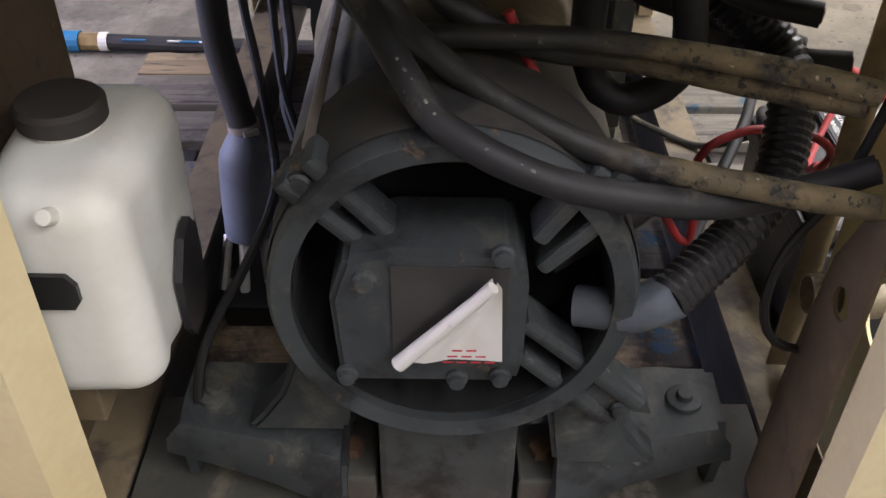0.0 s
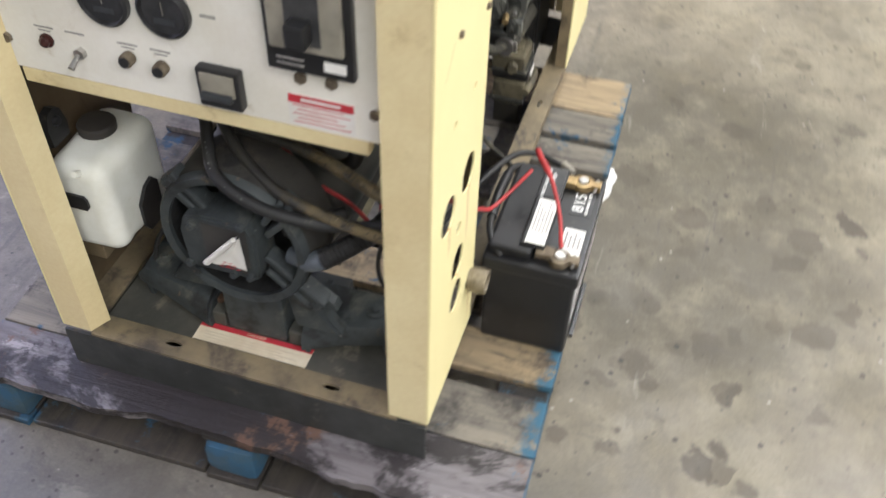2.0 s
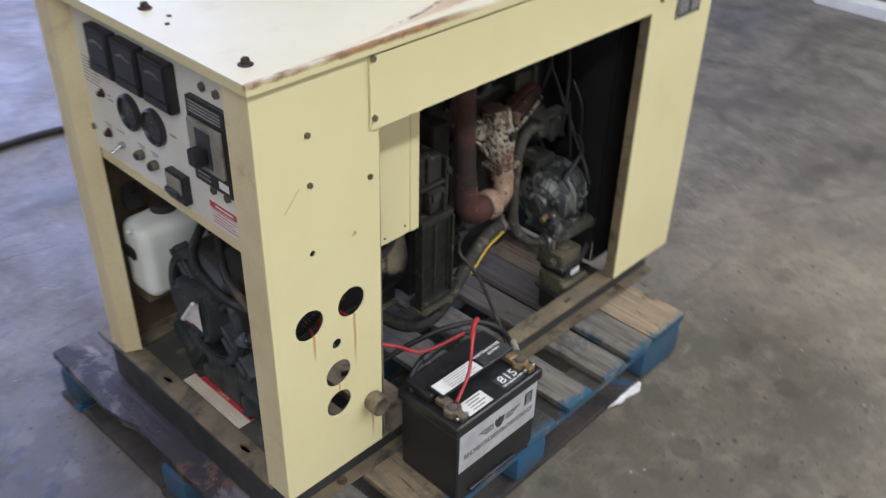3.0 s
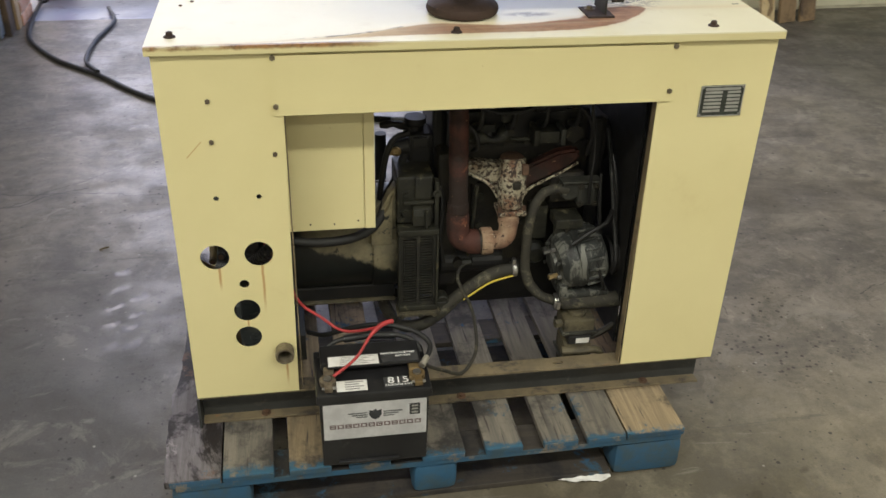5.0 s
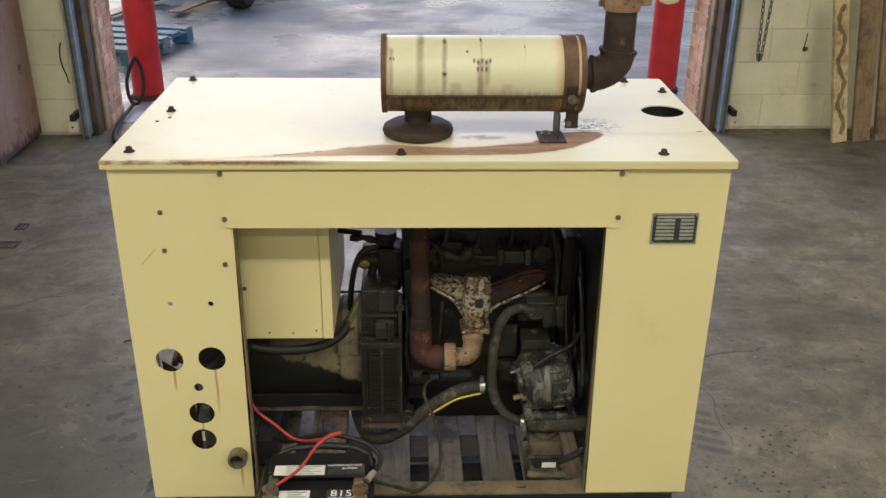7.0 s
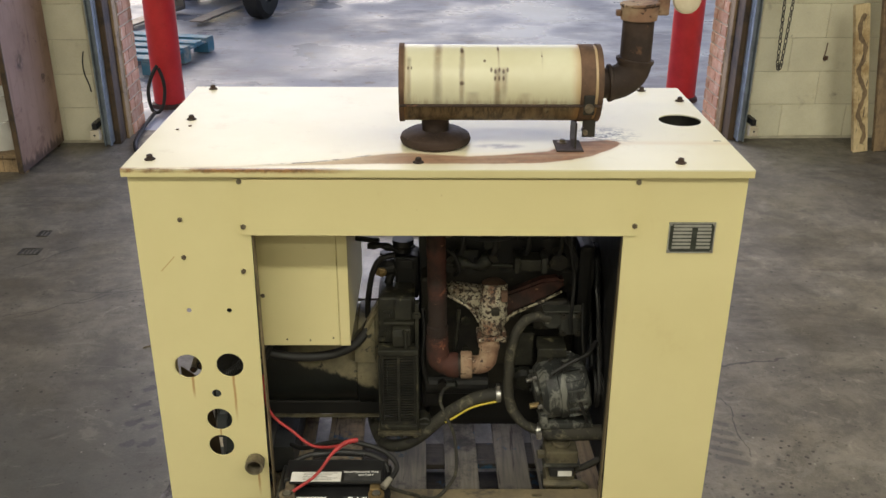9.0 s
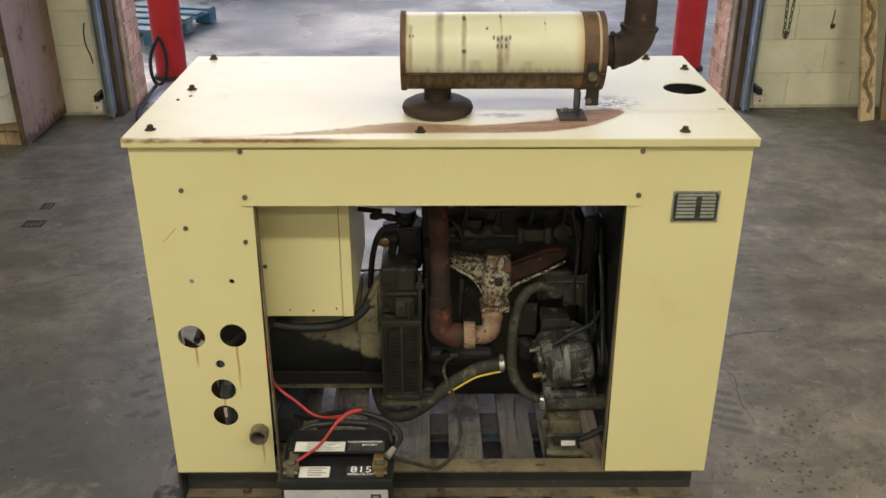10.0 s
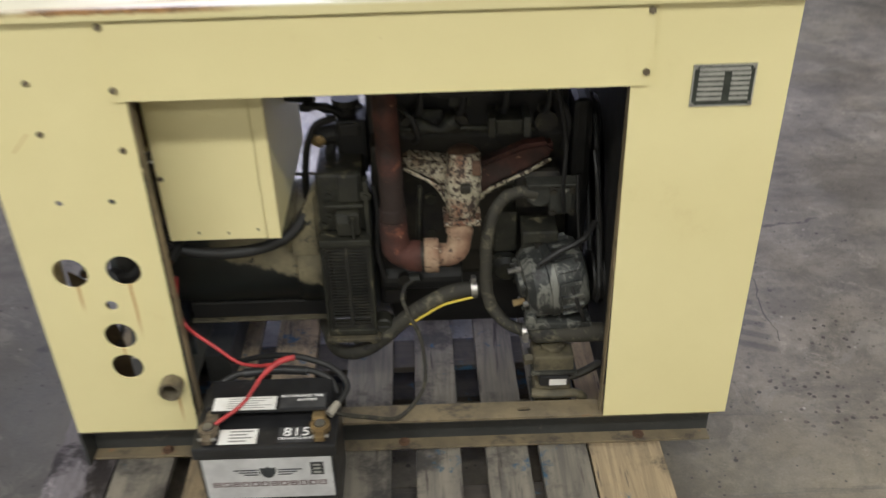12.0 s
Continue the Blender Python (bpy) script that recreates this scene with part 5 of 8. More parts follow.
# ---- pallet under the generator ----
PX0, PX1, PY0, PY1, DECK = -0.066, 1.182, -0.156, 0.862, 0.138
pallet = thing("pallet", "worn timber pallet with blue painted edges under the generator", "pallet")
BOARDS = [(-0.066, 0.052), (0.056, 0.173), (0.208, 0.305), (0.345, 0.445), (0.520, 0.625), (0.676, 0.768), (0.820, 0.908), (0.931, 1.030), (1.034, 1.182)]
for k, (x0, x1) in enumerate(BOARDS):
    bm = box((x0, PY0, 0.119), (x1, PY1, DECK - 0.001 * (k % 3)), 0.003)
    for v in bm.verts:
        v.co.z += 0.0015 * noise.noise(v.co * 9)
        v.co.x += 0.002 * noise.noise(v.co * 5 + Vector((7, 0, 0)))
    if k == 8:
        # its rear corner is broken off along the grain
        bm.free()
        rim = [(x0, PY0), (x1, PY0), (x1, 0.42)]
        for j in range(25):
            y = 0.42 + (PY1 - 0.42) * j / 24
            rim.append((x1 - 0.072 * min(1.0, j / 6) ** 0.7 + 0.006 * noise.noise(Vector((y * 22, 5.1, 0))) + 0.003 * noise.noise(Vector((y * 80, 2.1, 0))), y))
        bm = sheet(rim + [(x0, PY1)], [], DECK - 0.1205, Matrix.Translation((0, 0, 0.1195)))
    if k:
        part("deck_board", bm, "deck_edge" if k in (2, 3, 8) else "deck_wood", pallet)
    else:
        bm.free()
    part("painted_end", box((x0 + 0.002, PY0 - 0.0025, 0.1195), (x1 - 0.002, PY0 - 0.0002, DECK - 0.004), 0.0005), "pallet_blue", pallet, "blue painted board end")
# the split and frayed end board
edge = []
for k in range(61):
    y = PY0 + (PY1 - PY0) * k / 60
    bite = 0.022 * math.exp(-((y - 0.40) / 0.22) ** 2) + 0.014 * max(0.0, noise.noise(Vector((y * 9.3, 3.1, 0)))) + 0.007 * noise.noise(Vector((y * 26, 0.4, 0))) + 0.004 * noise.noise(Vector((y * 90, 1.7, 0)))
    edge.append((PX0 - 0.014 + 0.016 * (abs(y - 0.35) / 0.5) ** 2 * (y > 0.6) + bite, y))
part("deck_board", sheet(edge + [(0.052, PY1), (0.052, PY0)], [], 0.019, Matrix.Translation((0, 0, 0.1185))), "edge_old", pallet, "split and frayed dark end board")
for y0, y1 in ((PY0 + 0.004, PY0 + 0.094), (0.305, 0.405), (PY1 - 0.094, PY1 - 0.004)):
    board = part("stringer_board", box((PX0 + 0.012, y0, 0.101), (PX1 - (0.003 if y0 < 0.5 else 0.078), y1, 0.118), 0.003), "pallet_raw", pallet)
    if y0 < 0:
        part("painted_face", box((PX0 + 0.014, y0 - 0.0025, 0.1025), (PX1 - 0.005, y0 - 0.0002, 0.1165), 0.0005), "pallet_blue", board, "blue painted edge")
    part("bottom_board", box((PX0 - 0.004, y0, 0.0), (1.004, y1, 0.016), 0.003), "pallet_raw", pallet)
for x0, x1 in ((PX0 + 0.002, 0.119), (0.499, 0.608), (1.008, PX1 + 0.004)):
    part("bottom_board", box((x0, PY0 + 0.1, 0.0), (x1, 0.30, 0.016), 0.003), "pallet_raw", pallet)
    part("bottom_board", box((x0, 0.41, 0.0), (x1, PY1 - 0.1, 0.016), 0.003), "pallet_raw", pallet)
    for y0, y1 in ((PY0 + 0.006, PY0 + 0.096), (0.305, 0.405), (PY1 - 0.096, PY1 - 0.006)):
        bm = box((x0, y0 - (0.006 if y0 < 0 else 0.0), 0.017 if x0 < 1 else 0.002), (x1, y1, 0.10), 0.020)
        for v in bm.verts:
            v.co += Vector((0.003, 0.004, 0.002)) * noise.noise(v.co * 14)
        part("block", bm, "block_blue", pallet, "chipped blue painted block", 40)
pallet.matrix_world = Matrix.Translation((0.55, -0.16, 0)) @ pose(0, 0, 0, 0, 0, 0.95) @ Matrix.Translation((-0.55, 0.155, 0))
twig = thing("twig", "short dry brown twig lying on the concrete floor", "twig")
part("stem", tube([(-0.431, 1.143, 0.004), (-0.418, 1.153, 0.005), (-0.404, 1.159, 0.004)], 0.003, 8, 0.004), "deck_edge", twig)
scrap = thing("litter_scrap", "torn white plastic scrap lying under the pallet edge", "litter")
bm = bmesh.new()
bmesh.ops.create_grid(bm, x_segments=22, y_segments=8, size=0.5)
for v in bm.verts:
    u, w = v.co.x, v.co.y
    w *= 0.5 + 0.4 * noise.noise(Vector((u * 5, 2.2, 0))) + 0.2 * math.cos(u * 4)
    v.co = Vector((0.935 + u * 0.135, -0.146 + w * 0.062 - u * 0.006, 0.003 + 0.010 * abs(noise.noise(Vector((u * 6, w * 5, 0)))) + 0.010 * max(0, w + 0.1)))
grown = bmesh.ops.extrude_face_region(bm, geom=bm.faces[:])["geom"]
bmesh.ops.translate(bm, vec=(0, 0, 0.0012), verts=[v for v in grown if isinstance(v, bmesh.types.BMVert)])
part("sheet", bm, "white_label", scrap, "", 40)

# ---- steel base frame ----
base = thing("base_frame", "dark steel channel base frame resting on the pallet", "base frame")
Z0, Z1 = 0.139, 0.234


def channel(name, x0, x1, web, out, material_web="base_dark", parent=base):
    """A channel along x: web at y = web, flanges reaching out to y = out; the top flange is pierced."""
    s = 1 if out > web else -1
    lo, hi = min(web, web + s * 0.005), max(web, web + s * 0.005)
    part(name, box((x0, lo, Z0 + 0.006), (x1, hi, Z1 - 0.006)), material_web, parent)
    slots = [slot(x, 0.5 * (web + out) - web * 0, 0.014, 0.005) for x in (0.895,)]
    part(name + "_top", sheet(rect(x0, min(web, out), x1, max(web, out)), slots, 0.006, Matrix.Translation((0, 0, Z1 - 0.006))), "base_tan", parent, "tan dusty top flange")
    part(name + "_foot", box((x0, min(web, out + 0.014), Z0), (x1, max(web, out - 0.014), Z0 + 0.006), 0.001), "base_tan", parent, "rust-streaked foot flange")


channel("front_rail", 0.004, 1.283, 0.050, 0.004)
channel("rear_rail", 0.004, 1.283, 0.610, 0.661)
end_slots = [slot(0.022, 0.462, 0.006, 0.016), slot(0.022, 0.174, 0.006, 0.016)]
end_slots = [[(0.021 + 0.006 * math.cos(a), cy + 0.016 * math.sin(a)) for a in (math.tau * k / 16 for k in range(16))] for cy in (0.463, 0.174)]
part("end_top", sheet(rect(-0.004, 0.0515, 0.042, 0.608), end_slots, 0.006, Matrix.Translation((0, 0, Z1 - 0.005))), "base_tan", base, "tan dusty end flange with two slots")
part("end_web", box((-0.004, 0.003, Z0), (0.002, 0.662, Z1 - 0.007)), "base_dark", base)
part("end_web", box((1.268, 0.051, Z0 + 0.006), (1.273, 0.609, Z1 - 0.006)), "base_dark", base)
part("floor_plate", box((0.043, 0.053, Z1 - 0.012), (0.205, 0.606, Z1 - 0.004), 0.001), "base_floor", base, "grimy grey-green floor plate")
part("cross_member", box((0.207, 0.230, 0.152), (0.262, 0.46, Z1 - 0.004)), "base_dark", base)
for x in (0.155, 0.402, 0.648, 1.137):
    hex_bolt("bolt", (x, 0.034, Z0 + 0.006), (0, 0, 1), 0.007, 0.007, base, "rusty")
dl = part("danger_label", box((0.046, 0.232, Z1 - 0.004), (0.086, 0.442, Z1 - 0.0032)), "label_cream", base, "cream danger label with a red band and brown stains")
part("band", box((0.076, 0.232, Z1 - 0.0032), (0.086, 0.442, Z1 - 0.0028)), "label_red", dl)
writing("word", "DANGER", 0.009, plane_at((0.081, 0.337, Z1 - 0.0026), (0, -1, 0), (1, 0, 0)), "label_cream", dl)
bars("line", [(-0.09, -0.004 - 0.006 * k, 0.085 - 0.03 * (k % 2), -0.0018 - 0.006 * k) for k in range(4)], plane_at((0.070, 0.337, Z1 - 0.0031), (0, -1, 0), (1, 0, 0)), "label_line", dl)

# ---- housing ----
W, D, TOP = 1.297, 0.665, 1.08
housing = thing("generator_housing", "pale yellow steel generator housing with its side door removed", "generator housing")
FRONT = plane_at((0, 0.003, 0), (1, 0, 0), (0, 0, 1))  # thick towards -y
arch = [(0.0, 0.235), (0.240, 0.235), (0.247, 0.948), (1.045, 0.948), (1.052, 0.235), (W, 0.235), (W, TOP), (0.0, TOP)]
holes = [circle(0.078, 0.622, 0.031), circle(0.173, 0.625, 0.031), circle(0.1355, 0.549, 0.011, 18), circle(0.136, 0.478, 0.0295), circle(0.134, 0.404, 0.0295),
         circle(0.095, 0.766, 0.006, 10), circle(0.184, 0.766, 0.006, 10), circle(0.213, 0.363, 0.018, 18)]
part("front_panel", sheet(arch, holes, 0.003, FRONT), "panel", housing)
# added sheet: the inner side's dirt and shade in one brown
part("rear_liner", box((0.036, 0.6575, 0.237), (0.312, 0.6605, 0.945)), "post_inner", housing, "grimy brown sheet added to darken the rear panel's inner face")
part("rear_panel", sheet([(0.0, 0.235), (0.314, 0.235), (0.314, 0.948), (1.048, 0.948), (1.048, 0.235), (W, 0.235), (W, TOP), (0.0, TOP)], [], 0.003, plane_at((0, D, 0), (1, 0, 0), (0, 0, 1))), "panel", housing)
head = part("door_header", sheet(rect(0.226, 0.9495, 1.074, TOP - 0.004), [], 0.0045, FRONT @ Matrix.Translation((0, 0, 0.0035))), "panel", housing)
# folded edges round the opening, their shade put into a darker brown
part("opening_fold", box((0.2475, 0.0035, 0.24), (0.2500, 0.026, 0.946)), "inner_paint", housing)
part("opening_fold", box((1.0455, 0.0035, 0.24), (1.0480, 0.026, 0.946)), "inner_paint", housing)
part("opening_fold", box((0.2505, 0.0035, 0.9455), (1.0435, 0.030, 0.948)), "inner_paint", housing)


def fold(points, z0, z1, thick=0.003):
    """An upright folded strip along (x, y) points."""
    bm = bmesh.new()
    p = [Vector(q) for q in points]
    normals = [Vector((a.y - b.y, b.x - a.x)).normalized() for a, b in zip(p, p[1:])]
    rows = []
    for i, q in enumerate(p):
        a, b = normals[max(i - 1, 0)], normals[min(i, len(normals) - 1)]
        o = q + (a + b) / (1.0 + a.dot(b)) * thick
        rows.append([bm.verts.new((c.x, c.y, z)) for c, z in ((q, z0), (q, z1), (o, z1), (o, z0))])
    for a, b in zip(rows, rows[1:]):
        for k in range(4):
            bm.faces.new((a[k], a[(k + 1) % 4], b[(k + 1) % 4], b[k]))
    bm.faces.new(rows[0])
    bm.faces.new(rows[-1][::-1])
    return bm


part("corner_post", fold([(0.0, 0.0035), (0.0, 0.066), (0.033, 0.070), (0.033, 0.060)], 0.235, TOP, -0.003), "post_paint", housing)
part("corner_post", fold([(0.0, 0.6615), (0.0, 0.610), (0.034, 0.593), (0.034, 0.603)], 0.235, TOP, 0.003), "post_paint", housing)
part("corner_post", box((1.2925, 0.0035, 0.235), (1.2955, 0.08, TOP)), "post_paint", housing)
part("corner_post", box((1.2925, 0.585, 0.235), (1.2955, 0.6615, TOP)), "post_paint", housing)
# end panel in the same shade-darkened brown
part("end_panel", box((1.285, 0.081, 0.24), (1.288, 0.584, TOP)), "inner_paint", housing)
radiator = part("radiator", box((1.12, 0.092, 0.26), (1.20, 0.58, 0.95), 0.004), "engine_black", housing, "black radiator core")
part("shroud", box((1.064, 0.080, 0.245), (1.20, 0.084, 0.96)), "engine_black", housing)
part("fan_cowl", sheet(rect(0.085, 0.245, 0.60, 0.96), [circle(0.345, 0.62, 0.15)], 0.004, plane_at((1.058, 0, 0), (0, 1, 0), (0, 0, 1))), "engine_black", housing, "black fan cowl")
part("cowl_side", box((1.064, 0.600, 0.245), (1.20, 0.604, 0.96)), "engine_black", housing)
# lid
lid_out = rect(-0.009, -0.012, 1.305, 0.672)
lid = part("lid", sheet(lid_out, [circle(1.236, 0.357, 0.051), circle(0.642, 0.172, 0.028)], 0.003, Matrix.Translation((0, 0, 1.098))), "lid", housing, "cream lid with a long rust run")
for lo, hi in (((-0.009, -0.012, 1.0835), (1.305, -0.0095, 1.0979)), ((-0.009, 0.6695, 1.079), (1.305, 0.672, 1.0979)), ((-0.009, -0.0094, 1.0835), (-0.0065, 0.6694, 1.0979)), ((1.3025, -0.0094, 1.0835), (1.305, 0.6694, 1.0979))):
    part("lip", box(lo, hi), "lid", lid)
# added closed cup, keeps stray light out of the lid hole
part("hole_shade_cup", lathe([(0.056, 1.0975), (0.056, 0.965), (0, 0.965), (0, 0.961), (0.059, 0.961), (0.059, 1.0975), (0.056, 1.0975)], Matrix.Translation((1.236, 0.357, 0)), 32), "engine_black", housing, "black cup added to keep the round hole dark", 40)
# strip below the lid, also in the shade-darkened brown
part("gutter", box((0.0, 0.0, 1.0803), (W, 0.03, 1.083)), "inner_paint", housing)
for bx, by in ((0.036, 0.050), (0.052, 0.352), (0.040, 0.645), (1.160, 0.034), (1.279, 0.535), (0.605, 0.034), (1.20, 0.64)):
    bolt = lathe([(0.0120, 1.101), (0.0120, 1.1025), (0.0085, 1.1045), (0.0068, 1.1046), (0.0064, 1.1110), (0.0050, 1.1120), (0, 1.1120)], Matrix.Translation((bx, by, 0)), 12)
    part("lid_bolt", bolt, "pipe_rust", housing, "", 40)
for bx, by in ((0.040, 0.265), (0.062, 0.295)):
    part("rivet", rod((bx, by, 1.101), (bx, by, 1.103), 0.004, seg=10), "rusty", housing)
part("slit", box((1.272, 0.188, 1.1009), (1.288, 0.192, 1.1014)), "ink", housing)
for sx, sz in ((0.099, 0.984), (0.098, 0.896), (0.224, 0.863)):
    hex_bolt("screw", (sx, 0.0, sz), (0, -1, 0), 0.0055, 0.004, housing, washer=False)
for sx, sz in ((0.2330, 0.970), (1.066, 0.973), (0.232, 1.072), (1.066, 1.072)):
    hex_bolt("screw", (sx, -0.0050, sz), (0, -1, 0), 0.0062, 0.004, housing, "old_zinc", False)
for sx in (0.34, 0.94):
    hex_bolt("screw", (sx, 0.02, 0.9445), (0, 0, -1), 0.006, 0.004, housing)
part("pipe_nipple", lathe([(0.0175, -0.03), (0.0175, 0.003), (0.0215, 0.003), (0.0225, 0.018), (0.0215, 0.030), (0.0165, 0.030), (0.0155, 0.02), (0.0155, -0.03), (0.0175, -0.03)],
                            Matrix.Translation((0.213, -0.002, 0.363)) @ pose(0, 0, 0, 90, 0, 0), 20), "old_zinc", housing, "tarnished zinc pipe nipple", 30)
# name plate
np_ = part("name_plate", box((1.141, -0.0018, 0.909), (1.241, 0.0, 0.980), 0.0005), "plate_green", housing, "grey-green metal rating plate with pale fields")
NP = plane_at((1.141, -0.0022, 0.909), (1, 0, 0), (0, 0, 1))
cells = [(0.010, 0.060 + 0.0, 0.090, 0.066)]
cells += [(0.010, 0.010 + 0.0085 * k, 0.050, 0.0155 + 0.0085 * k) for k in range(6)] + [(0.062, 0.010 + 0.0085 * k, 0.092, 0.0155 + 0.0085 * k) for k in range(6)]
part("border", sheet(rect(0.0, 0.0, 0.100, 0.071), [rect(0.0025, 0.0025, 0.0975, 0.0685)], 0.0006, NP), "plate_light", np_, "bright worn border")
bars("field", cells, NP, "plate_light", np_)
for u, v in ((0.004, 0.004), (0.096, 0.004), (0.004, 0.067), (0.096, 0.067)):
    part("rivet", rod((1.141 + u, -0.004, 0.909 + v), (1.141 + u, -0.0016, 0.909 + v), 0.003, seg=10), "steel", np_)

# ---- control panel on the end ----
ctl = thing("control_panel", "off-white generator control panel with meters, gauges and a breaker", "control panel")
CX = 0.036
CP = plane_at((CX, 0.605, 0), (0, -1, 0), (0, 0, 1))  # u runs from the rear post to the front one, thick towards -x


part("face", sheet(rect(0.004, 0.762, 0.530, 1.076), [], 0.003, CP), "control_white", ctl)
part("sill", box((0.034, 0.094, 0.737), (0.050, 0.590, 0.760), 0.002), "post_paint", ctl, "tan painted sill below the panel")
part("backing_box", box((0.052, 0.11, 0.79), (0.21, 0.585, 1.07), 0.003), "inner_paint", ctl)
FX = CX - 0.003


def on_face(y0, z0, y1, z1, depth, bevel=0.002):
    return box((FX - depth, min(y0, y1), z0), (FX, max(y0, y1), z1), bevel)


FACE = plane_at((FX - 0.0002, 0, 0), (0, -1, 0), (0, 0, 1))
for k in range(3):
    yc = 0.475 - 0.092 * k
    me_ = part("meter", on_face(yc - 0.041, 0.954, yc + 0.041, 1.042, 0.020, 0.004), "black_plastic", ctl, "square black panel meter")
    part("glass", box((FX - 0.0215, yc - 0.034, 0.975), (FX - 0.0202, yc + 0.034, 1.036), 0.001), "meter_face", me_)
    part("cover", box((FX - 0.0225, yc - 0.038, 0.958), (FX - 0.0202, yc + 0.038, 0.973), 0.001), "black_plastic", me_)
    bars("scale_mark", [(-yc - 0.02 + 0.004 * j, 1.012 + 0.004 * math.sin(j * 0.35), -yc - 0.019 + 0.004 * j, 1.018 + 0.004 * math.sin(j * 0.35)) for j in range(11)], plane_at((FX - 0.0216, 0, 0), (0, -1, 0), (0, 0, 1)), "grey_ink", me_)
for yc in (0.428, 0.346):
    g = part("gauge", lathe([(0, 0), (0.035, 0), (0.035, 0.008), (0.031, 0.011), (0.029, 0.006), (0, 0.006)], Matrix.Translation((FX, yc, 0.894)) @ pose(0, 0, 0, 0, -90, 0), 28), "black_plastic", ctl, "round black gauge", 35)
    part("dial", rod((FX - 0.0066, yc, 0.894), (FX - 0.0062, yc, 0.894), 0.028, seg=28), "meter_face", g)
    part("needle", box((FX - 0.0074, yc - 0.0006, 0.890), (FX - 0.0068, yc + 0.0006, 0.908)), "dusty_grey", g)
    part("dial_plate", box((FX - 0.0070, yc - 0.014, 0.878), (FX - 0.0067, yc + 0.014, 0.886)), "plate_dark", g)
br = part("breaker", on_face(0.103, 0.853, 0.212, 1.006, 0.012), "black_plastic", ctl, "black main circuit breaker with a toggle")
part("cover", box((FX - 0.020, 0.112, 0.888), (FX - 0.0121, 0.204, 0.972), 0.003), "dusty_grey", br, "dusty grey breaker cover")
part("toggle", box((FX - 0.045, 0.147, 0.905), (FX - 0.0201, 0.172, 0.935), 0.004, ), "black_plastic", br)
part("well", box((FX - 0.0212, 0.138, 0.898), (FX - 0.0201, 0.180, 0.962)), "ink", br)
part("tag", box((FX - 0.0125, 0.112, 0.862), (FX - 0.0121, 0.140, 0.876)), "white_label", br)
bars("line", [(-0.204, 0.980 + 0.006 * k, -0.115, 0.983 + 0.006 * k) for k in range(4)], plane_at((FX - 0.0122, 0, 0), (0, -1, 0), (0, 0, 1)), "grey_ink", br)
bars("line", [(-0.20, 0.862, -0.165, 0.865), (-0.20, 0.870, -0.165, 0.873)], plane_at((FX - 0.0122, 0, 0), (0, -1, 0), (0, 0, 1)), "grey_ink", br)
for yc, zc in ((0.172, 1.028), (0.134, 1.027), (0.177, 0.838), (0.137, 0.839)):
    hex_bolt("stud", (FX, yc, zc), (-1, 0, 0), 0.0085, 0.005, ctl, "old_bolt", False)
for yc, zc, r in ((0.530, 0.897, 0.006), (0.532, 0.814, 0.007)):
    part("indicator_lamp", lathe([(r + 0.003, 0), (r + 0.003, 0.003), (r, 0.004), (r, 0.009), (r * 0.5, 0.012), (0, 0.0125)], Matrix.Translation((FX, yc, zc)) @ pose(0, 0, 0, 0, -90, 0), 16), "red_lamp", ctl, "dark red indicator lamp", 40)
tg = part("toggle_switch", rod((FX, 0.484, 0.806), (FX - 0.008, 0.484, 0.806), 0.008, seg=6), "steel", ctl)
part("lever", rod((FX - 0.008, 0.484, 0.806), (FX - 0.026, 0.486, 0.796), 0.003, 0.0045, 10), "steel", tg)
for yc, zc in ((0.412, 0.815), (0.366, 0.811)):
    kb = part("push_button", rod((FX, yc, zc), (FX - 0.014, yc, zc), 0.0095, seg=16, bevel=0.002), "old_bolt", ctl)
    part("cap", rod((FX - 0.0142, yc, zc), (FX - 0.017, yc, zc), 0.007, seg=14), "black_plastic", kb)
so = part("hour_meter", on_face(0.254, 0.776, 0.312, 0.832, 0.016, 0.003), "black_plastic", ctl, "square black meter with a scratched window")
part("window", box((FX - 0.0185, 0.260, 0.797), (FX - 0.0162, 0.306, 0.828), 0.002), "dusty_grey", so)
part("shade", box((FX - 0.026, 0.262, 0.792), (FX - 0.0187, 0.304, 0.803), 0.003), "plate_dark", so)
wl = part("warning_label", box((FX - 0.0006, 0.110, 0.766), (FX, 0.198, 0.812)), "white_label", ctl, "white warning label with a red band")
part("band", box((FX - 0.001, 0.111, 0.799), (FX - 0.0007, 0.197, 0.8115)), "label_red", wl)
bars("line", [(-0.192 + 0.006 * (k % 2), 0.7705 + 0.0062 * k, -0.116 - 0.008 * (k % 3), 0.7717 + 0.0062 * k) for k in range(5)], plane_at((FX - 0.0007, 0, 0), (0, -1, 0), (0, 0, 1)), "label_red", wl)
bars("word_bar", [(-0.180, 0.8035, -0.128, 0.8075)], plane_at((FX - 0.0011, 0, 0), (0, -1, 0), (0, 0, 1)), "white_label", wl)
legend = [(-0.590 + 0.0, 0.955 - 0.007 * k, -0.535 + 0.004 * (k % 3), 0.957 - 0.007 * k) for k in range(8)]
legend += [(-y - 0.014, 0.832, -y + 0.014, 0.8345) for y in (0.532, 0.487, 0.412, 0.366)] + [(-y - 0.009, 0.827, -y + 0.009, 0.829) for y in (0.532, 0.412, 0.366)] + [(-0.30, 0.895, -0.28, 0.899), (-0.512, 0.89, -0.492, 0.893), (-0.512, 0.898, -0.50, 0.901)]
bars("legend_line", legend, FACE, "grey_ink", ctl)
for yc, zc in ((0.594, 0.806), (0.594, 1.06), (0.083, 0.806), (0.083, 1.06)):
    hex_bolt("screw", (FX, yc, zc), (-1, 0, 0), 0.0075, 0.005, ctl, washer=False)
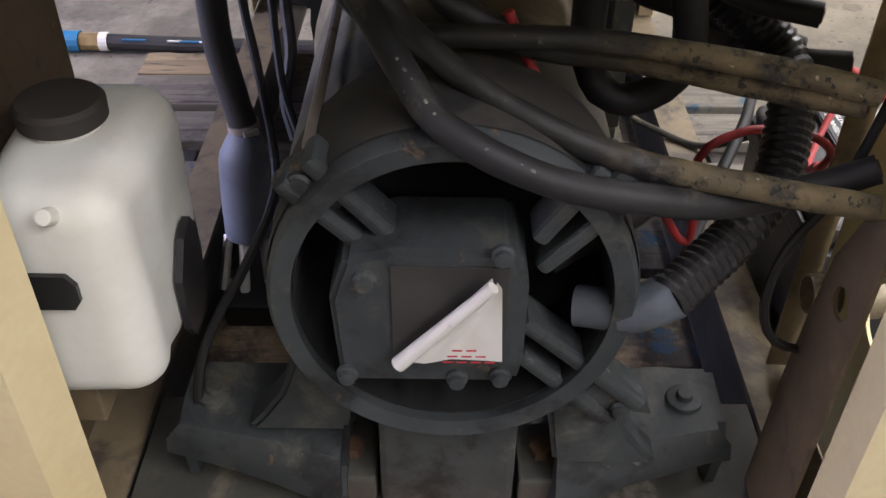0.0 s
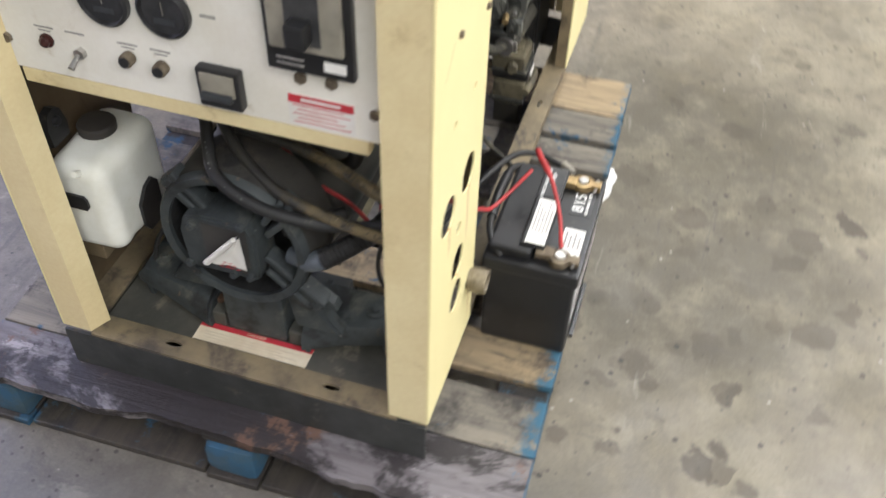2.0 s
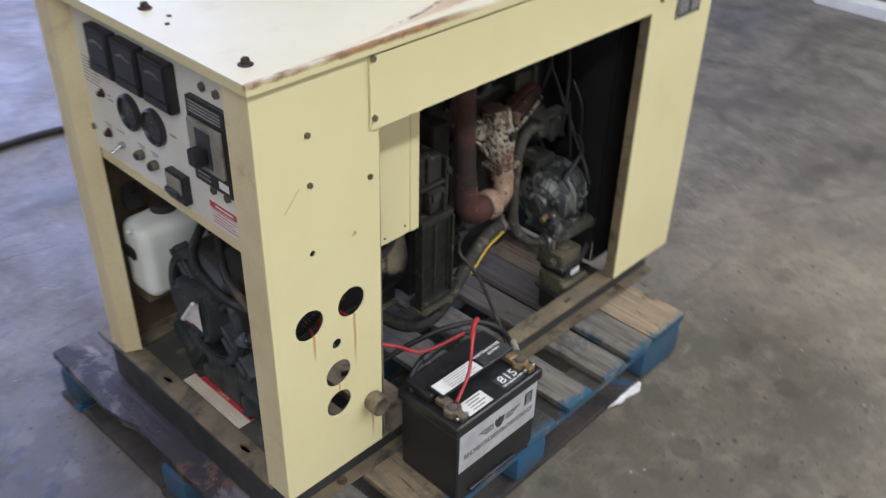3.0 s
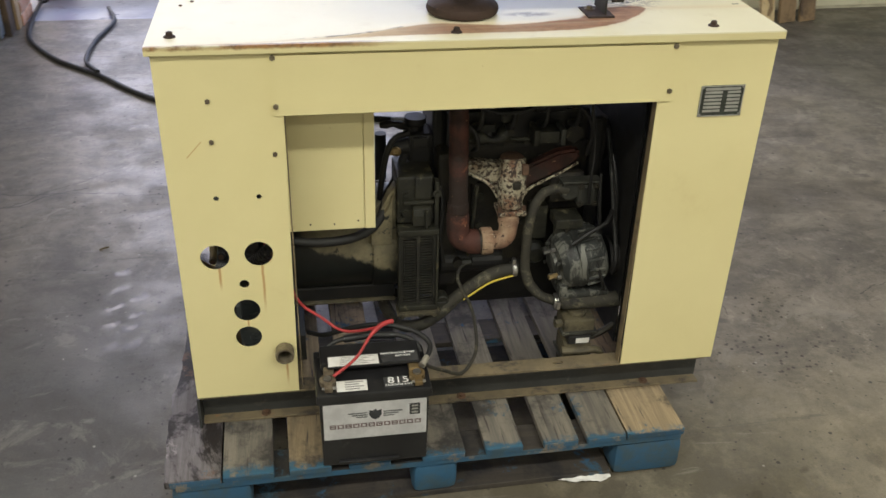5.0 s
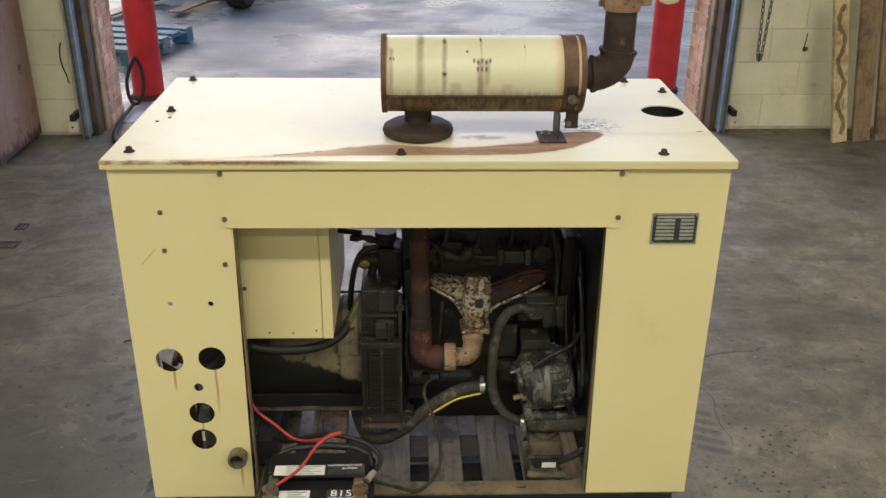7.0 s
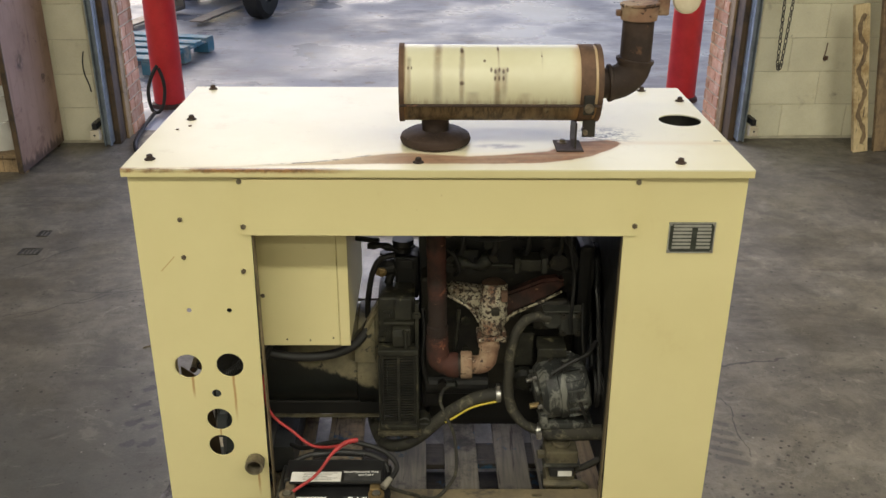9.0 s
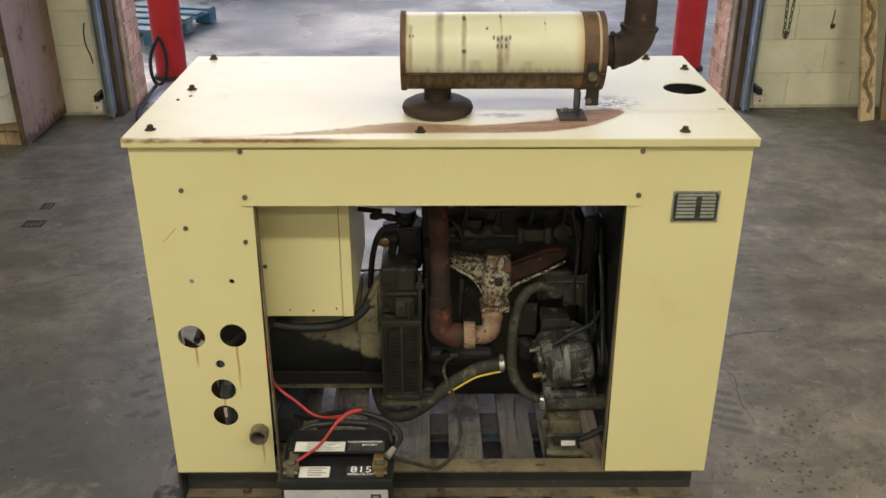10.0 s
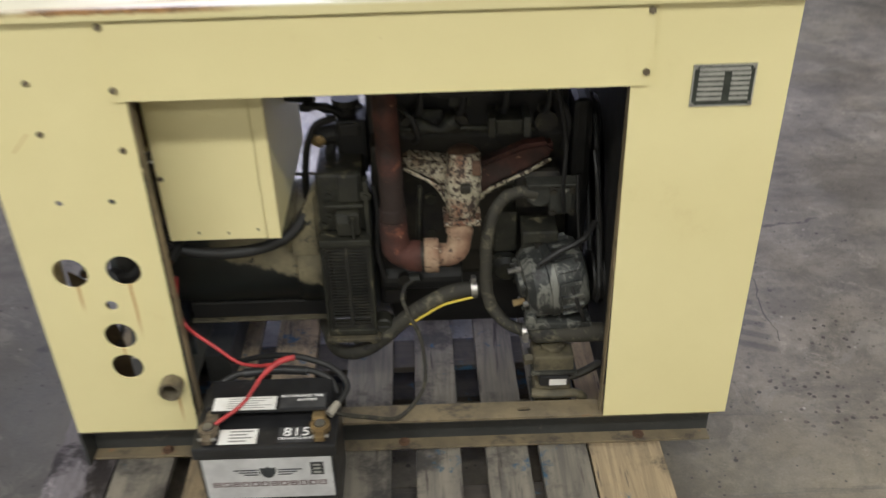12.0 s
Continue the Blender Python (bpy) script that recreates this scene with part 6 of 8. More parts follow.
bx_ = part("terminal_box", box((0.233, 0.106, 0.618), (0.4395, 0.50, 1.06), 0.003), "panel", ctl, "pale yellow terminal box behind the opening")
part("cover", box((0.233, 0.1005, 0.619), (0.4145, 0.1055, 1.05), 0.0015), "panel", bx_)
part("edge_flange", box((0.4160, 0.1005, 0.618), (0.4400, 0.1055, 1.05), 0.0015), "panel", bx_)
for sx, sz in ((0.240, 0.752), (0.29, 0.636), (0.345, 0.634), (0.40, 0.640)):
    hex_bolt("screw", (sx, 0.1005, sz), (0, -1, 0), 0.0055 if sz > 0.7 else 0.0022, 0.003, bx_, washer=False)


# ---- alternator ----
alt = thing("alternator", "grimy green-grey generator alternator on cast feet", "alternator")
AY, AZ = 0.344, 0.462
AX = Matrix.Translation((0, AY, AZ)) @ ALONG_X
part("barrel", lathe([(0, 0.162), (0.118, 0.162), (0.124, 0.168), (0.131, 0.22), (0.131, 0.44), (0.137, 0.445), (0.137, 0.50), (0.125, 0.52), (0, 0.52)], AX, 48), "barrel_paint", alt, "worn dark olive steel barrel", 35)
part("barrel_flange", box((0.200, 0.232, 0.327), (0.500, 0.246, 0.3305), 0.001), "valve_tan", alt)
part("barrel_skirt", box((0.20, 0.244, 0.331), (0.50, 0.44, 0.3705), 0.004), "engine_black", alt)
part("bell_cover", lathe([(0.1238, 0.074), (0.1250, 0.077), (0.1250, 0.162), (0.1238, 0.162), (0.1238, 0.074)], AX, 56), "bell_dust", alt, "dusty dark outer skin", 35)
part("end_bell", lathe([(0.1065, 0.062), (0.1190, 0.060), (0.1225, 0.066), (0.1235, 0.161), (0.110, 0.161), (0.1065, 0.062)], AX, 56), "green_grey", alt, smooth=35)
# the depth's darkness is painted: a black sleeve and a black disc
part("bell_bore", lathe([(0.1050, 0.070), (0.1062, 0.070), (0.1095, 0.160), (0.1050, 0.160), (0.1050, 0.070)], AX, 48), "void_black", alt, "black sleeve that paints the shade inside the bell")
part("rotor_end", lathe([(0, 0.148), (0.1045, 0.148), (0.109, 0.160), (0, 0.1605)], AX, 40), "void_black", alt, "black disc that paints the shade deep in the bell")
# centre housing, a chamfered cast box
face = [(0.300, 0.420), (0.419, 0.420), (0.423, 0.494), (0.412, 0.527), (0.380, 0.535), (0.308, 0.535), (0.304, 0.530), (0.296, 0.507), (0.296, 0.440)]
bm = sheet(face, [], 0.062, plane_at((0.047, 0, 0), (0, 1, 0), (0, 0, 1)))
bmesh.ops.bevel(bm, geom=[e for e in bm.edges if e.calc_face_angle(0) > 0.6], offset=0.004, segments=2, affect="EDGES")
cb = part("exciter_housing", bm, "green_grey", alt, "cast grey housing in the end bell", 25)
for yb, zb in ((0.399, 0.513), (0.314, 0.535), (0.414, 0.430), (0.311, 0.430), (0.34, 0.427)):
    part("bolt", lathe([(0.0075, 0), (0.0075, 0.003), (0.0055, 0.004), (0.0055, 0.008), (0, 0.009)], Matrix.Translation((0.047, yb, zb)) @ pose(0, 0, 0, 0, -90, 0), 12), "green_grey", cb, smooth=30)
dec = part("decal", box((0.0455, 0.309, 0.449), (0.0468, 0.383, 0.524), 0.0004), "decal_dark", cb, "dark square decal with a peeled white sticker")
# peeled sticker: a bent triangle with a rolled edge
bm = bmesh.new()
rows_ = []
for i in range(13):
    s_ = i / 12
    row = []
    for j in range(9):
        q = j / 8
        tip = Vector((0.0445, 0.320, 0.520))
        low = Vector((0.0445, 0.378, 0.450))
        far = Vector((0.0445, 0.311, 0.452))
        a = low.lerp(tip, s_)
        b = far.lerp(tip + Vector((0, -0.006, -0.004)), s_ * 0.98)
        p_ = a.lerp(b, q)
        p_.x -= 0.012 * math.sin(min(1, q * 2.2) * math.pi) * (0.4 + 0.6 * s_) + 0.004 * q * q + 0.004
        row.append(bm.verts.new(p_))
    rows_.append(row)
for a, b in zip(rows_, rows_[1:]):
    for j in range(8):
        bm.faces.new((a[j], a[j + 1], b[j + 1], b[j]))
grown = bmesh.ops.extrude_face_region(bm, geom=bm.faces[:])["geom"]
bmesh.ops.translate(bm, vec=(0.0006, 0, 0), verts=[v for v in grown if isinstance(v, bmesh.types.BMVert)])
part("sticker", bm, "white_label", dec, "peeled white sticker curling off", 50)
bm = add_rod(bmesh.new(), (0.036, 0.379, 0.449), (0.030, 0.320, 0.522), 0.0055, 0.004, 12)
bars("line", [(-0.350 + 0.009 * j + 0.003 * k, 0.459 + 0.0052 * k, -0.3435 + 0.009 * j + 0.003 * k, 0.4601 + 0.0052 * k) for k in range(3) for j in range(4 - k)], plane_at((0.0285, 0, 0), (0, -1, 0), (0, 0, 1)), "label_red", dec)
part("curl", bm, "white_label", dec, "rolled edge of the sticker", 40)
part("corner_plate", sheet([(0.268, 0.400), (0.214, 0.376), (0.196, 0.362), (0.190, 0.348), (0.226, 0.352), (0.270, 0.376)], [], 0.020, plane_at((0.086, 0, 0), (0, 1, 0), (0, 0, 1))), "green_grey", alt)
# straps in pairs from the housing across the ring to the lugs, a bolt between the two
for pairs, bolt in (((((0.392, 0.512), (0.450, 0.570)), ((0.379, 0.524), (0.433, 0.586))), (0.438, 0.567)),
                    ((((0.288, 0.504), (0.236, 0.561)), ((0.291, 0.527), (0.254, 0.583))), (0.243, 0.575)),
                    ((((0.296, 0.457), (0.204, 0.374)), ((0.297, 0.427), (0.226, 0.358))), (0.218, 0.370))):
    for (ya, za), (yb, zb) in pairs:
        d = Vector((0, yb - ya, zb - za))
        m = Matrix.Translation((0.0815, (ya + yb) / 2, (za + zb) / 2)) @ d.to_track_quat("Z", "X").to_matrix().to_4x4()
        part("strap", box((-0.0058, -0.0160, -d.length / 2), (0.0058, 0.0160, d.length / 2), 0.0045, m), "green_grey", alt)
    d = Vector((0, bolt[0] - AY, bolt[1] - AZ)).normalized()
    m = Matrix.Translation((0.082, bolt[0] - d.y * 0.006, bolt[1] - d.z * 0.006)) @ d.to_track_quat("Z", "X").to_matrix().to_4x4()
    ear = part("lug", box((-0.020, -0.008, -0.026), (0.020, 0.010, 0.017), 0.0075, m), "green_grey", alt)
    part("bolt", lathe([(0.0085, 0), (0.0085, 0.003), (0.0065, 0.005), (0.0065, 0.006), (0, 0.007)], Matrix.Translation((0.0725, bolt[0], bolt[1])) @ pose(0, 0, 0, 0, -90, 0), 12), "green_grey", ear, "", 30)
    if bolt[0] > 0.3 and bolt[1] > 0.5:
        part("tie_rod", rod((0.113, bolt[0], bolt[1]), (0.50, bolt[0] + d.y * 0.004, bolt[1] + d.z * 0.004), 0.0042, seg=10), "fork_steel", alt)


def foot(s):
    """A cast foot like an upturned channel: curved skirt in front, sloping top with a bolt boss, end web. s: 1 at the rear side, -1 at the front side."""
    def y(v):
        return AY + s * v
    bm = bmesh.new()
    rows = []
    for i in range(9):
        q = i / 8
        a = 0.088 + 0.150 * q
        drop = 0.020 * (1 - q) ** 2
        t_ = 0.088 + 0.134 * q
        rows.append([bm.verts.new((x_, y(b_), z_)) for x_, b_, z_ in ((0.070 + 0.042 * q, a, 0.262 - drop), (0.074 + 0.034 * q, a - 0.004 * q, 0.285 - drop), (0.088 + 0.024 * q, t_, 0.299 - drop * 0.6), (0.140, t_, 0.302), (0.178, t_, 0.303), (0.178, t_, 0.294), (0.140, t_, 0.292), (0.098 + 0.022 * q, t_, 0.290 - drop * 0.6), (0.082 + 0.036 * q, a - 0.006, 0.262 - drop))])
    for a, b in zip(rows, rows[1:]):
        for k in range(9):
            bm.faces.new((a[k], a[(k + 1) % 9], b[(k + 1) % 9], b[k]))
    bm.faces.new(rows[0])
    bm.faces.new(rows[-1][::-1])
    bmesh.ops.recalc_face_normals(bm, faces=bm.faces)
    for v in bm.verts:
        v.co += Vector((0.0012, 0.0012, 0.0015)) * noise.noise(v.co * 40)
    f_ = part("foot", bm, "green_grey", alt, "cast mounting foot", 40)
    part("end_web", sheet([(0.112, 0.232), (0.108, 0.262), (0.112, 0.282), (0.122, 0.298), (0.176, 0.300), (0.178, 0.232), (0.166, 0.232), (0.160, 0.262), (0.138, 0.262), (0.130, 0.232)], [], 0.008, Matrix.Translation((0, y(0.222), 0)) @ plane_at((0, 0, 0), (1, 0, 0), (0, 0, 1))), "green_grey", f_)
    part("inner_web", sheet([(0.076, 0.232), (0.074, 0.256), (0.090, 0.275), (0.190, 0.296), (0.190, 0.232)], [], 0.009, Matrix.Translation((0, y(0.092), 0)) @ plane_at((0, 0, 0), (1, 0, 0), (0, 0, 1))), "green_grey", f_)
    gus = [(0.082, 0.300), (0.165, 0.300), (0.150, 0.318), (0.132, 0.345), (0.118, 0.385), (0.104, 0.398), (0.070, 0.385)]
    bm = sheet(gus, [], 0.030, plane_at((0.104, AY, 0), (0, s, 0), (0, 0, 1)))
    bmesh.ops.bevel(bm, geom=[e for e in bm.edges if len(e.link_faces) == 2 and e.calc_face_angle(0) > 0.6], offset=0.004, segments=2, affect="EDGES")
    part("gusset", bm, "green_grey", f_)
    boss = lathe([(0.016, 0.298), (0.015, 0.3050), (0.013, 0.3060), (0, 0.3060)], Matrix.Translation((0.142, y(0.198), 0)), 22)
    part("boss", boss, "green_grey", f_, "", 40)
    part("bolt", rod((0.142, y(0.198), 0.3060), (0.142, y(0.198), 0.311), 0.0075, 0.0065, 12, 0.001), "green_grey", f_)


for ob in alt.children:
    if ob.name.split(".")[0] in ("end_bell", "bell_cover", "bell_bore", "rotor_end"):
        ob.data.transform(Matrix.Translation((0, 0, 0.477)) @ Matrix.Diagonal((1, 1, 1.067, 1)) @ Matrix.Translation((0, 0, -AZ)))
foot(1)
foot(-1)
alt.location = (0, -0.008, 0.002)
part("front_pedestal", box((0.085, 0.290, 0.232), (0.150, 0.400, 0.338), 0.006), "green_grey", alt)
for y0, y1 in ((0.246, 0.286), (0.404, 0.446)):
    pd = part("pedestal_tab", box((0.086, y0, 0.231), (0.15, y1, 0.262), 0.003), "base_floor", alt)
    part("bolt", rod((0.116, (y0 + y1) / 2, 0.262), (0.116, (y0 + y1) / 2, 0.272), 0.010, seg=6), "rusty", pd)
# fan housing with its louvred grille, at the engine end
part("fan_housing", lathe([(0.138, 0.518), (0.150, 0.52), (0.152, 0.60), (0.135, 0.605), (0, 0.605), (0, 0.518), (0.138, 0.518)], AX, 40), "barrel_paint", alt, smooth=35)
gr = part("grille_frame", sheet(rect(0.506, 0.352, 0.594, 0.556), [rect(0.512, 0.360, 0.5465, 0.549), rect(0.5535, 0.360, 0.588, 0.549)], 0.012, plane_at((0, 0.178, 0), (1, 0, 0), (0, 0, 1))), "slat_grey", alt, "dark louvred cooling grille")
# black backing paints the shade behind the slats
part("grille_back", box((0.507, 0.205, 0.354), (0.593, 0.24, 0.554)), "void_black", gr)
for k in range(25):
    z = 0.3630 + 0.0075 * k
    for x0, x1 in ((0.5125, 0.5460), (0.5540, 0.5875)):
        part("slat", box((x0, 0.1685, z), (x1, 0.172, z + 0.0026)), "slat_grey", gr)
for z0, z1 in ((0.5565, 0.572), (0.336, 0.3515)):
    part("grille_rim", box((0.500, 0.160, z0), (0.600, 0.20, z1), 0.003), "bracket_olive", alt)
for x0, x1 in ((0.500, 0.5055), (0.5945, 0.600)):
    part("grille_edge", box((x0, 0.158, 0.352), (x1, 0.18, 0.556), 0.0015), "bracket_olive", alt)
part("sill_ledge", box((0.496, 0.150, 0.326), (0.606, 0.20, 0.3355), 0.002), "valve_tan", alt)
cap_ = part("starter_boss", lathe([(0.018, 0), (0.018, 0.030), (0.015, 0.034), (0.012, 0.033), (0, 0.033)], Matrix.Translation((0.613, 0.200, 0.352)) @ pose(0, 0, 0, 90, 0, 0), 24), "bracket_olive", alt, "", 35)
part("slot", box((0.602, 0.1655, 0.3505), (0.624, 0.1668, 0.3535)), "ink", cap_)
for lx in (0.509, 0.556, 0.592):
    part("sill_lug", rod((lx, 0.170, 0.3255), (lx, 0.152, 0.3255), 0.007, seg=10, bevel=0.001), "bracket_olive", alt)
# the bell that flares up from the barrel to the flywheel end
bm = sheet([(0.428, 0.500), (0.430, 0.566), (0.452, 0.588), (0.471, 0.614), (0.487, 0.655), (0.500, 0.668), (0.500, 0.500)], [], 0.05, plane_at((0, 0.258, 0), (1, 0, 0), (0, 0, 1)))
bmesh.ops.bevel(bm, geom=[e for e in bm.edges if len(e.link_faces) == 2 and 0.2 < e.calc_face_angle(0) < 1.9], offset=0.010, segments=3, affect="EDGES")
part("bell_flare", bm, "barrel_paint", alt, "tan worn flare of the bell", 50)
part("bell_block", box((0.501, 0.196, 0.573), (0.590, 0.32, 0.700), 0.006), "bracket_olive", alt)
part("bell_lug", box((0.536, 0.170, 0.575), (0.582, 0.1955, 0.628), 0.006), "bracket_olive", alt)
part("bell_pad", box((0.538, 0.163, 0.608), (0.562, 0.1695, 0.628), 0.002), "worn_alu", alt)
part("lug_rib", box((0.566, 0.160, 0.575), (0.572, 0.1695, 0.624), 0.002), "bracket_olive", alt)
part("bell_shelf", box((0.515, 0.180, 0.632), (0.590, 0.1955, 0.640), 0.002), "bracket_olive", alt)
part("bell_tab", box((0.543, 0.186, 0.642), (0.584, 0.1955, 0.702), 0.004), "bracket_olive", alt)
part("bell_post", box((0.5915, 0.180, 0.545), (0.601, 0.205, 0.690), 0.002), "bracket_olive", alt)
for bx, bz in ((0.510, 0.590), (0.519, 0.604), (0.524, 0.655), (0.596, 0.66)):
    hex_bolt("bolt", (bx, 0.1955 if bx < 0.55 else 0.1795, bz), (0, -1, 0), 0.0065, 0.008, alt, "bracket_olive")

# ---- engine ----
eng = thing("engine", "greasy industrial engine with a rusty exhaust manifold", "engine")
part("block", box((0.615, 0.275, 0.40), (1.00, 0.50, 0.74), 0.012), "engine_iron", eng)
part("oil_pan", box((0.62, 0.29, 0.252), (0.97, 0.49, 0.40), 0.03), "engine_black", eng, "black oil pan")
hd = part("cylinder_head", box((0.63, 0.262, 0.742), (0.99, 0.49, 0.83), 0.008), "engine_black", eng)
part("rocker_cover", box((0.65, 0.31, 0.831), (0.97, 0.47, 0.90), 0.02), "engine_black", eng)
for k in range(5):
    hex_bolt("head_bolt", (0.67 + 0.07 * k, 0.275, 0.83), (0, 0, 1), 0.009, 0.012, hd)
for k in range(4):
    part("port", rod((0.69 + 0.085 * k, 0.256, 0.775), (0.69 + 0.085 * k, 0.235, 0.775), 0.022, seg=16), "engine_iron", hd)
part("flywheel_housing", box((0.606, 0.225, 0.36), (0.66, 0.49, 0.74), 0.012), "engine_iron", eng)
part("side_cover", box((0.70, 0.262, 0.47), (0.86, 0.274, 0.64), 0.004), "engine_iron", eng)
part("timing_cover", box((1.001, 0.27, 0.40), (1.04, 0.50, 0.80), 0.012), "engine_black", eng)
for k in range(9):
    z = 0.845 + 0.03 * (k % 2)
    part("fitting", rod((0.665 + 0.036 * k, 0.295, z), (0.665 + 0.036 * k, 0.255 + 0.01 * (k % 3), z), 0.011 + 0.004 * (k % 3), seg=8), "worn_alu" if k % 4 == 1 else "engine_iron", eng)
part("top_bracket", box((0.846, 0.20, 0.768), (0.898, 0.25, 0.798), 0.004), "bracket_olive", eng)
for x0 in (0.832, 0.898):
    part("bracket_ear", box((x0, 0.192, 0.764), (x0 + 0.014, 0.252, 0.806), 0.004), "worn_alu" if x0 > 0.85 else "bracket_olive", eng)
part("intake_lump", tube([(0.690, 0.242, 0.770), (0.715, 0.225, 0.778), (0.745, 0.220, 0.774), (0.772, 0.222, 0.790)], lambda u: 0.013 + 0.004 * math.sin(u * 9), 12, 0.008, 0, 0.004), "bracket_olive", eng, "", 50)
part("intake_tip", box((0.752, 0.214, 0.776), (0.772, 0.236, 0.800), 0.005), "bracket_olive", eng)
# fittings along the head: studs, plug caps, a fuel rail, pipes and brackets
for k in range(10):
    x_ = 0.672 + 0.031 * k
    part("stud", rod((x_, 0.262, 0.752), (x_, 0.250 - 0.004 * (k % 2), 0.752), 0.006, seg=6), "bracket_olive" if k % 3 else "worn_alu", hd)
for k in range(4):
    x_ = 0.700 + 0.080 * k
    part("plug_cap", tube([(x_, 0.262, 0.795), (x_, 0.236, 0.800), (x_ + 0.006, 0.222, 0.815), (x_ + 0.010, 0.222, 0.850)], lambda u: 0.010 - 0.005 * u, 10, 0.008), "rubber", hd, "", 50)
    part("collar", rod((x_, 0.252, 0.797), (x_, 0.246, 0.798), 0.012, seg=10), "bracket_olive", hd)
part("fuel_rail", tube([(0.66, 0.236, 0.768), (0.74, 0.232, 0.772), (0.83, 0.236, 0.766), (0.88, 0.240, 0.776)], 0.006, 8, 0.02), "bracket_olive", eng, "", 50)
part("rail_elbow", rod((0.735, 0.226, 0.762), (0.735, 0.240, 0.784), 0.010, seg=6), "worn_alu", eng)
part("bracket_plate", box((0.690, 0.238, 0.782), (0.748, 0.247, 0.806), 0.003), "bracket_olive", eng)
part("bracket_plate", box((0.760, 0.232, 0.812), (0.800, 0.245, 0.836), 0.003), "bracket_olive", eng)
part("coil", rod((0.84, 0.240, 0.855), (0.915, 0.240, 0.855), 0.020, seg=18, bevel=0.003), "engine_black", eng)
part("coil_cap", rod((0.915, 0.240, 0.855), (0.932, 0.240, 0.855), 0.013, seg=14, bevel=0.003), "black_plastic", eng)
for pts, r in (([(0.70, 0.225, 0.86), (0.75, 0.215, 0.845), (0.82, 0.215, 0.85), (0.87, 0.222, 0.875)], 0.005), ([(0.66, 0.235, 0.82), (0.69, 0.215, 0.80), (0.70, 0.215, 0.76), (0.69, 0.235, 0.74)], 0.005), ([(0.93, 0.24, 0.855), (0.96, 0.22, 0.84), (0.985, 0.215, 0.79), (0.98, 0.23, 0.72)], 0.006), ([(0.61, 0.215, 0.66), (0.615, 0.20, 0.60), (0.61, 0.195, 0.52), (0.62, 0.20, 0.45)], 0.006)):
    part("lead", tube(pts, r, 8, 0.015), "rubber", eng, "", 50)
for x_, z_, r in ((0.72, 0.60, 0.013), (0.72, 0.52, 0.009), (0.84, 0.52, 0.009), (0.84, 0.62, 0.009), (0.70, 0.655, 0.016), (0.865, 0.455, 0.011)):
    part("cover_bolt", rod((x_, 0.263, z_), (x_, 0.254, z_), r, seg=6), "bracket_olive", eng)
part("freeze_plug", lathe([(0, 0), (0.024, 0), (0.026, -0.004), (0.020, -0.006), (0.016, -0.002), (0, -0.002)], Matrix.Translation((0.70, 0.261, 0.43)) @ pose(0, 0, 0, 90, 0, 0) , 20), "bracket_olive", eng, "", 40)
part("dipstick_tube", tube([(0.690, 0.240, 0.42), (0.688, 0.215, 0.47), (0.693, 0.205, 0.56), (0.700, 0.205, 0.66)], 0.005, 8, 0.02), "bracket_olive", eng, "", 50)
part("fuel_pump", lathe([(0, 0), (0.032, 0), (0.034, 0.008), (0.026, 0.014), (0.030, 0.022), (0.020, 0.034), (0, 0.036)], Matrix.Translation((0.872, 0.262, 0.435)) @ pose(0, 0, 0, 90, 0, 0), 20), "bracket_olive", eng, "grimy fuel pump", 40)
# exhaust: red down pipe, pale elbow, flaking manifold
part("exhaust_pipe", tube([(0.640, 0.172, 1.07), (0.642, 0.172, 0.90), (0.6455, 0.171, 0.74), (0.647, 0.168, 0.66), (0.647, 0.164, 0.60)], 0.0232, 20, 0.012, 0, 0.0015), "exhaust_red", eng, "rust-red exhaust down pipe", 45)
part("pipe_collar", rod((0.647, 0.166, 0.612), (0.6465, 0.1675, 0.640), 0.0262, seg=20, bevel=0.004), "exhaust_red", eng)
part("pipe_elbow", tube([(0.647, 0.164, 0.614), (0.647, 0.161, 0.575), (0.651, 0.158, 0.548), (0.664, 0.155, 0.536), (0.684, 0.154, 0.533), (0.698, 0.154, 0.533)], lambda u: 0.0275 + 0.003 * (u > 0.8), 20, 0.006, 0, 0.0025), "exhaust_red", eng, "rust-red exhaust elbow", 45)
part("elbow_collar", rod((0.704, 0.154, 0.533), (0.733, 0.154, 0.533), 0.0345, seg=22, bevel=0.005), "exhaust_pink", eng)
part("union", rod((0.696, 0.154, 0.533), (0.704, 0.154, 0.533), 0.028, seg=18), "engine_iron", eng)
part("exhaust_elbow", tube([(0.732, 0.154, 0.533), (0.750, 0.154, 0.533), (0.766, 0.156, 0.541), (0.774, 0.162, 0.562), (0.776, 0.170, 0.602)], 0.0235, 20, 0.006, 0, 0.002), "exhaust_pink", eng, "pale flaking exhaust elbow", 45)
part("elbow_band", rod((0.774, 0.164, 0.574), (0.7755, 0.168, 0.588), 0.0265, seg=20, bevel=0.003), "exhaust_pink", eng)
mf = part("manifold", tube([(0.779, 0.176, 0.612), (0.780, 0.18, 0.630), (0.783, 0.188, 0.66), (0.785, 0.196, 0.700), (0.785, 0.206, 0.730)], lambda u: 0.027 + 0.008 * math.sin(min(1.0, u * 1.25) * 2.4), 22, 0.006, 0, 0.003), "manifold_flake", eng, "cream flaking exhaust manifold", 45)
part("flange", box((0.744, 0.146, 0.601), (0.816, 0.206, 0.612), 0.003), "manifold_flake", mf)
for x_ in (0.750, 0.810):
    part("stud", rod((x_, 0.158, 0.596), (x_, 0.158, 0.622), 0.0055, seg=6), "rusty", mf)
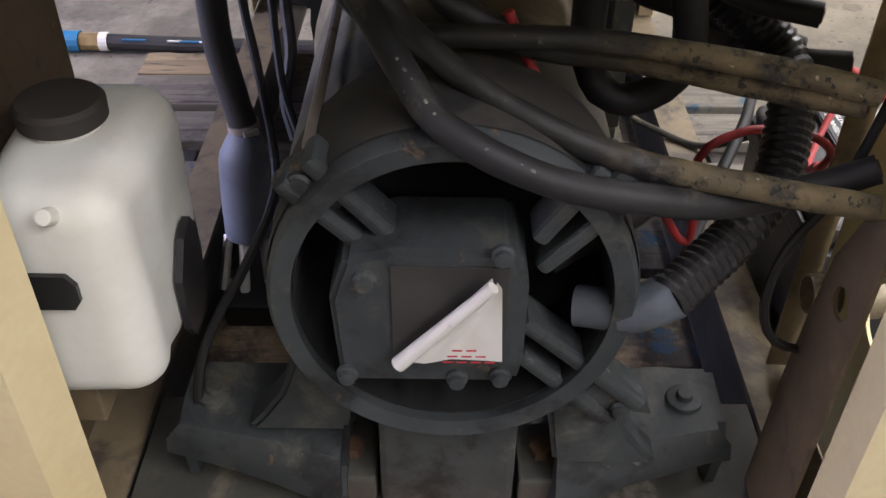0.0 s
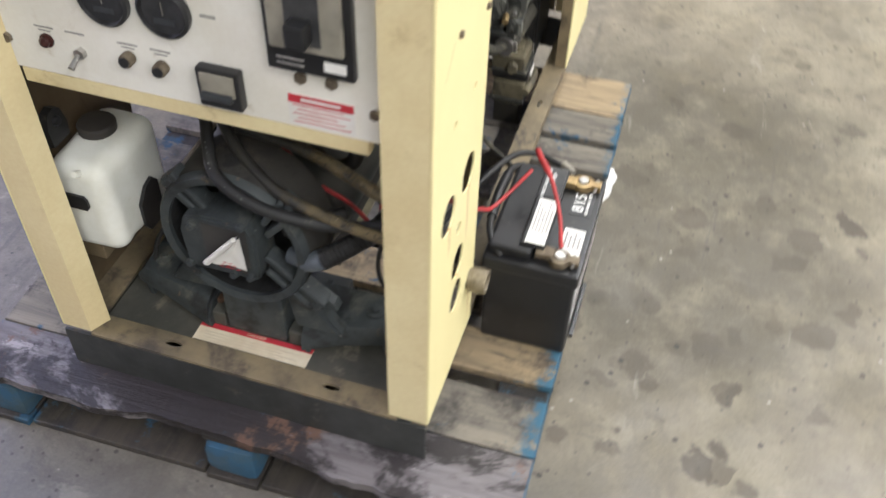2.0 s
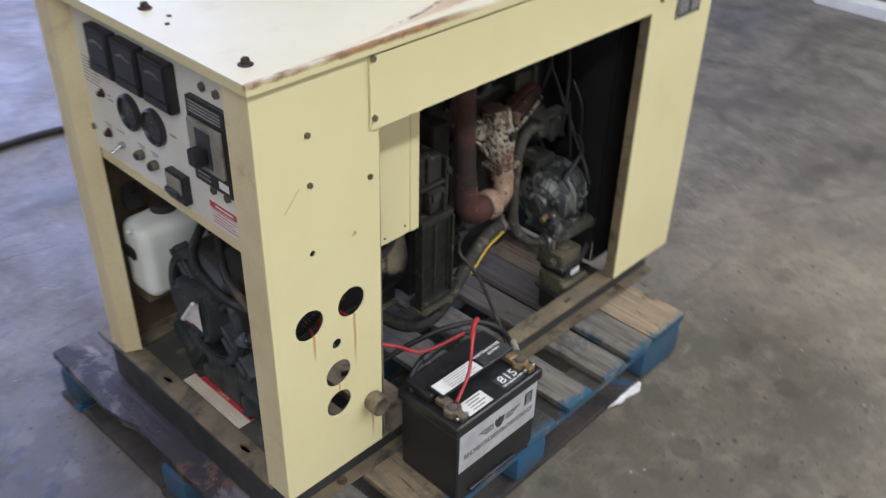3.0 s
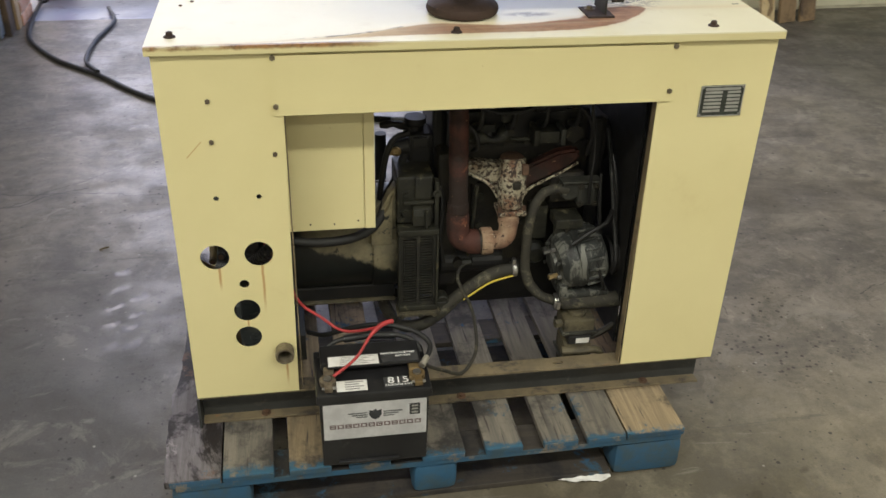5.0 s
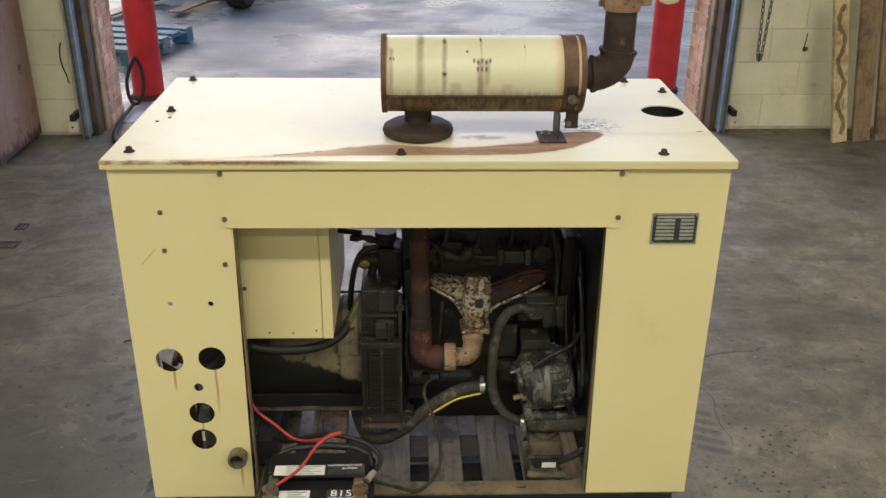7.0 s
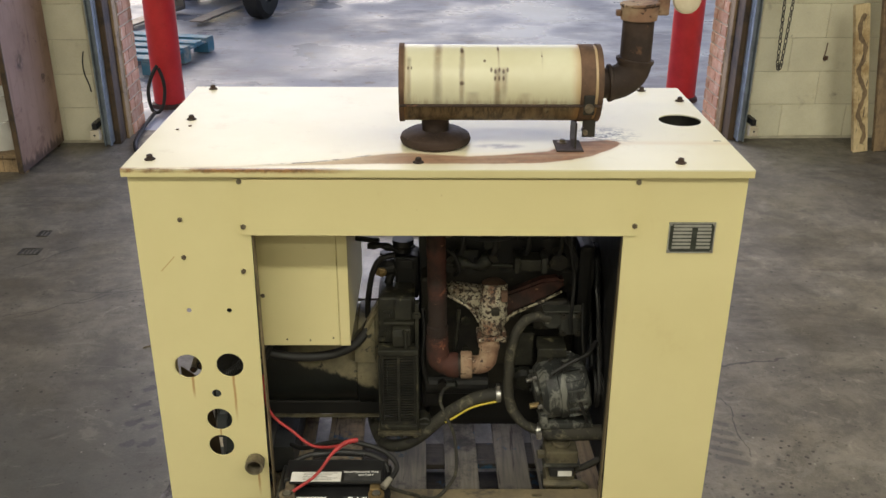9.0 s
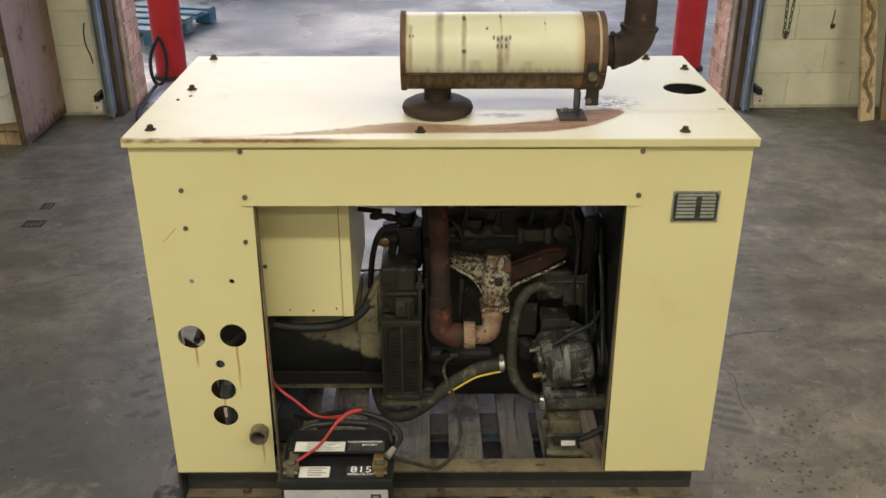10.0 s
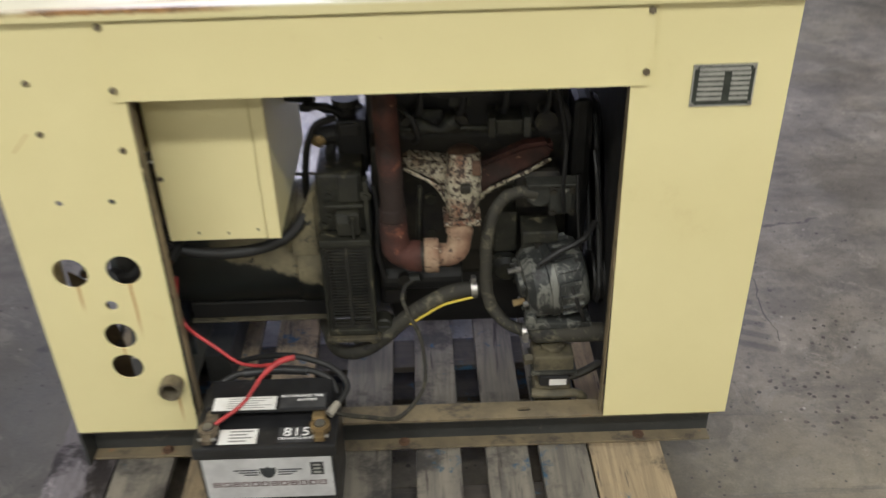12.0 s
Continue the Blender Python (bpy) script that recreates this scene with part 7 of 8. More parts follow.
part("cap_ring", lathe([(0.018, 0.0), (0.029, 0.004), (0.030, 0.010), (0.022, 0.016), (0, 0.018)], Matrix.Translation((0.785, 0.208, 0.722)), 20), "rusty", mf, "", 40)
WING = plane_at((0, 0.236, 0), (1, 0, 0), (0, 0, 1))
for pts, mat in (([(0.765, 0.714), (0.750, 0.716), (0.711, 0.723), (0.674, 0.724), (0.668, 0.712), (0.670, 0.700), (0.709, 0.681), (0.734, 0.664), (0.752, 0.625), (0.765, 0.640)], "manifold_flake"),
                 ([(0.800, 0.705), (0.824, 0.708), (0.861, 0.722), (0.901, 0.738), (0.949, 0.742), (0.962, 0.728), (0.955, 0.713), (0.917, 0.691), (0.876, 0.672), (0.835, 0.654), (0.814, 0.628), (0.800, 0.640)], "exhaust_red")):
    bm = sheet(pts, [], 0.036, WING)
    bmesh.ops.bevel(bm, geom=[e for e in bm.edges if len(e.link_faces) == 2 and e.calc_face_angle(0) > 0.6], offset=0.007, segments=2, affect="EDGES")
    for v in bm.verts:
        v.co.y += 0.10 * abs(v.co.x - 0.785) ** 1.15 + 0.003 * noise.noise(v.co * 60)
    part("arm", bm, mat, mf, "flaking manifold arm" if mat == "manifold_flake" else "rusted manifold arm", 40)
for pts in (((0.750, 0.194, 0.632), (0.738, 0.196, 0.656), (0.727, 0.198, 0.668), (0.709, 0.199, 0.680), (0.690, 0.202, 0.690), (0.671, 0.204, 0.700)), ((0.814, 0.192, 0.632), (0.822, 0.194, 0.642), (0.836, 0.196, 0.654), (0.876, 0.200, 0.672), (0.917, 0.204, 0.691), (0.952, 0.208, 0.710))):
    part("rib", tube(pts, 0.0038, 8, 0.008, 0, 0.0012), "manifold_flake", mf)
part("boss", box((0.777, 0.148, 0.672), (0.797, 0.160, 0.690), 0.004), "engine_iron", mf)
part("heat_shield_tab", box((0.80, 0.158, 0.705), (0.816, 0.175, 0.730), 0.003), "rusty", mf)
# coolant hoses
part("water_pump", box((0.885, 0.205, 0.60), (0.975, 0.27, 0.685), 0.014), "engine_iron", eng)
part("pump_neck", rod((0.93, 0.175, 0.648), (0.93, 0.206, 0.648), 0.026, seg=18, bevel=0.004), "worn_alu", eng)
part("pump_cover", box((0.948, 0.170, 0.606), (1.000, 0.206, 0.668), 0.010), "worn_alu", eng)
part("pump_lip", box((0.905, 0.166, 0.671), (1.004, 0.200, 0.677), 0.002), "worn_alu", eng)
for x_, z_ in ((0.955, 0.613), (0.993, 0.613), (0.955, 0.661), (0.993, 0.661)):
    hex_bolt("bolt", (x_, 0.170, z_), (0, -1, 0), 0.005, 0.006, eng, "engine_iron")
part("thermostat", box((0.862, 0.215, 0.645), (0.905, 0.262, 0.715), 0.010), "bracket_olive", eng)
part("engine_mount", box((0.845, 0.222, 0.490), (0.892, 0.262, 0.585), 0.004), "bracket_olive", eng)
ch = part("coolant_hose", tube([(0.925, 0.185, 0.648), (0.895, 0.184, 0.652), (0.866, 0.182, 0.645), (0.844, 0.178, 0.615), (0.831, 0.173, 0.570), (0.826, 0.170, 0.50), (0.829, 0.166, 0.43), (0.842, 0.155, 0.392), (0.868, 0.138, 0.368), (0.897, 0.124, 0.361), (0.913, 0.118, 0.360), (0.966, 0.110, 0.362), (1.09, 0.102, 0.368)], lambda u: 0.0125 + 0.0073 * (u > 0.70), 16, 0.010, 0, 0.002), "dusty_hose", eng, "dusty black coolant hose", 50)
part("clamp", rod((0.898, 0.1205, 0.3605), (0.908, 0.1190, 0.3602), 0.0215, seg=20), "steel", ch, "bright hose clamp")
part("clamp_screw", box((0.898, 0.092, 0.352), (0.908, 0.101, 0.374), 0.002), "steel", ch)
# charging unit and belts
CU = Matrix.Translation((0.962, 0.160, 0.468)) @ pose(0, 0, 0, 0, 82, 8)
cu_ = part("charging_unit", lathe([(0, -0.074), (0.030, -0.074), (0.034, -0.066), (0.060, -0.064), (0.072, -0.050), (0.074, -0.022), (0.078, -0.020), (0.078, -0.006), (0.075, -0.004), (0.076, 0.040), (0.070, 0.054), (0.04, 0.064), (0, 0.064)], CU, 26), "streaked_alu", eng, "streaky worn aluminium charging alternator", 28)
for k in range(8):
    a = math.tau * k / 8 + 0.3
    q = CU @ Vector((0.050 * math.cos(a), 0.050 * math.sin(a), -0.066))
    w_ = CU.to_3x3() @ Vector((0, 0, -1))
    part("bolt", rod(q, q + w_ * 0.010, 0.0055, seg=6), "worn_alu" if k % 2 else "steel", cu_)
for k in range(9):
    a = math.tau * k / 18 + 2.6
    m = CU @ Matrix.Rotation(a, 4, "Z")
    part("fin", box((0.073, -0.0035, -0.002), (0.082, 0.0035, 0.040), 0.0012, m), "streaked_alu", cu_)
part("post", rod(CU @ Vector((0.02, -0.03, -0.07)), CU @ Vector((0.02, -0.03, -0.094)), 0.007, seg=8), "brass", cu_)
part("post", rod(CU @ Vector((-0.03, 0.01, -0.07)), CU @ Vector((-0.03, 0.01, -0.088)), 0.006, seg=8), "steel", cu_)
part("foot", box((0.905, 0.10, 0.378), (1.035, 0.19, 0.396), 0.005), "streaked_alu", cu_)
part("hinge_lug", box((0.900, 0.086, 0.392), (0.922, 0.120, 0.425), 0.006), "streaked_alu", cu_)
part("unit_top", box((0.898, 0.165, 0.545), (0.968, 0.23, 0.572), 0.004), "bracket_olive", eng)
part("unit_plate", box((0.897, 0.172, 0.500), (0.966, 0.184, 0.570), 0.003), "bracket_olive", eng)
part("plate_bolt", rod((0.930, 0.173, 0.540), (0.930, 0.162, 0.540), 0.008, seg=6), "engine_iron", eng)
part("adjuster", tube([(0.925, 0.10, 0.54), (0.965, 0.10, 0.57), (1.01, 0.115, 0.585), (1.035, 0.15, 0.60)], 0.006, 8, 0.02), "engine_black", eng)
part("pulley", lathe([(0, 0), (0.05, 0), (0.05, 0.006), (0.038, 0.012), (0.05, 0.018), (0.05, 0.024), (0, 0.024)], Matrix.Translation((1.034, 0.16, 0.468)) @ ALONG_X, 28), "engine_black", eng, smooth=30)
part("fan_pulley", lathe([(0, 0), (0.06, 0), (0.06, 0.006), (0.046, 0.012), (0.06, 0.018), (0.06, 0.024), (0, 0.024)], Matrix.Translation((1.034, 0.33, 0.72)) @ ALONG_X, 28), "engine_black", eng, smooth=30)
part("belt", tube([(1.046, 0.110, 0.468), (1.046, 0.122, 0.51), (1.046, 0.25, 0.73), (1.046, 0.29, 0.77), (1.046, 0.34, 0.775), (1.046, 0.385, 0.73), (1.046, 0.37, 0.68), (1.046, 0.22, 0.46), (1.046, 0.17, 0.418), (1.046, 0.125, 0.432), (1.046, 0.110, 0.468)], 0.006, 8, 0.02), "rubber", eng)
for pts, r in (([(0.950, 0.165, 0.945), (0.956, 0.15, 0.869), (0.972, 0.15, 0.774), (0.970, 0.15, 0.683), (0.975, 0.16, 0.62)], 0.0042), ([(0.998, 0.16, 0.70), (1.001, 0.15, 0.621), (1.012, 0.15, 0.533)], 0.0034), ([(1.030, 0.18, 0.74), (1.035, 0.15, 0.683), (1.048, 0.15, 0.58), (1.057, 0.15, 0.491)], 0.004)):
    part("lead", tube(pts, r, 8, 0.02), "engine_black", eng)
part("lead", tube([(0.985, 0.10, 0.50), (0.995, 0.085, 0.47), (1.01, 0.085, 0.43), (1.02, 0.10, 0.40)], 0.004, 8, 0.02), "rubber", eng)
# fuel hose with the yellow stripe
fh = part("fuel_hose", tube([(0.812, 0.187, 0.424), (0.775, 0.184, 0.424), (0.735, 0.180, 0.413), (0.668, 0.172, 0.372), (0.600, 0.168, 0.308), (0.548, 0.175, 0.276), (0.505, 0.205, 0.266), (0.480, 0.27, 0.275), (0.47, 0.32, 0.30)], 0.0165, 14, 0.012), "dusty_hose", eng, "dusty black fuel hose with a yellow stripe", 50)
part("stripe", tube([(0.800, 0.172, 0.413), (0.775, 0.168, 0.410), (0.735, 0.164, 0.400), (0.690, 0.158, 0.374), (0.668, 0.157, 0.360)], 0.0028, 6, 0.01), "yellow_wire", fh, "yellow stripe")
part("clamp", rod((0.796, 0.186, 0.4245), (0.808, 0.187, 0.4245), 0.0195, seg=20), "steel", fh, "bright hose clamp")
part("clamp_screw", box((0.797, 0.178, 0.442), (0.807, 0.192, 0.456), 0.002), "steel", fh)
# stacked fuel valves near the base
fv = part("fuel_valve", box((0.918, 0.075, 0.285), (1.000, 0.150, 0.328), 0.006), "valve_tan", eng, "grimy stacked fuel valve")
part("body", box((0.930, 0.066, 0.258), (0.990, 0.150, 0.284), 0.004), "black_plastic", fv)
part("label", box((0.950, 0.0645, 0.262), (0.985, 0.0657, 0.277)), "white_label", fv)
part("lower_body", box((0.922, 0.072, 0.195), (0.995, 0.145, 0.257), 0.006), "valve_tan", fv)
part("flange", box((0.912, 0.068, 0.2855), (1.006, 0.15, 0.2935), 0.002), "worn_alu", fv)
part("flange", box((0.916, 0.070, 0.205), (1.000, 0.15, 0.213), 0.002), "worn_alu", fv)
part("side_port", rod((0.918, 0.10, 0.305), (0.900, 0.098, 0.305), 0.012, seg=6), "valve_tan", fv)
part("pipe", tube([(0.915, 0.068, 0.240), (0.96, 0.064, 0.239), (1.005, 0.066, 0.238), (1.022, 0.07, 0.222), (1.024, 0.075, 0.205)], 0.010, 10, 0.01), "valve_tan", fv)
part("pipe", tube([(0.995, 0.09, 0.262), (1.02, 0.09, 0.272), (1.06, 0.10, 0.288)], 0.009, 10, 0.01), "engine_iron", fv)
part("foot", box((0.925, 0.080, 0.139), (0.985, 0.14, 0.194), 0.004), "engine_iron", fv)
part("knob", rod((0.96, 0.11, 0.328), (0.96, 0.11, 0.338), 0.024, seg=16, bevel=0.003), "valve_tan", fv)
# governor and carburettor behind the terminal box
cb_ = part("carburettor", box((0.540, 0.272, 0.655), (0.600, 0.352, 0.772), 0.010), "engine_black", eng, "black oily carburettor")
part("air_horn", lathe([(0.020, 0.770), (0.020, 0.786), (0.027, 0.792), (0.027, 0.806), (0, 0.806)], Matrix.Translation((0.560, 0.31, 0)), 20), "engine_black", cb_, "", 40)
part("throttle", rod((0.500, 0.290, 0.735), (0.542, 0.290, 0.738), 0.021, 0.024, 18, 0.003), "engine_black", cb_)
part("brass_screw", lathe([(0.012, 0), (0.012, 0.006), (0.008, 0.008), (0.006, 0.004), (0, 0.004)], Matrix.Translation((0.508, 0.268, 0.734)) @ pose(0, 0, 0, 90, 0, 0), 16), "brass", cb_, "", 30)
part("lever", box((0.492, 0.270, 0.722), (0.500, 0.278, 0.752), 0.001), "brass", cb_)
part("choke", box((0.548, 0.262, 0.742), (0.586, 0.272, 0.768), 0.003), "engine_black", cb_)
part("linkage", tube([(0.471, 0.30, 0.790), (0.505, 0.30, 0.792), (0.538, 0.30, 0.782), (0.556, 0.30, 0.770)], lambda u: 0.007 + 0.004 * math.sin(u * 8) ** 2, 10, 0.008), "engine_black", cb_, "", 50)
part("steel_pipe", tube([(0.538, 0.34, 0.744), (0.549, 0.34, 0.768), (0.568, 0.34, 0.777), (0.585, 0.34, 0.768), (0.594, 0.34, 0.750)], 0.0085, 10, 0.008), "plate_light", eng, "pale bent pipe over the carburettor", 50)
part("intake", box((0.600, 0.285, 0.60), (0.632, 0.47, 0.93), 0.010), "engine_black", eng, "black intake manifold")
part("rod", rod((0.425, 0.33, 0.800), (0.50, 0.31, 0.800), 0.007, seg=10), "engine_black", eng)
part("vacuum_hose", tube([(0.541, 0.28, 0.776), (0.505, 0.27, 0.768), (0.486, 0.265, 0.735), (0.476, 0.265, 0.688), (0.470, 0.27, 0.640), (0.468, 0.28, 0.60)], 0.0075, 10, 0.010), "rubber", eng, "", 50)
part("vacuum_hose", tube([(0.548, 0.285, 0.748), (0.530, 0.28, 0.720), (0.517, 0.275, 0.680), (0.497, 0.28, 0.632), (0.48, 0.29, 0.60)], 0.0105, 12, 0.010), "rubber", eng, "", 50)
part("vacuum_hose", tube([(0.600, 0.30, 0.680), (0.575, 0.29, 0.664), (0.513, 0.28, 0.637), (0.480, 0.24, 0.613), (0.459, 0.20, 0.586), (0.424, 0.165, 0.571), (0.364, 0.137, 0.568), (0.283, 0.13, 0.571), (0.215, 0.13, 0.587)], 0.0115, 14, 0.012), "rubber", eng, "", 50)
part("oil_sender", rod((0.66, 0.268, 0.44), (0.66, 0.20, 0.44), 0.013, seg=12), "engine_iron", eng)
part("sender_tip", rod((0.672, 0.205, 0.444), (0.695, 0.20, 0.448), 0.010, seg=8), "worn_alu", eng)
part("starter", rod((0.615, 0.24, 0.43), (0.78, 0.24, 0.43), 0.032, seg=20, bevel=0.004), "engine_black", eng)

# ---- coolant bottle ----
tank = thing("coolant_bottle", "milky white plastic coolant bottle with a black cap", "coolant bottle")
bm = box((0.058, 0.545, 0.382), (0.225, 0.648, 0.562))
bmesh.ops.bevel(bm, geom=bm.edges[:], offset=0.027, segments=6, affect="EDGES", profile=0.5)
bmesh.ops.subdivide_edges(bm, edges=[e for e in bm.edges if e.calc_length() > 0.03], cuts=5, use_grid_fill=True)
for v in bm.verts:
    # a shallow upright groove near the front corner, slightly slumped walls
    v.co.y += 0.003 * noise.noise(v.co * 18) + 0.004 * math.exp(-((v.co.x - 0.100) / 0.010) ** 2) * (v.co.y < 0.58)
    v.co.x += 0.002 * noise.noise(v.co * 15 + Vector((3, 1, 0)))
part("body", bm, "tank_plastic", tank, "", 60)
part("neck", rod((0.150, 0.604, 0.555), (0.150, 0.604, 0.568), 0.026, seg=24), "tank_plastic", tank)
part("cap", lathe([(0.028, 0.565), (0.0300, 0.5665), (0.0305, 0.578), (0.0275, 0.5815), (0, 0.582)], Matrix.Translation((0.150, 0.604, 0)), 40), "cap_dusty", tank, "black screw cap", 35)
part("spout", rod((0.070, 0.588, 0.544), (0.050, 0.586, 0.557), 0.0065, 0.0055, 12, 0.0015), "tank_plastic", tank)
oct_ = [(0.585, 0.480), (0.580, 0.487), (0.580, 0.500), (0.586, 0.508), (0.632, 0.508), (0.638, 0.500), (0.638, 0.487), (0.632, 0.480)]
part("front_strap", sheet(oct_, [], 0.004, plane_at((0.0555, 0, 0), (0, 1, 0), (0, 0, 1)) @ Matrix.Translation((0, 0, -0.003))), "black_plastic", tank, "black strap window")
part("side_strap", sheet([(0.130, 0.385), (0.120, 0.40), (0.120, 0.446), (0.142, 0.470), (0.163, 0.475), (0.175, 0.460), (0.175, 0.40), (0.160, 0.385)], [], 0.006, plane_at((0, 0.5425, 0), (1, 0, 0), (0, 0, 1))), "black_plastic", tank, "black side strap")
part("bracket", box((0.075, 0.60, 0.345), (0.22, 0.655, 0.381), 0.002), "inner_paint", tank)
kn = thing("rubber_mount", "black rubber mount on the housing's rear liner above the coolant bottle", "mount")
part("plate", sheet([(0.078, 0.575), (0.075, 0.610), (0.084, 0.632), (0.098, 0.636), (0.112, 0.628), (0.120, 0.600), (0.118, 0.575)], [], 0.014, plane_at((0, 0.640, 0), (1, 0, 0), (0, 0, 1))), "rubber", kn, "", 30)
part("bolt", rod((0.097, 0.628, 0.614), (0.097, 0.620, 0.614), 0.009, 0.007, 12, 0.002), "black_plastic", kn)

# ---- cables in the end of the housing ----
loom = thing("cable_bundle", "bundle of thick muddy power cables with cut ends", "cables")
CABLES = [
    ([(0.172, 0.413, 0.735), (0.170, 0.413, 0.666), (0.165, 0.396, 0.639), (0.160, 0.375, 0.627), (0.155, 0.338, 0.627), (0.145, 0.286, 0.632), (0.130, 0.218, 0.633), (0.100, 0.147, 0.635), (0.080, 0.093, 0.630)], 0.0078, "cable_mud"),
    ([(0.190, 0.375, 0.735), (0.180, 0.353, 0.656), (0.170, 0.320, 0.630), (0.160, 0.283, 0.619), (0.140, 0.214, 0.619), (0.105, 0.135, 0.619), (0.085, 0.096, 0.622)], 0.0098, "cable_mud"),
    ([(0.158, 0.408, 0.735), (0.150, 0.404, 0.675), (0.135, 0.390, 0.653), (0.100, 0.370, 0.635), (0.068, 0.349, 0.619), (0.052, 0.322, 0.607), (0.046, 0.290, 0.594), (0.046, 0.257, 0.584), (0.050, 0.222, 0.576), (0.064, 0.184, 0.563), (0.082, 0.143, 0.555), (0.088, 0.107, 0.561), (0.084, 0.077, 0.577)], 0.0096, "cable_clean"),
    ([(0.168, 0.400, 0.735), (0.160, 0.391, 0.671), (0.150, 0.374, 0.644), (0.130, 0.350, 0.628), (0.110, 0.321, 0.614), (0.092, 0.287, 0.602), (0.078, 0.254, 0.593), (0.070, 0.221, 0.586), (0.066, 0.187, 0.581), (0.064, 0.153, 0.575), (0.064, 0.117, 0.568), (0.064, 0.082, 0.562)], 0.0085, "cable_mud"),
    ([(0.205, 0.235, 0.735), (0.200, 0.215, 0.693), (0.200, 0.180, 0.657), (0.195, 0.140, 0.637), (0.180, 0.097, 0.633)], 0.0085, "rubber"),
    ([(0.240, 0.26, 0.735), (0.240, 0.219, 0.637), (0.240, 0.176, 0.612), (0.240, 0.132, 0.598), (0.230, 0.083, 0.585)], 0.0085, "rubber"),
    ([(0.235, 0.16, 0.62), (0.220, 0.101, 0.583), (0.210, 0.085, 0.585), (0.200, 0.058, 0.588)], 0.0090, "rubber"),
]
for pts, r, mat in CABLES:
    part("cable", tube(pts, r, 16, 0.006, 0, 0.0008 if mat == "cable_mud" else 0.0004), mat, loom, {"cable_mud": "thick black cable caked in yellow mud", "cable_clean": "thick scuffed black cable"}.get(mat, "black rubber cable"), 50)
    e_, d_ = Vector(pts[-1]), (Vector(pts[-1]) - Vector(pts[-2])).normalized()
    part("core", rod(e_, e_ + d_ * 0.0012, r * 0.62, seg=12), "rusty", loom)
part("conduit", tube([(0.240, 0.215, 0.735), (0.235, 0.193, 0.663), (0.230, 0.162, 0.636), (0.222, 0.132, 0.614), (0.212, 0.108, 0.594), (0.192, 0.099, 0.576), (0.170, 0.102, 0.552), (0.140, 0.114, 0.525), (0.110, 0.144, 0.503), (0.070, 0.194, 0.481)], 0.0165, 18, 0.0032, 0.0009), "black_plastic", loom, "black corrugated conduit")
part("taped_end", tube([(0.072, 0.188, 0.484), (0.072, 0.205, 0.473), (0.076, 0.220, 0.465), (0.086, 0.250, 0.459)], lambda u: 0.0165 - 0.002 * u, 16, 0.006, 0, 0.002), "tape", loom, "end wrapped in grey tape", 50)
part("black_lead", tube([(0.203, 0.186, 0.735), (0.200, 0.184, 0.669), (0.195, 0.182, 0.644), (0.190, 0.178, 0.618), (0.190, 0.178, 0.593), (0.190, 0.191, 0.573), (0.190, 0.213, 0.563), (0.190, 0.233, 0.571), (0.190, 0.243, 0.592), (0.190, 0.247, 0.613), (0.190, 0.246, 0.70)], 0.0120, 14, 0.012), "rubber", loom, "", 50)
part("black_lead", tube([(0.16, 0.19, 0.50), (0.135, 0.215, 0.499), (0.12, 0.245, 0.492), (0.11, 0.27, 0.48)], 0.011, 12, 0.01), "rubber", loom, "", 50)
part("thin_lead", tube([(0.085, 0.078, 0.66), (0.100, 0.087, 0.553), (0.100, 0.110, 0.502), (0.100, 0.114, 0.451), (0.100, 0.099, 0.415), (0.100, 0.062, 0.402)], 0.0035, 8, 0.012), "rubber", loom)
rw = thing("red_lead", "red battery lead running through the generator housing", "cable")
part("wire", tube([(0.165, 0.303, 0.64), (0.167, 0.289, 0.608), (0.170, 0.270, 0.572), (0.175, 0.236, 0.532), (0.185, 0.197, 0.501), (0.195, 0.175, 0.467), (0.200, 0.152, 0.430), (0.203, 0.143, 0.430), (0.205, 0.144, 0.457), (0.210, 0.149, 0.489), (0.215, 0.140, 0.509), (0.220, 0.116, 0.519), (0.225, 0.098, 0.519), (0.235, 0.056, 0.508), (0.243, 0.034, 0.492), (0.254, 0.026, 0.474), (0.268, 0.026, 0.455), (0.300, 0.012, 0.438), (0.343, 0.000, 0.406), (0.385, -0.022, 0.414), (0.425, -0.05, 0.440)], 0.0036, 10, 0.008), "red_wire", rw, "", 50)
part("clamp_wire", tube([(0.462, -0.050, 0.455), (0.438, -0.062, 0.457), (0.409, -0.086, 0.446), (0.371, -0.114, 0.405), (0.320, -0.132, 0.374)], lambda u: 0.0036 if u > 0.25 else 0.0056, 10, 0.01), "red_wire", rw, "red insulated clamp lead", 50)
lh = thing("breather_hose", "blue-grey rubber boot on a black breather hose", "hose")
part("hose", tube([(0.50, 0.59, 0.66), (0.50, 0.593, 0.512), (0.498, 0.592, 0.462), (0.49, 0.583, 0.414), (0.482, 0.574, 0.376)], 0.016, 14, 0.012), "rubber", lh, "", 50)
part("clamp", rod((0.4815, 0.5735, 0.370), (0.482, 0.574, 0.378), 0.0178, seg=20), "fork_steel", lh)
part("screw", rod((0.470, 0.556, 0.374), (0.462, 0.570, 0.374), 0.004, seg=8), "steel", lh)
part("boot", tube([(0.481, 0.573, 0.366), (0.478, 0.575, 0.350), (0.472, 0.578, 0.32), (0.467, 0.580, 0.27), (0.464, 0.581, 0.240)], lambda u: 0.017 + 0.011 * min(1, u * 4) - 0.003 * max(0, u - 0.7), 18, 0.01), "boot_blue", lh, "blue-grey rubber boot", 50)
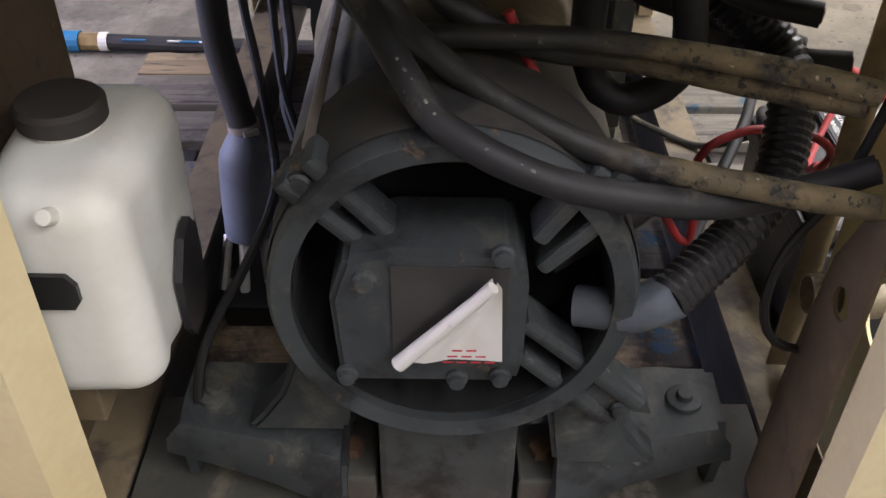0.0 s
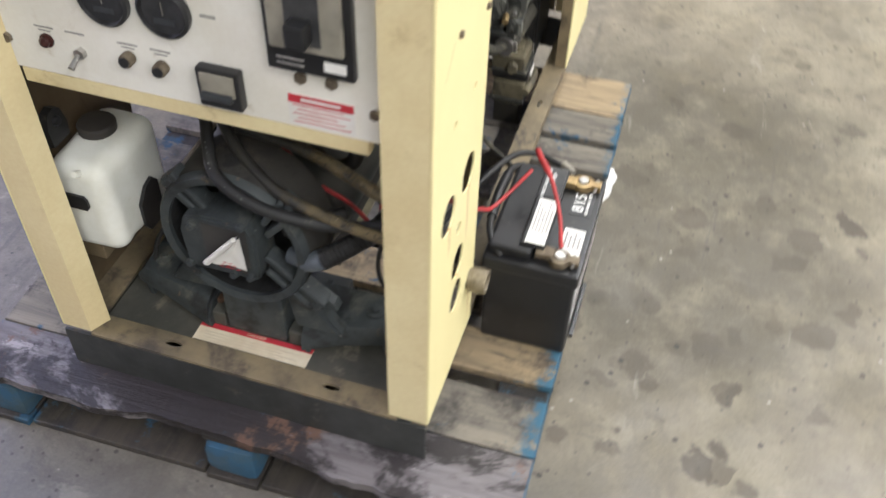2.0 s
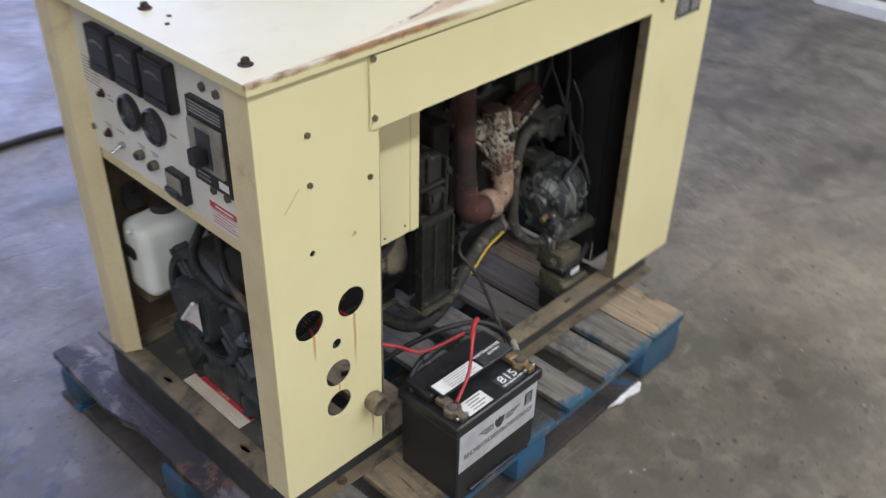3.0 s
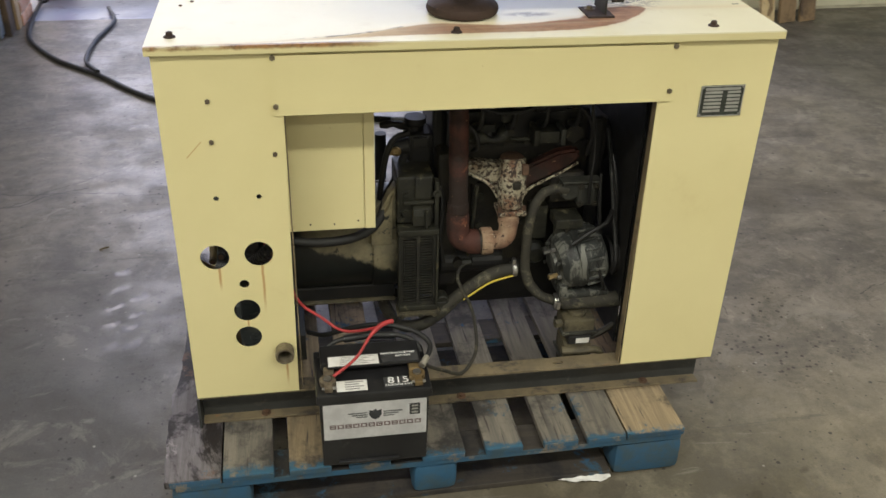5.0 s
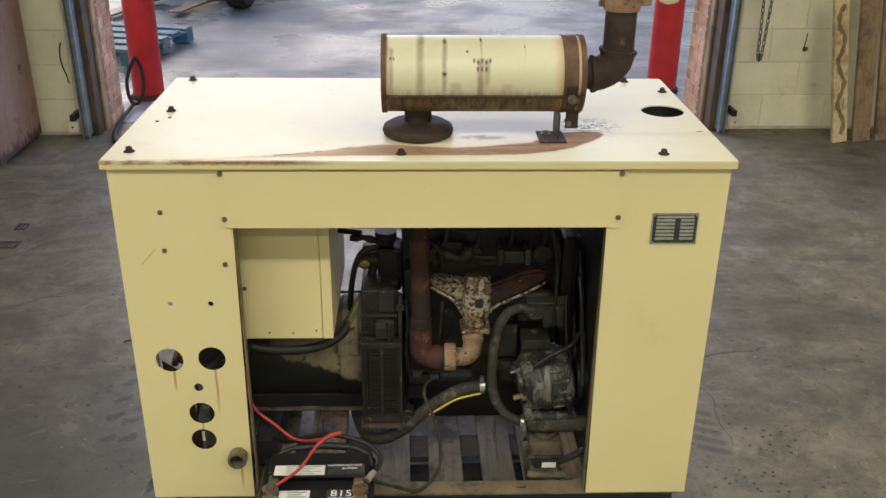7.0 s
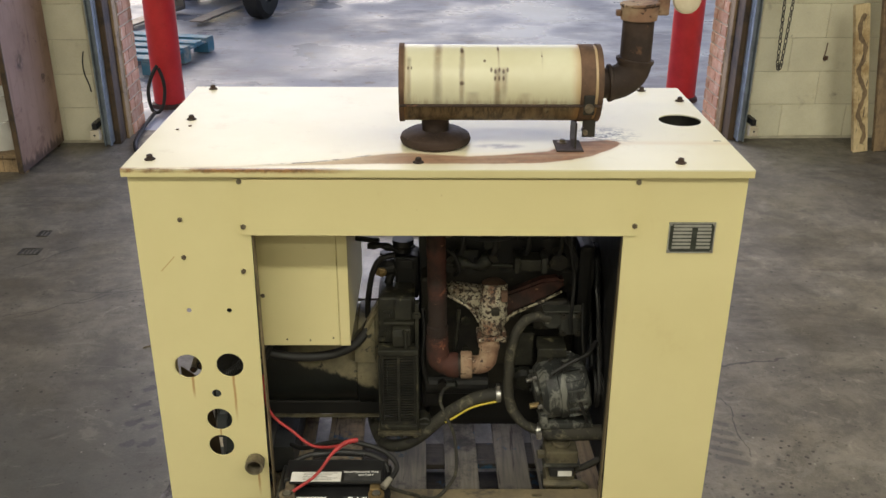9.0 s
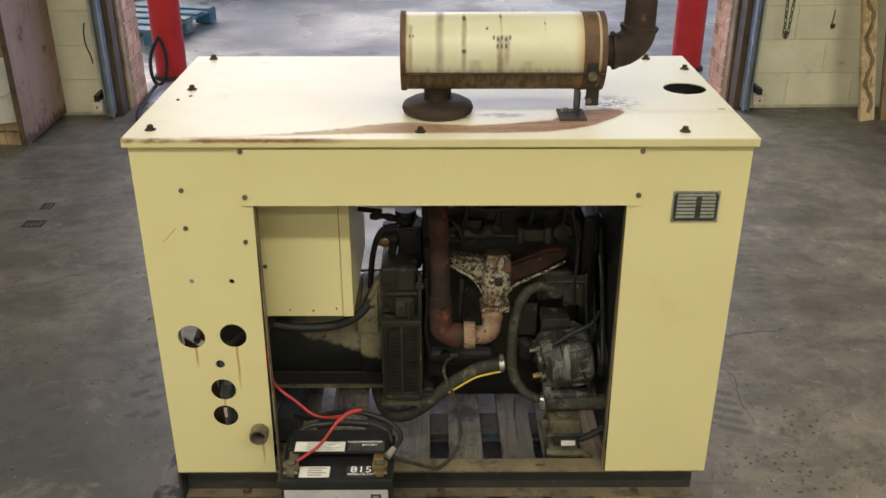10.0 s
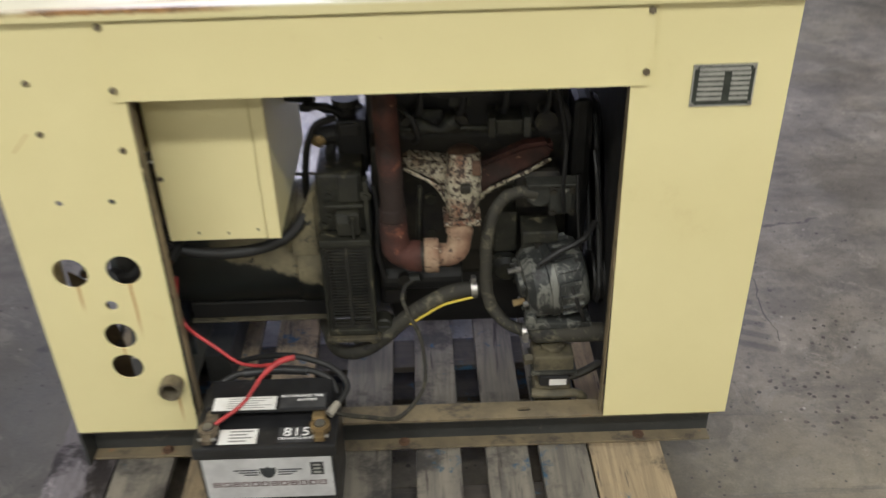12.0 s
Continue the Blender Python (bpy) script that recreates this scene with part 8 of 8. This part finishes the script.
for k, (dy, dz) in enumerate(((-0.022, 0.205), (0.006, 0.198), (0.028, 0.21))):
    part("clip", rod((0.457, 0.581 + dy * 0.8, 0.242), (0.440 - 0.01 * k, 0.581 + dy, dz - 0.02), 0.006, seg=8), "steel" if k != 1 else "white_bucket", lh)
part("pan", box((0.40, 0.535, 0.142), (0.56, 0.608, 0.18), 0.005), "engine_black", lh)
ww = thing("wiring_loom", "thin black wires hanging down beside the alternator", "wires")
for pts, r in (([(0.352, 0.525, 0.66), (0.350, 0.525, 0.573), (0.330, 0.515, 0.520), (0.300, 0.503, 0.446), (0.250, 0.500, 0.431), (0.200, 0.518, 0.402), (0.170, 0.540, 0.371), (0.140, 0.551, 0.345), (0.13, 0.565, 0.25)], 0.0042),
               ([(0.402, 0.498, 0.66), (0.400, 0.498, 0.554), (0.380, 0.494, 0.507), (0.362, 0.500, 0.471), (0.34, 0.49, 0.44)], 0.006),
               ([(0.385, 0.508, 0.66), (0.378, 0.506, 0.56), (0.355, 0.50, 0.49), (0.33, 0.485, 0.45)], 0.004),
               ([(0.42, 0.45, 0.66), (0.40, 0.440, 0.554), (0.335, 0.449, 0.537), (0.285, 0.461, 0.509), (0.24, 0.463, 0.495)], 0.005)):
    part("wire", tube(pts, r, 8, 0.012), "rubber", ww)
part("pale_wire", tube([(0.41, 0.432, 0.66), (0.39, 0.432, 0.56), (0.33, 0.447, 0.53), (0.28, 0.462, 0.500), (0.225, 0.464, 0.498)], 0.0045, 8, 0.012), "white_bucket", ww, "one pale grey wire")
gl = thing("ground_lead", "thin black battery lead looping over the base rail", "cable")
part("wire", tube([(0.690, 0.200, 0.445), (0.664, 0.192, 0.436), (0.655, 0.180, 0.410), (0.665, 0.160, 0.388), (0.690, 0.140, 0.332), (0.696, 0.100, 0.262), (0.680, 0.060, 0.243), (0.640, 0.005, 0.243), (0.585, -0.05, 0.30), (0.545, -0.088, 0.345), (0.53, -0.10, 0.365)], 0.0045, 10, 0.01), "dusty_hose", gl, "", 50)
part("wire", tube([(0.53, -0.10, 0.368), (0.552, -0.04, 0.372), (0.52, 0.0, 0.386), (0.45, 0.03, 0.39), (0.38, 0.07, 0.36), (0.311, 0.110, 0.315), (0.27, 0.16, 0.29)], 0.006, 10, 0.01), "rubber", gl, "", 50)
# rows of pale printing along the scuffed cable
for a, b, count in (((0.100, 0.370, 0.635), (0.068, 0.349, 0.619), 5), ((0.068, 0.349, 0.619), (0.052, 0.322, 0.607), 5), ((0.052, 0.322, 0.607), (0.046, 0.290, 0.594), 5)):
    a, b = Vector(a), Vector(b)
    axis = (b - a).normalized()
    out = Vector((-0.72, 0.0, 0.69))
    out = (out - axis * out.dot(axis)).normalized()
    m = Matrix.Translation(a) @ Matrix((axis, out.cross(axis), out)).transposed().to_4x4()
    for k in range(count):
        u = (b - a).length * (k + 0.15) / count
        part("print_bar", box((u, -0.0009, 0.0092), (u + (0.0030 if k % 3 else 0.0018), 0.0009, 0.0098), 0.0001, m), "print_pale", loom)
# strap with a hole on the inside of the front post
bk = thing("inner_bracket", "tan steel strap with a round hole inside the housing", "bracket")
part("strap", sheet([(0.036, 0.236), (0.112, 0.236), (0.108, 0.38), (0.094, 0.50), (0.074, 0.545), (0.036, 0.575)], [circle(0.066, 0.482, 0.012, 18)], 0.003, plane_at((0, 0.080, 0), (1, 0, 0), (0, 0, 1))), "post_inner", bk)
hex_bolt("bolt", (0.05, 0.077, 0.262), (0, -1, 0), 0.007, 0.006, bk, "rusty")
hex_bolt("bolt", (0.09, 0.077, 0.262), (0, -1, 0), 0.007, 0.006, bk, "rusty")
ww.location = (0, -0.010, -0.008)
lh.location = (0, -0.011, -0.013)
tank.location = (0, -0.004, 0.0)


# ---- battery ----
bat = thing("battery", "black car battery with a silver label standing on the pallet", "battery")
bm = box((0.292, -0.163, 0.159), (0.540, -0.004, 0.345), 0.006)
for v in bm.verts:
    if v.co.z < 0.2:
        v.co.x += (0.416 - v.co.x) * 0.02
part("case", bm, "black_plastic", bat)
part("foot_lip", box((0.330, -0.172, 0.168), (0.470, -0.1635, 0.176), 0.002), "black_plastic", bat)
top = part("top", box((0.286, -0.168, 0.3455), (0.546, 0.001, 0.372), 0.005), "black_plastic", bat)
part("ridge", box((0.300, -0.080, 0.3721), (0.532, -0.004, 0.392), 0.006), "black_plastic", top)
part("vent_cover", box((0.314, -0.100, 0.3925), (0.528, -0.056, 0.399), 0.003), "black_plastic", top)
for name, lo, hi, mat in (("paper_label", (0.318, -0.098, 0.3925), (0.433, -0.064, 0.4003), "white_label"), ("paper_label", (0.333, -0.157, 0.3721), (0.402, -0.120, 0.3732), "white_label"),
                          ("print_label", (0.440, -0.096, 0.3925), (0.524, -0.058, 0.4005), "ink"), ("print_label", (0.440, -0.156, 0.3721), (0.506, -0.118, 0.3732), "ink")):
    part(name, box(lo, hi, 0.0004), mat, top)
flat = plane_at((0, 0, 0), (1, 0, 0), (0, 1, 0))
writing("number", "815", 0.029, Matrix.Translation((0.473, -0.132, 0.3735)), "print_white", top, stretch=1.15)
writing("words", "CRANKING AMPS", 0.0075, Matrix.Translation((0.473, -0.1475, 0.3735)), "print_white", top, stretch=1.05)
writing("words", "MAINTENANCE FREE", 0.0085, Matrix.Translation((0.478, -0.066, 0.4008)), "print_white", top)
writing("words", "BATTERY", 0.0085, Matrix.Translation((0.490, -0.077, 0.4008)), "print_white", top)
bars("line", [(0.345, -0.070 - 0.006 * k, 0.424 - 0.012 * (k % 3), -0.0685 - 0.006 * k) for k in range(5)] , Matrix.Translation((0, 0, 0.4004)), "grey_ink", top)
bars("line", [(0.352, -0.128 - 0.008 * k, 0.394 - 0.01 * (k % 2), -0.1245 - 0.008 * k) for k in range(4)], Matrix.Translation((0, 0, 0.3733)), "grey_ink", top)
lab = part("front_label", box((0.2995, -0.1645, 0.240), (0.5345, -0.1632, 0.342), 0.0004), "silver_label", bat, "brushed silver front label with a winged badge")
LB = plane_at((0.4170, -0.1648, 0.290), (1, 0, 0), (0, 0, 1))
for k in range(12):
    u = -0.104 + 0.0176 * k
    part("wordmark_shape", sheet(rect(u, -0.0185, u + 0.0145, -0.0065), [rect(u + 0.003, -0.0160, u + 0.0115, -0.0135 + 0.002 * (k % 2)), rect(u + 0.003, -0.0105, u + 0.0115 + 0.003 * (k % 3 == 1), -0.0085)] if k % 3 != 1 else [rect(u + 0.0035, -0.0160, u + 0.011, -0.009)], 0.0004, LB), "mark_red", lab)
for s in (-1, 1):
    bars("wing", [(min(s * 0.018, s * (0.062 - 0.009 * k)), 0.022 - 0.006 * k, max(s * 0.018, s * (0.062 - 0.009 * k)), 0.0245 - 0.006 * k) for k in range(3)], LB, "plate_dark", lab, 0.0005)
part("badge", sheet([(-0.014, 0.030), (-0.014, 0.016), (-0.008, 0.006), (0, 0.002), (0.008, 0.006), (0.014, 0.016), (0.014, 0.030), (0.006, 0.027), (0, 0.032), (-0.006, 0.027)], [], 0.0006, LB), "plate_dark", lab, "dark shield badge")
part("size_box", sheet(rect(0.078, 0.008, 0.102, 0.040), [], 0.0005, LB), "ink", lab)
bars("mark", [(0.083, 0.031, 0.097, 0.035), (0.083, 0.022, 0.097, 0.026), (0.083, 0.012, 0.097, 0.017)], plane_at((0.4170, -0.1654, 0.290), (1, 0, 0), (0, 0, 1)), "plate_light", lab)
for x_, mt in ((0.314, "old_bolt"), (0.516, "brass")):
    cl = part("terminal", rod((x_, -0.128, 0.372), (x_, -0.128, 0.392), 0.010, 0.009, 16), "steel", bat)
    ring = lathe([(0.0105, 0.374), (0.018, 0.374), (0.0185, 0.388), (0.0105, 0.389), (0.0105, 0.374)], Matrix.Translation((x_, -0.128, 0)), 16)
    part("clamp", ring, mt, cl, "corroded battery clamp", 40)
    s = 1 if x_ < 0.4 else -1
    part("jaw", box((x_ - 0.008, -0.165 + 0.004, 0.375), (x_ + 0.010, -0.140, 0.387), 0.002), mt, cl)
    part("lug", box((x_ + s * 0.004 - 0.012, -0.116, 0.376), (x_ + s * 0.004 + 0.012, -0.085, 0.391), 0.004), mt, cl)
    part("jaw_bolt", rod((x_ - 0.014, -0.152, 0.381), (x_ + 0.017, -0.152, 0.381), 0.0035, seg=8), "steel", cl)
part("sleeve", rod((0.530, -0.105, 0.388), (0.546, -0.082, 0.395), 0.009, 0.007, 10), "dusty_grey", bat, "dusty grey cable sleeve")
part("handle", tube([(0.300, -0.030, 0.372), (0.310, -0.012, 0.382), (0.345, 0.004, 0.396), (0.42, 0.008, 0.402), (0.49, 0.006, 0.398), (0.528, -0.010, 0.386), (0.538, -0.03, 0.37)], 0.006, 10, 0.012), "rubber", bat, "black carrying handle", 50)
part("grip", tube([(0.36, 0.005, 0.398), (0.42, 0.008, 0.402), (0.48, 0.006, 0.399)], 0.009, 10, 0.012), "black_plastic", bat, "", 50)

bat.location = (-0.008, -0.006, -0.020)

# ---- silencer on the lid ----
sil = thing("silencer", "cream and rusty steel silencer standing on the lid", "silencer")
SX = Matrix.Translation((0, 0.172, 1.238)) @ ALONG_X
part("shell", lathe([(0, 0.565), (0.072, 0.565), (0.0795, 0.567), (0.0815, 0.572), (0.0815, 0.988), (0.0795, 0.993), (0.072, 0.995), (0, 0.995)], SX, 56), "silencer", sil, "", 30)
part("end_rim", lathe([(0.0816, 0.563), (0.0845, 0.563), (0.0845, 0.574), (0.0816, 0.574), (0.0816, 0.563)], SX, 56), "rusty", sil, "rusty end rim", 40)
part("end_rim", lathe([(0.0816, 0.985), (0.0840, 0.985), (0.0840, 0.996), (0.0816, 0.996), (0.0816, 0.985)], SX, 56), "rusty", sil, "", 40)
part("seam", box((0.565, 0.0865, 1.206), (0.995, 0.102, 1.2105), 0.001), "pipe_rust", sil, "rusty lock seam")
part("seam", box((0.565, 0.242, 1.206), (0.995, 0.2575, 1.2105), 0.001), "pipe_rust", sil)
bnd = part("band", lathe([(0.0817, 0.948), (0.0835, 0.948), (0.0835, 0.979), (0.0817, 0.979), (0.0817, 0.948)], SX, 56), "rusty", sil, "rust-brown clamp band", 40)
part("buckle", box((0.955, 0.0835, 1.19), (0.978, 0.092, 1.232), 0.002), "engine_iron", bnd)
hex_bolt("bolt", (0.966, 0.083, 1.205), (0, -1, 0), 0.006, 0.012, bnd)
part("leg", box((0.962, 0.128, 1.128), (0.990, 0.132, 1.170), 0.001), "engine_iron", sil, "dark steel support leg")
part("leg", box((0.9455, 0.118, 1.1045), (0.9495, 0.195, 1.162), 0.001), "engine_iron", sil)
ft = part("foot_plate", box((0.906, 0.105, 1.101), (0.965, 0.185, 1.1045), 0.001), "pipe_rust", sil, "dark rusty foot plate bolted to the lid")
hex_bolt("bolt", (0.925, 0.165, 1.1045), (0, 0, 1), 0.007, 0.007, ft)
part("leg_bolt", rod((0.968, 0.12, 1.14), (0.968, 0.15, 1.14), 0.006, seg=6), "old_bolt", sil)
part("inlet_neck", lathe([(0.030, 1.118), (0.030, 1.175), (0.026, 1.175), (0.026, 1.118), (0.030, 1.118)], Matrix.Translation((0.641, 0.172, 0)), 28), "pipe_rust", sil, "rusty inlet neck", 40)
part("rain_collar", lathe([(0.030, 1.133), (0.040, 1.134), (0.062, 1.130), (0.076, 1.122), (0.079, 1.113), (0.076, 1.105), (0.060, 1.1015), (0.030, 1.1015), (0.030, 1.133)], Matrix.Translation((0.641, 0.172, 0)), 40), "pipe_rust", sil, "domed rusty rain collar", 40)
part("outlet", lathe([(0.033, 0.994), (0.033, 1.03), (0.028, 1.03), (0.028, 0.994), (0.033, 0.994)], SX, 28), "pipe_rust", sil, "", 40)
part("elbow", tube([(1.018, 0.172, 1.238), (1.036, 0.172, 1.240), (1.056, 0.172, 1.250), (1.070, 0.172, 1.268), (1.0735, 0.172, 1.292)], lambda u: 0.037 + 0.004 * (u < 0.12 or u > 0.88), 24, 0.006), "pipe_rust", sil, "rusty cast elbow", 40)
part("upright_pipe", lathe([(0.0335, 1.29), (0.0335, 1.40), (0.029, 1.40), (0.029, 1.29), (0.0335, 1.29)], Matrix.Translation((1.0735, 0.172, 0)), 28), "pipe_rust", sil, "upright rusty pipe", 40)
rc = part("rain_cap", lathe([(0.0336, 1.376), (0.0385, 1.376), (0.0395, 1.404), (0.0336, 1.406), (0.0336, 1.376)], Matrix.Translation((1.0735, 0.172, 0)), 28), "exhaust_pink", sil, "corroded cream rain cap", 40)
part("ear", box((1.024, 0.164, 1.383), (1.037, 0.180, 1.396), 0.003), "rusty", rc)
part("hinge", box((1.110, 0.160, 1.385), (1.135, 0.184, 1.432), 0.005), "exhaust_pink", rc)
part("flap", lathe([(0, -0.002), (0.042, -0.002), (0.042, 0.002), (0, 0.003)], Matrix.Translation((1.0735, 0.172, 1.409)) @ pose(0, 0, 0, 0, -4, 0), 28), "exhaust_pink", rc, "", 40)
part("counterweight", lathe([(0, -0.010), (0.026, -0.010), (0.030, -0.004), (0.030, 0.006), (0.024, 0.011), (0, 0.012)], Matrix.Translation((1.168, 0.160, 1.420)) @ pose(0, 0, 0, 80, 0, 8), 24), "label_cream", rc, "cream rounded counterweight", 40)


# ---- concrete blocks and bricks of the door wall ----
BLOCK = {}


def piece(name, key, size, at, material, parent, m=WALL):
    """One block of a wall: objects that share a mesh by size."""
    if key not in BLOCK:
        bm = box([-v / 2 for v in size], [v / 2 for v in size], 0.004)
        me = bpy.data.meshes.new(key)
        bm.to_mesh(me)
        bm.free()
        me.materials.append(M[material])
        BLOCK[key] = me
    ob = new(name, BLOCK[key])
    ob.parent = parent
    ob.matrix_basis = m @ Matrix.Translation(at)
    return ob


rng = random.Random(4)
for course in range(8):
    z = 0.119 + course * 0.204
    off = 0.203 if course % 2 == 0 else 0.0
    for k in range(7):
        x = DOOR_L - 0.035 - 0.20 - k * 0.406 - off
        piece("block", "full_block", (0.4025, 0.02, 0.2005), (x, 0.002 + rng.uniform(-0.001, 0.001), z), "cmu", wall_north)
        x = DOOR_R + 0.035 + 0.20 + k * 0.406 + off
        piece("block", "full_block", (0.4025, 0.02, 0.2005), (x, 0.002 + rng.uniform(-0.001, 0.001), z), "cmu", wall_north)
    if off:
        piece("block", "half_block", (0.1995, 0.02, 0.2005), (DOOR_L - 0.135, 0.002, z), "cmu", wall_north)
        piece("block", "half_block", (0.1995, 0.02, 0.2005), (DOOR_R + 0.135, 0.002, z), "cmu", wall_north)
# brick reveals outside the jambs
for x, s, num in ((DOOR_L, 1, 1), (DOOR_R, -1, 2)):
    lo, hi = sorted((x - s * 0.6, x + s * 0.108))
    core = tagged(part("brick_pier_%d" % num, in_wall(box((lo, 0.165, -0.012), (hi, 0.445, 3.3))), "brick_mortar"), "red brick pier outside the bay door", "brick pier", kind="structure")
    for c in range(18):
        z = 0.03 + c * 0.075
        edge = x + s * 0.109
        if c % 2:
            piece("brick", "stretcher_y", (0.012, 0.195, 0.063), (edge, 0.268, z), "brick", core)
            piece("brick", "header_y", (0.012, 0.062, 0.063), (edge, 0.409, z), "brick", core)
        else:
            piece("brick", "header_y2", (0.012, 0.092, 0.063), (edge, 0.216, z), "brick", core)
            piece("brick", "stretcher_y2", (0.012, 0.165, 0.063), (edge, 0.357, z), "brick", core)
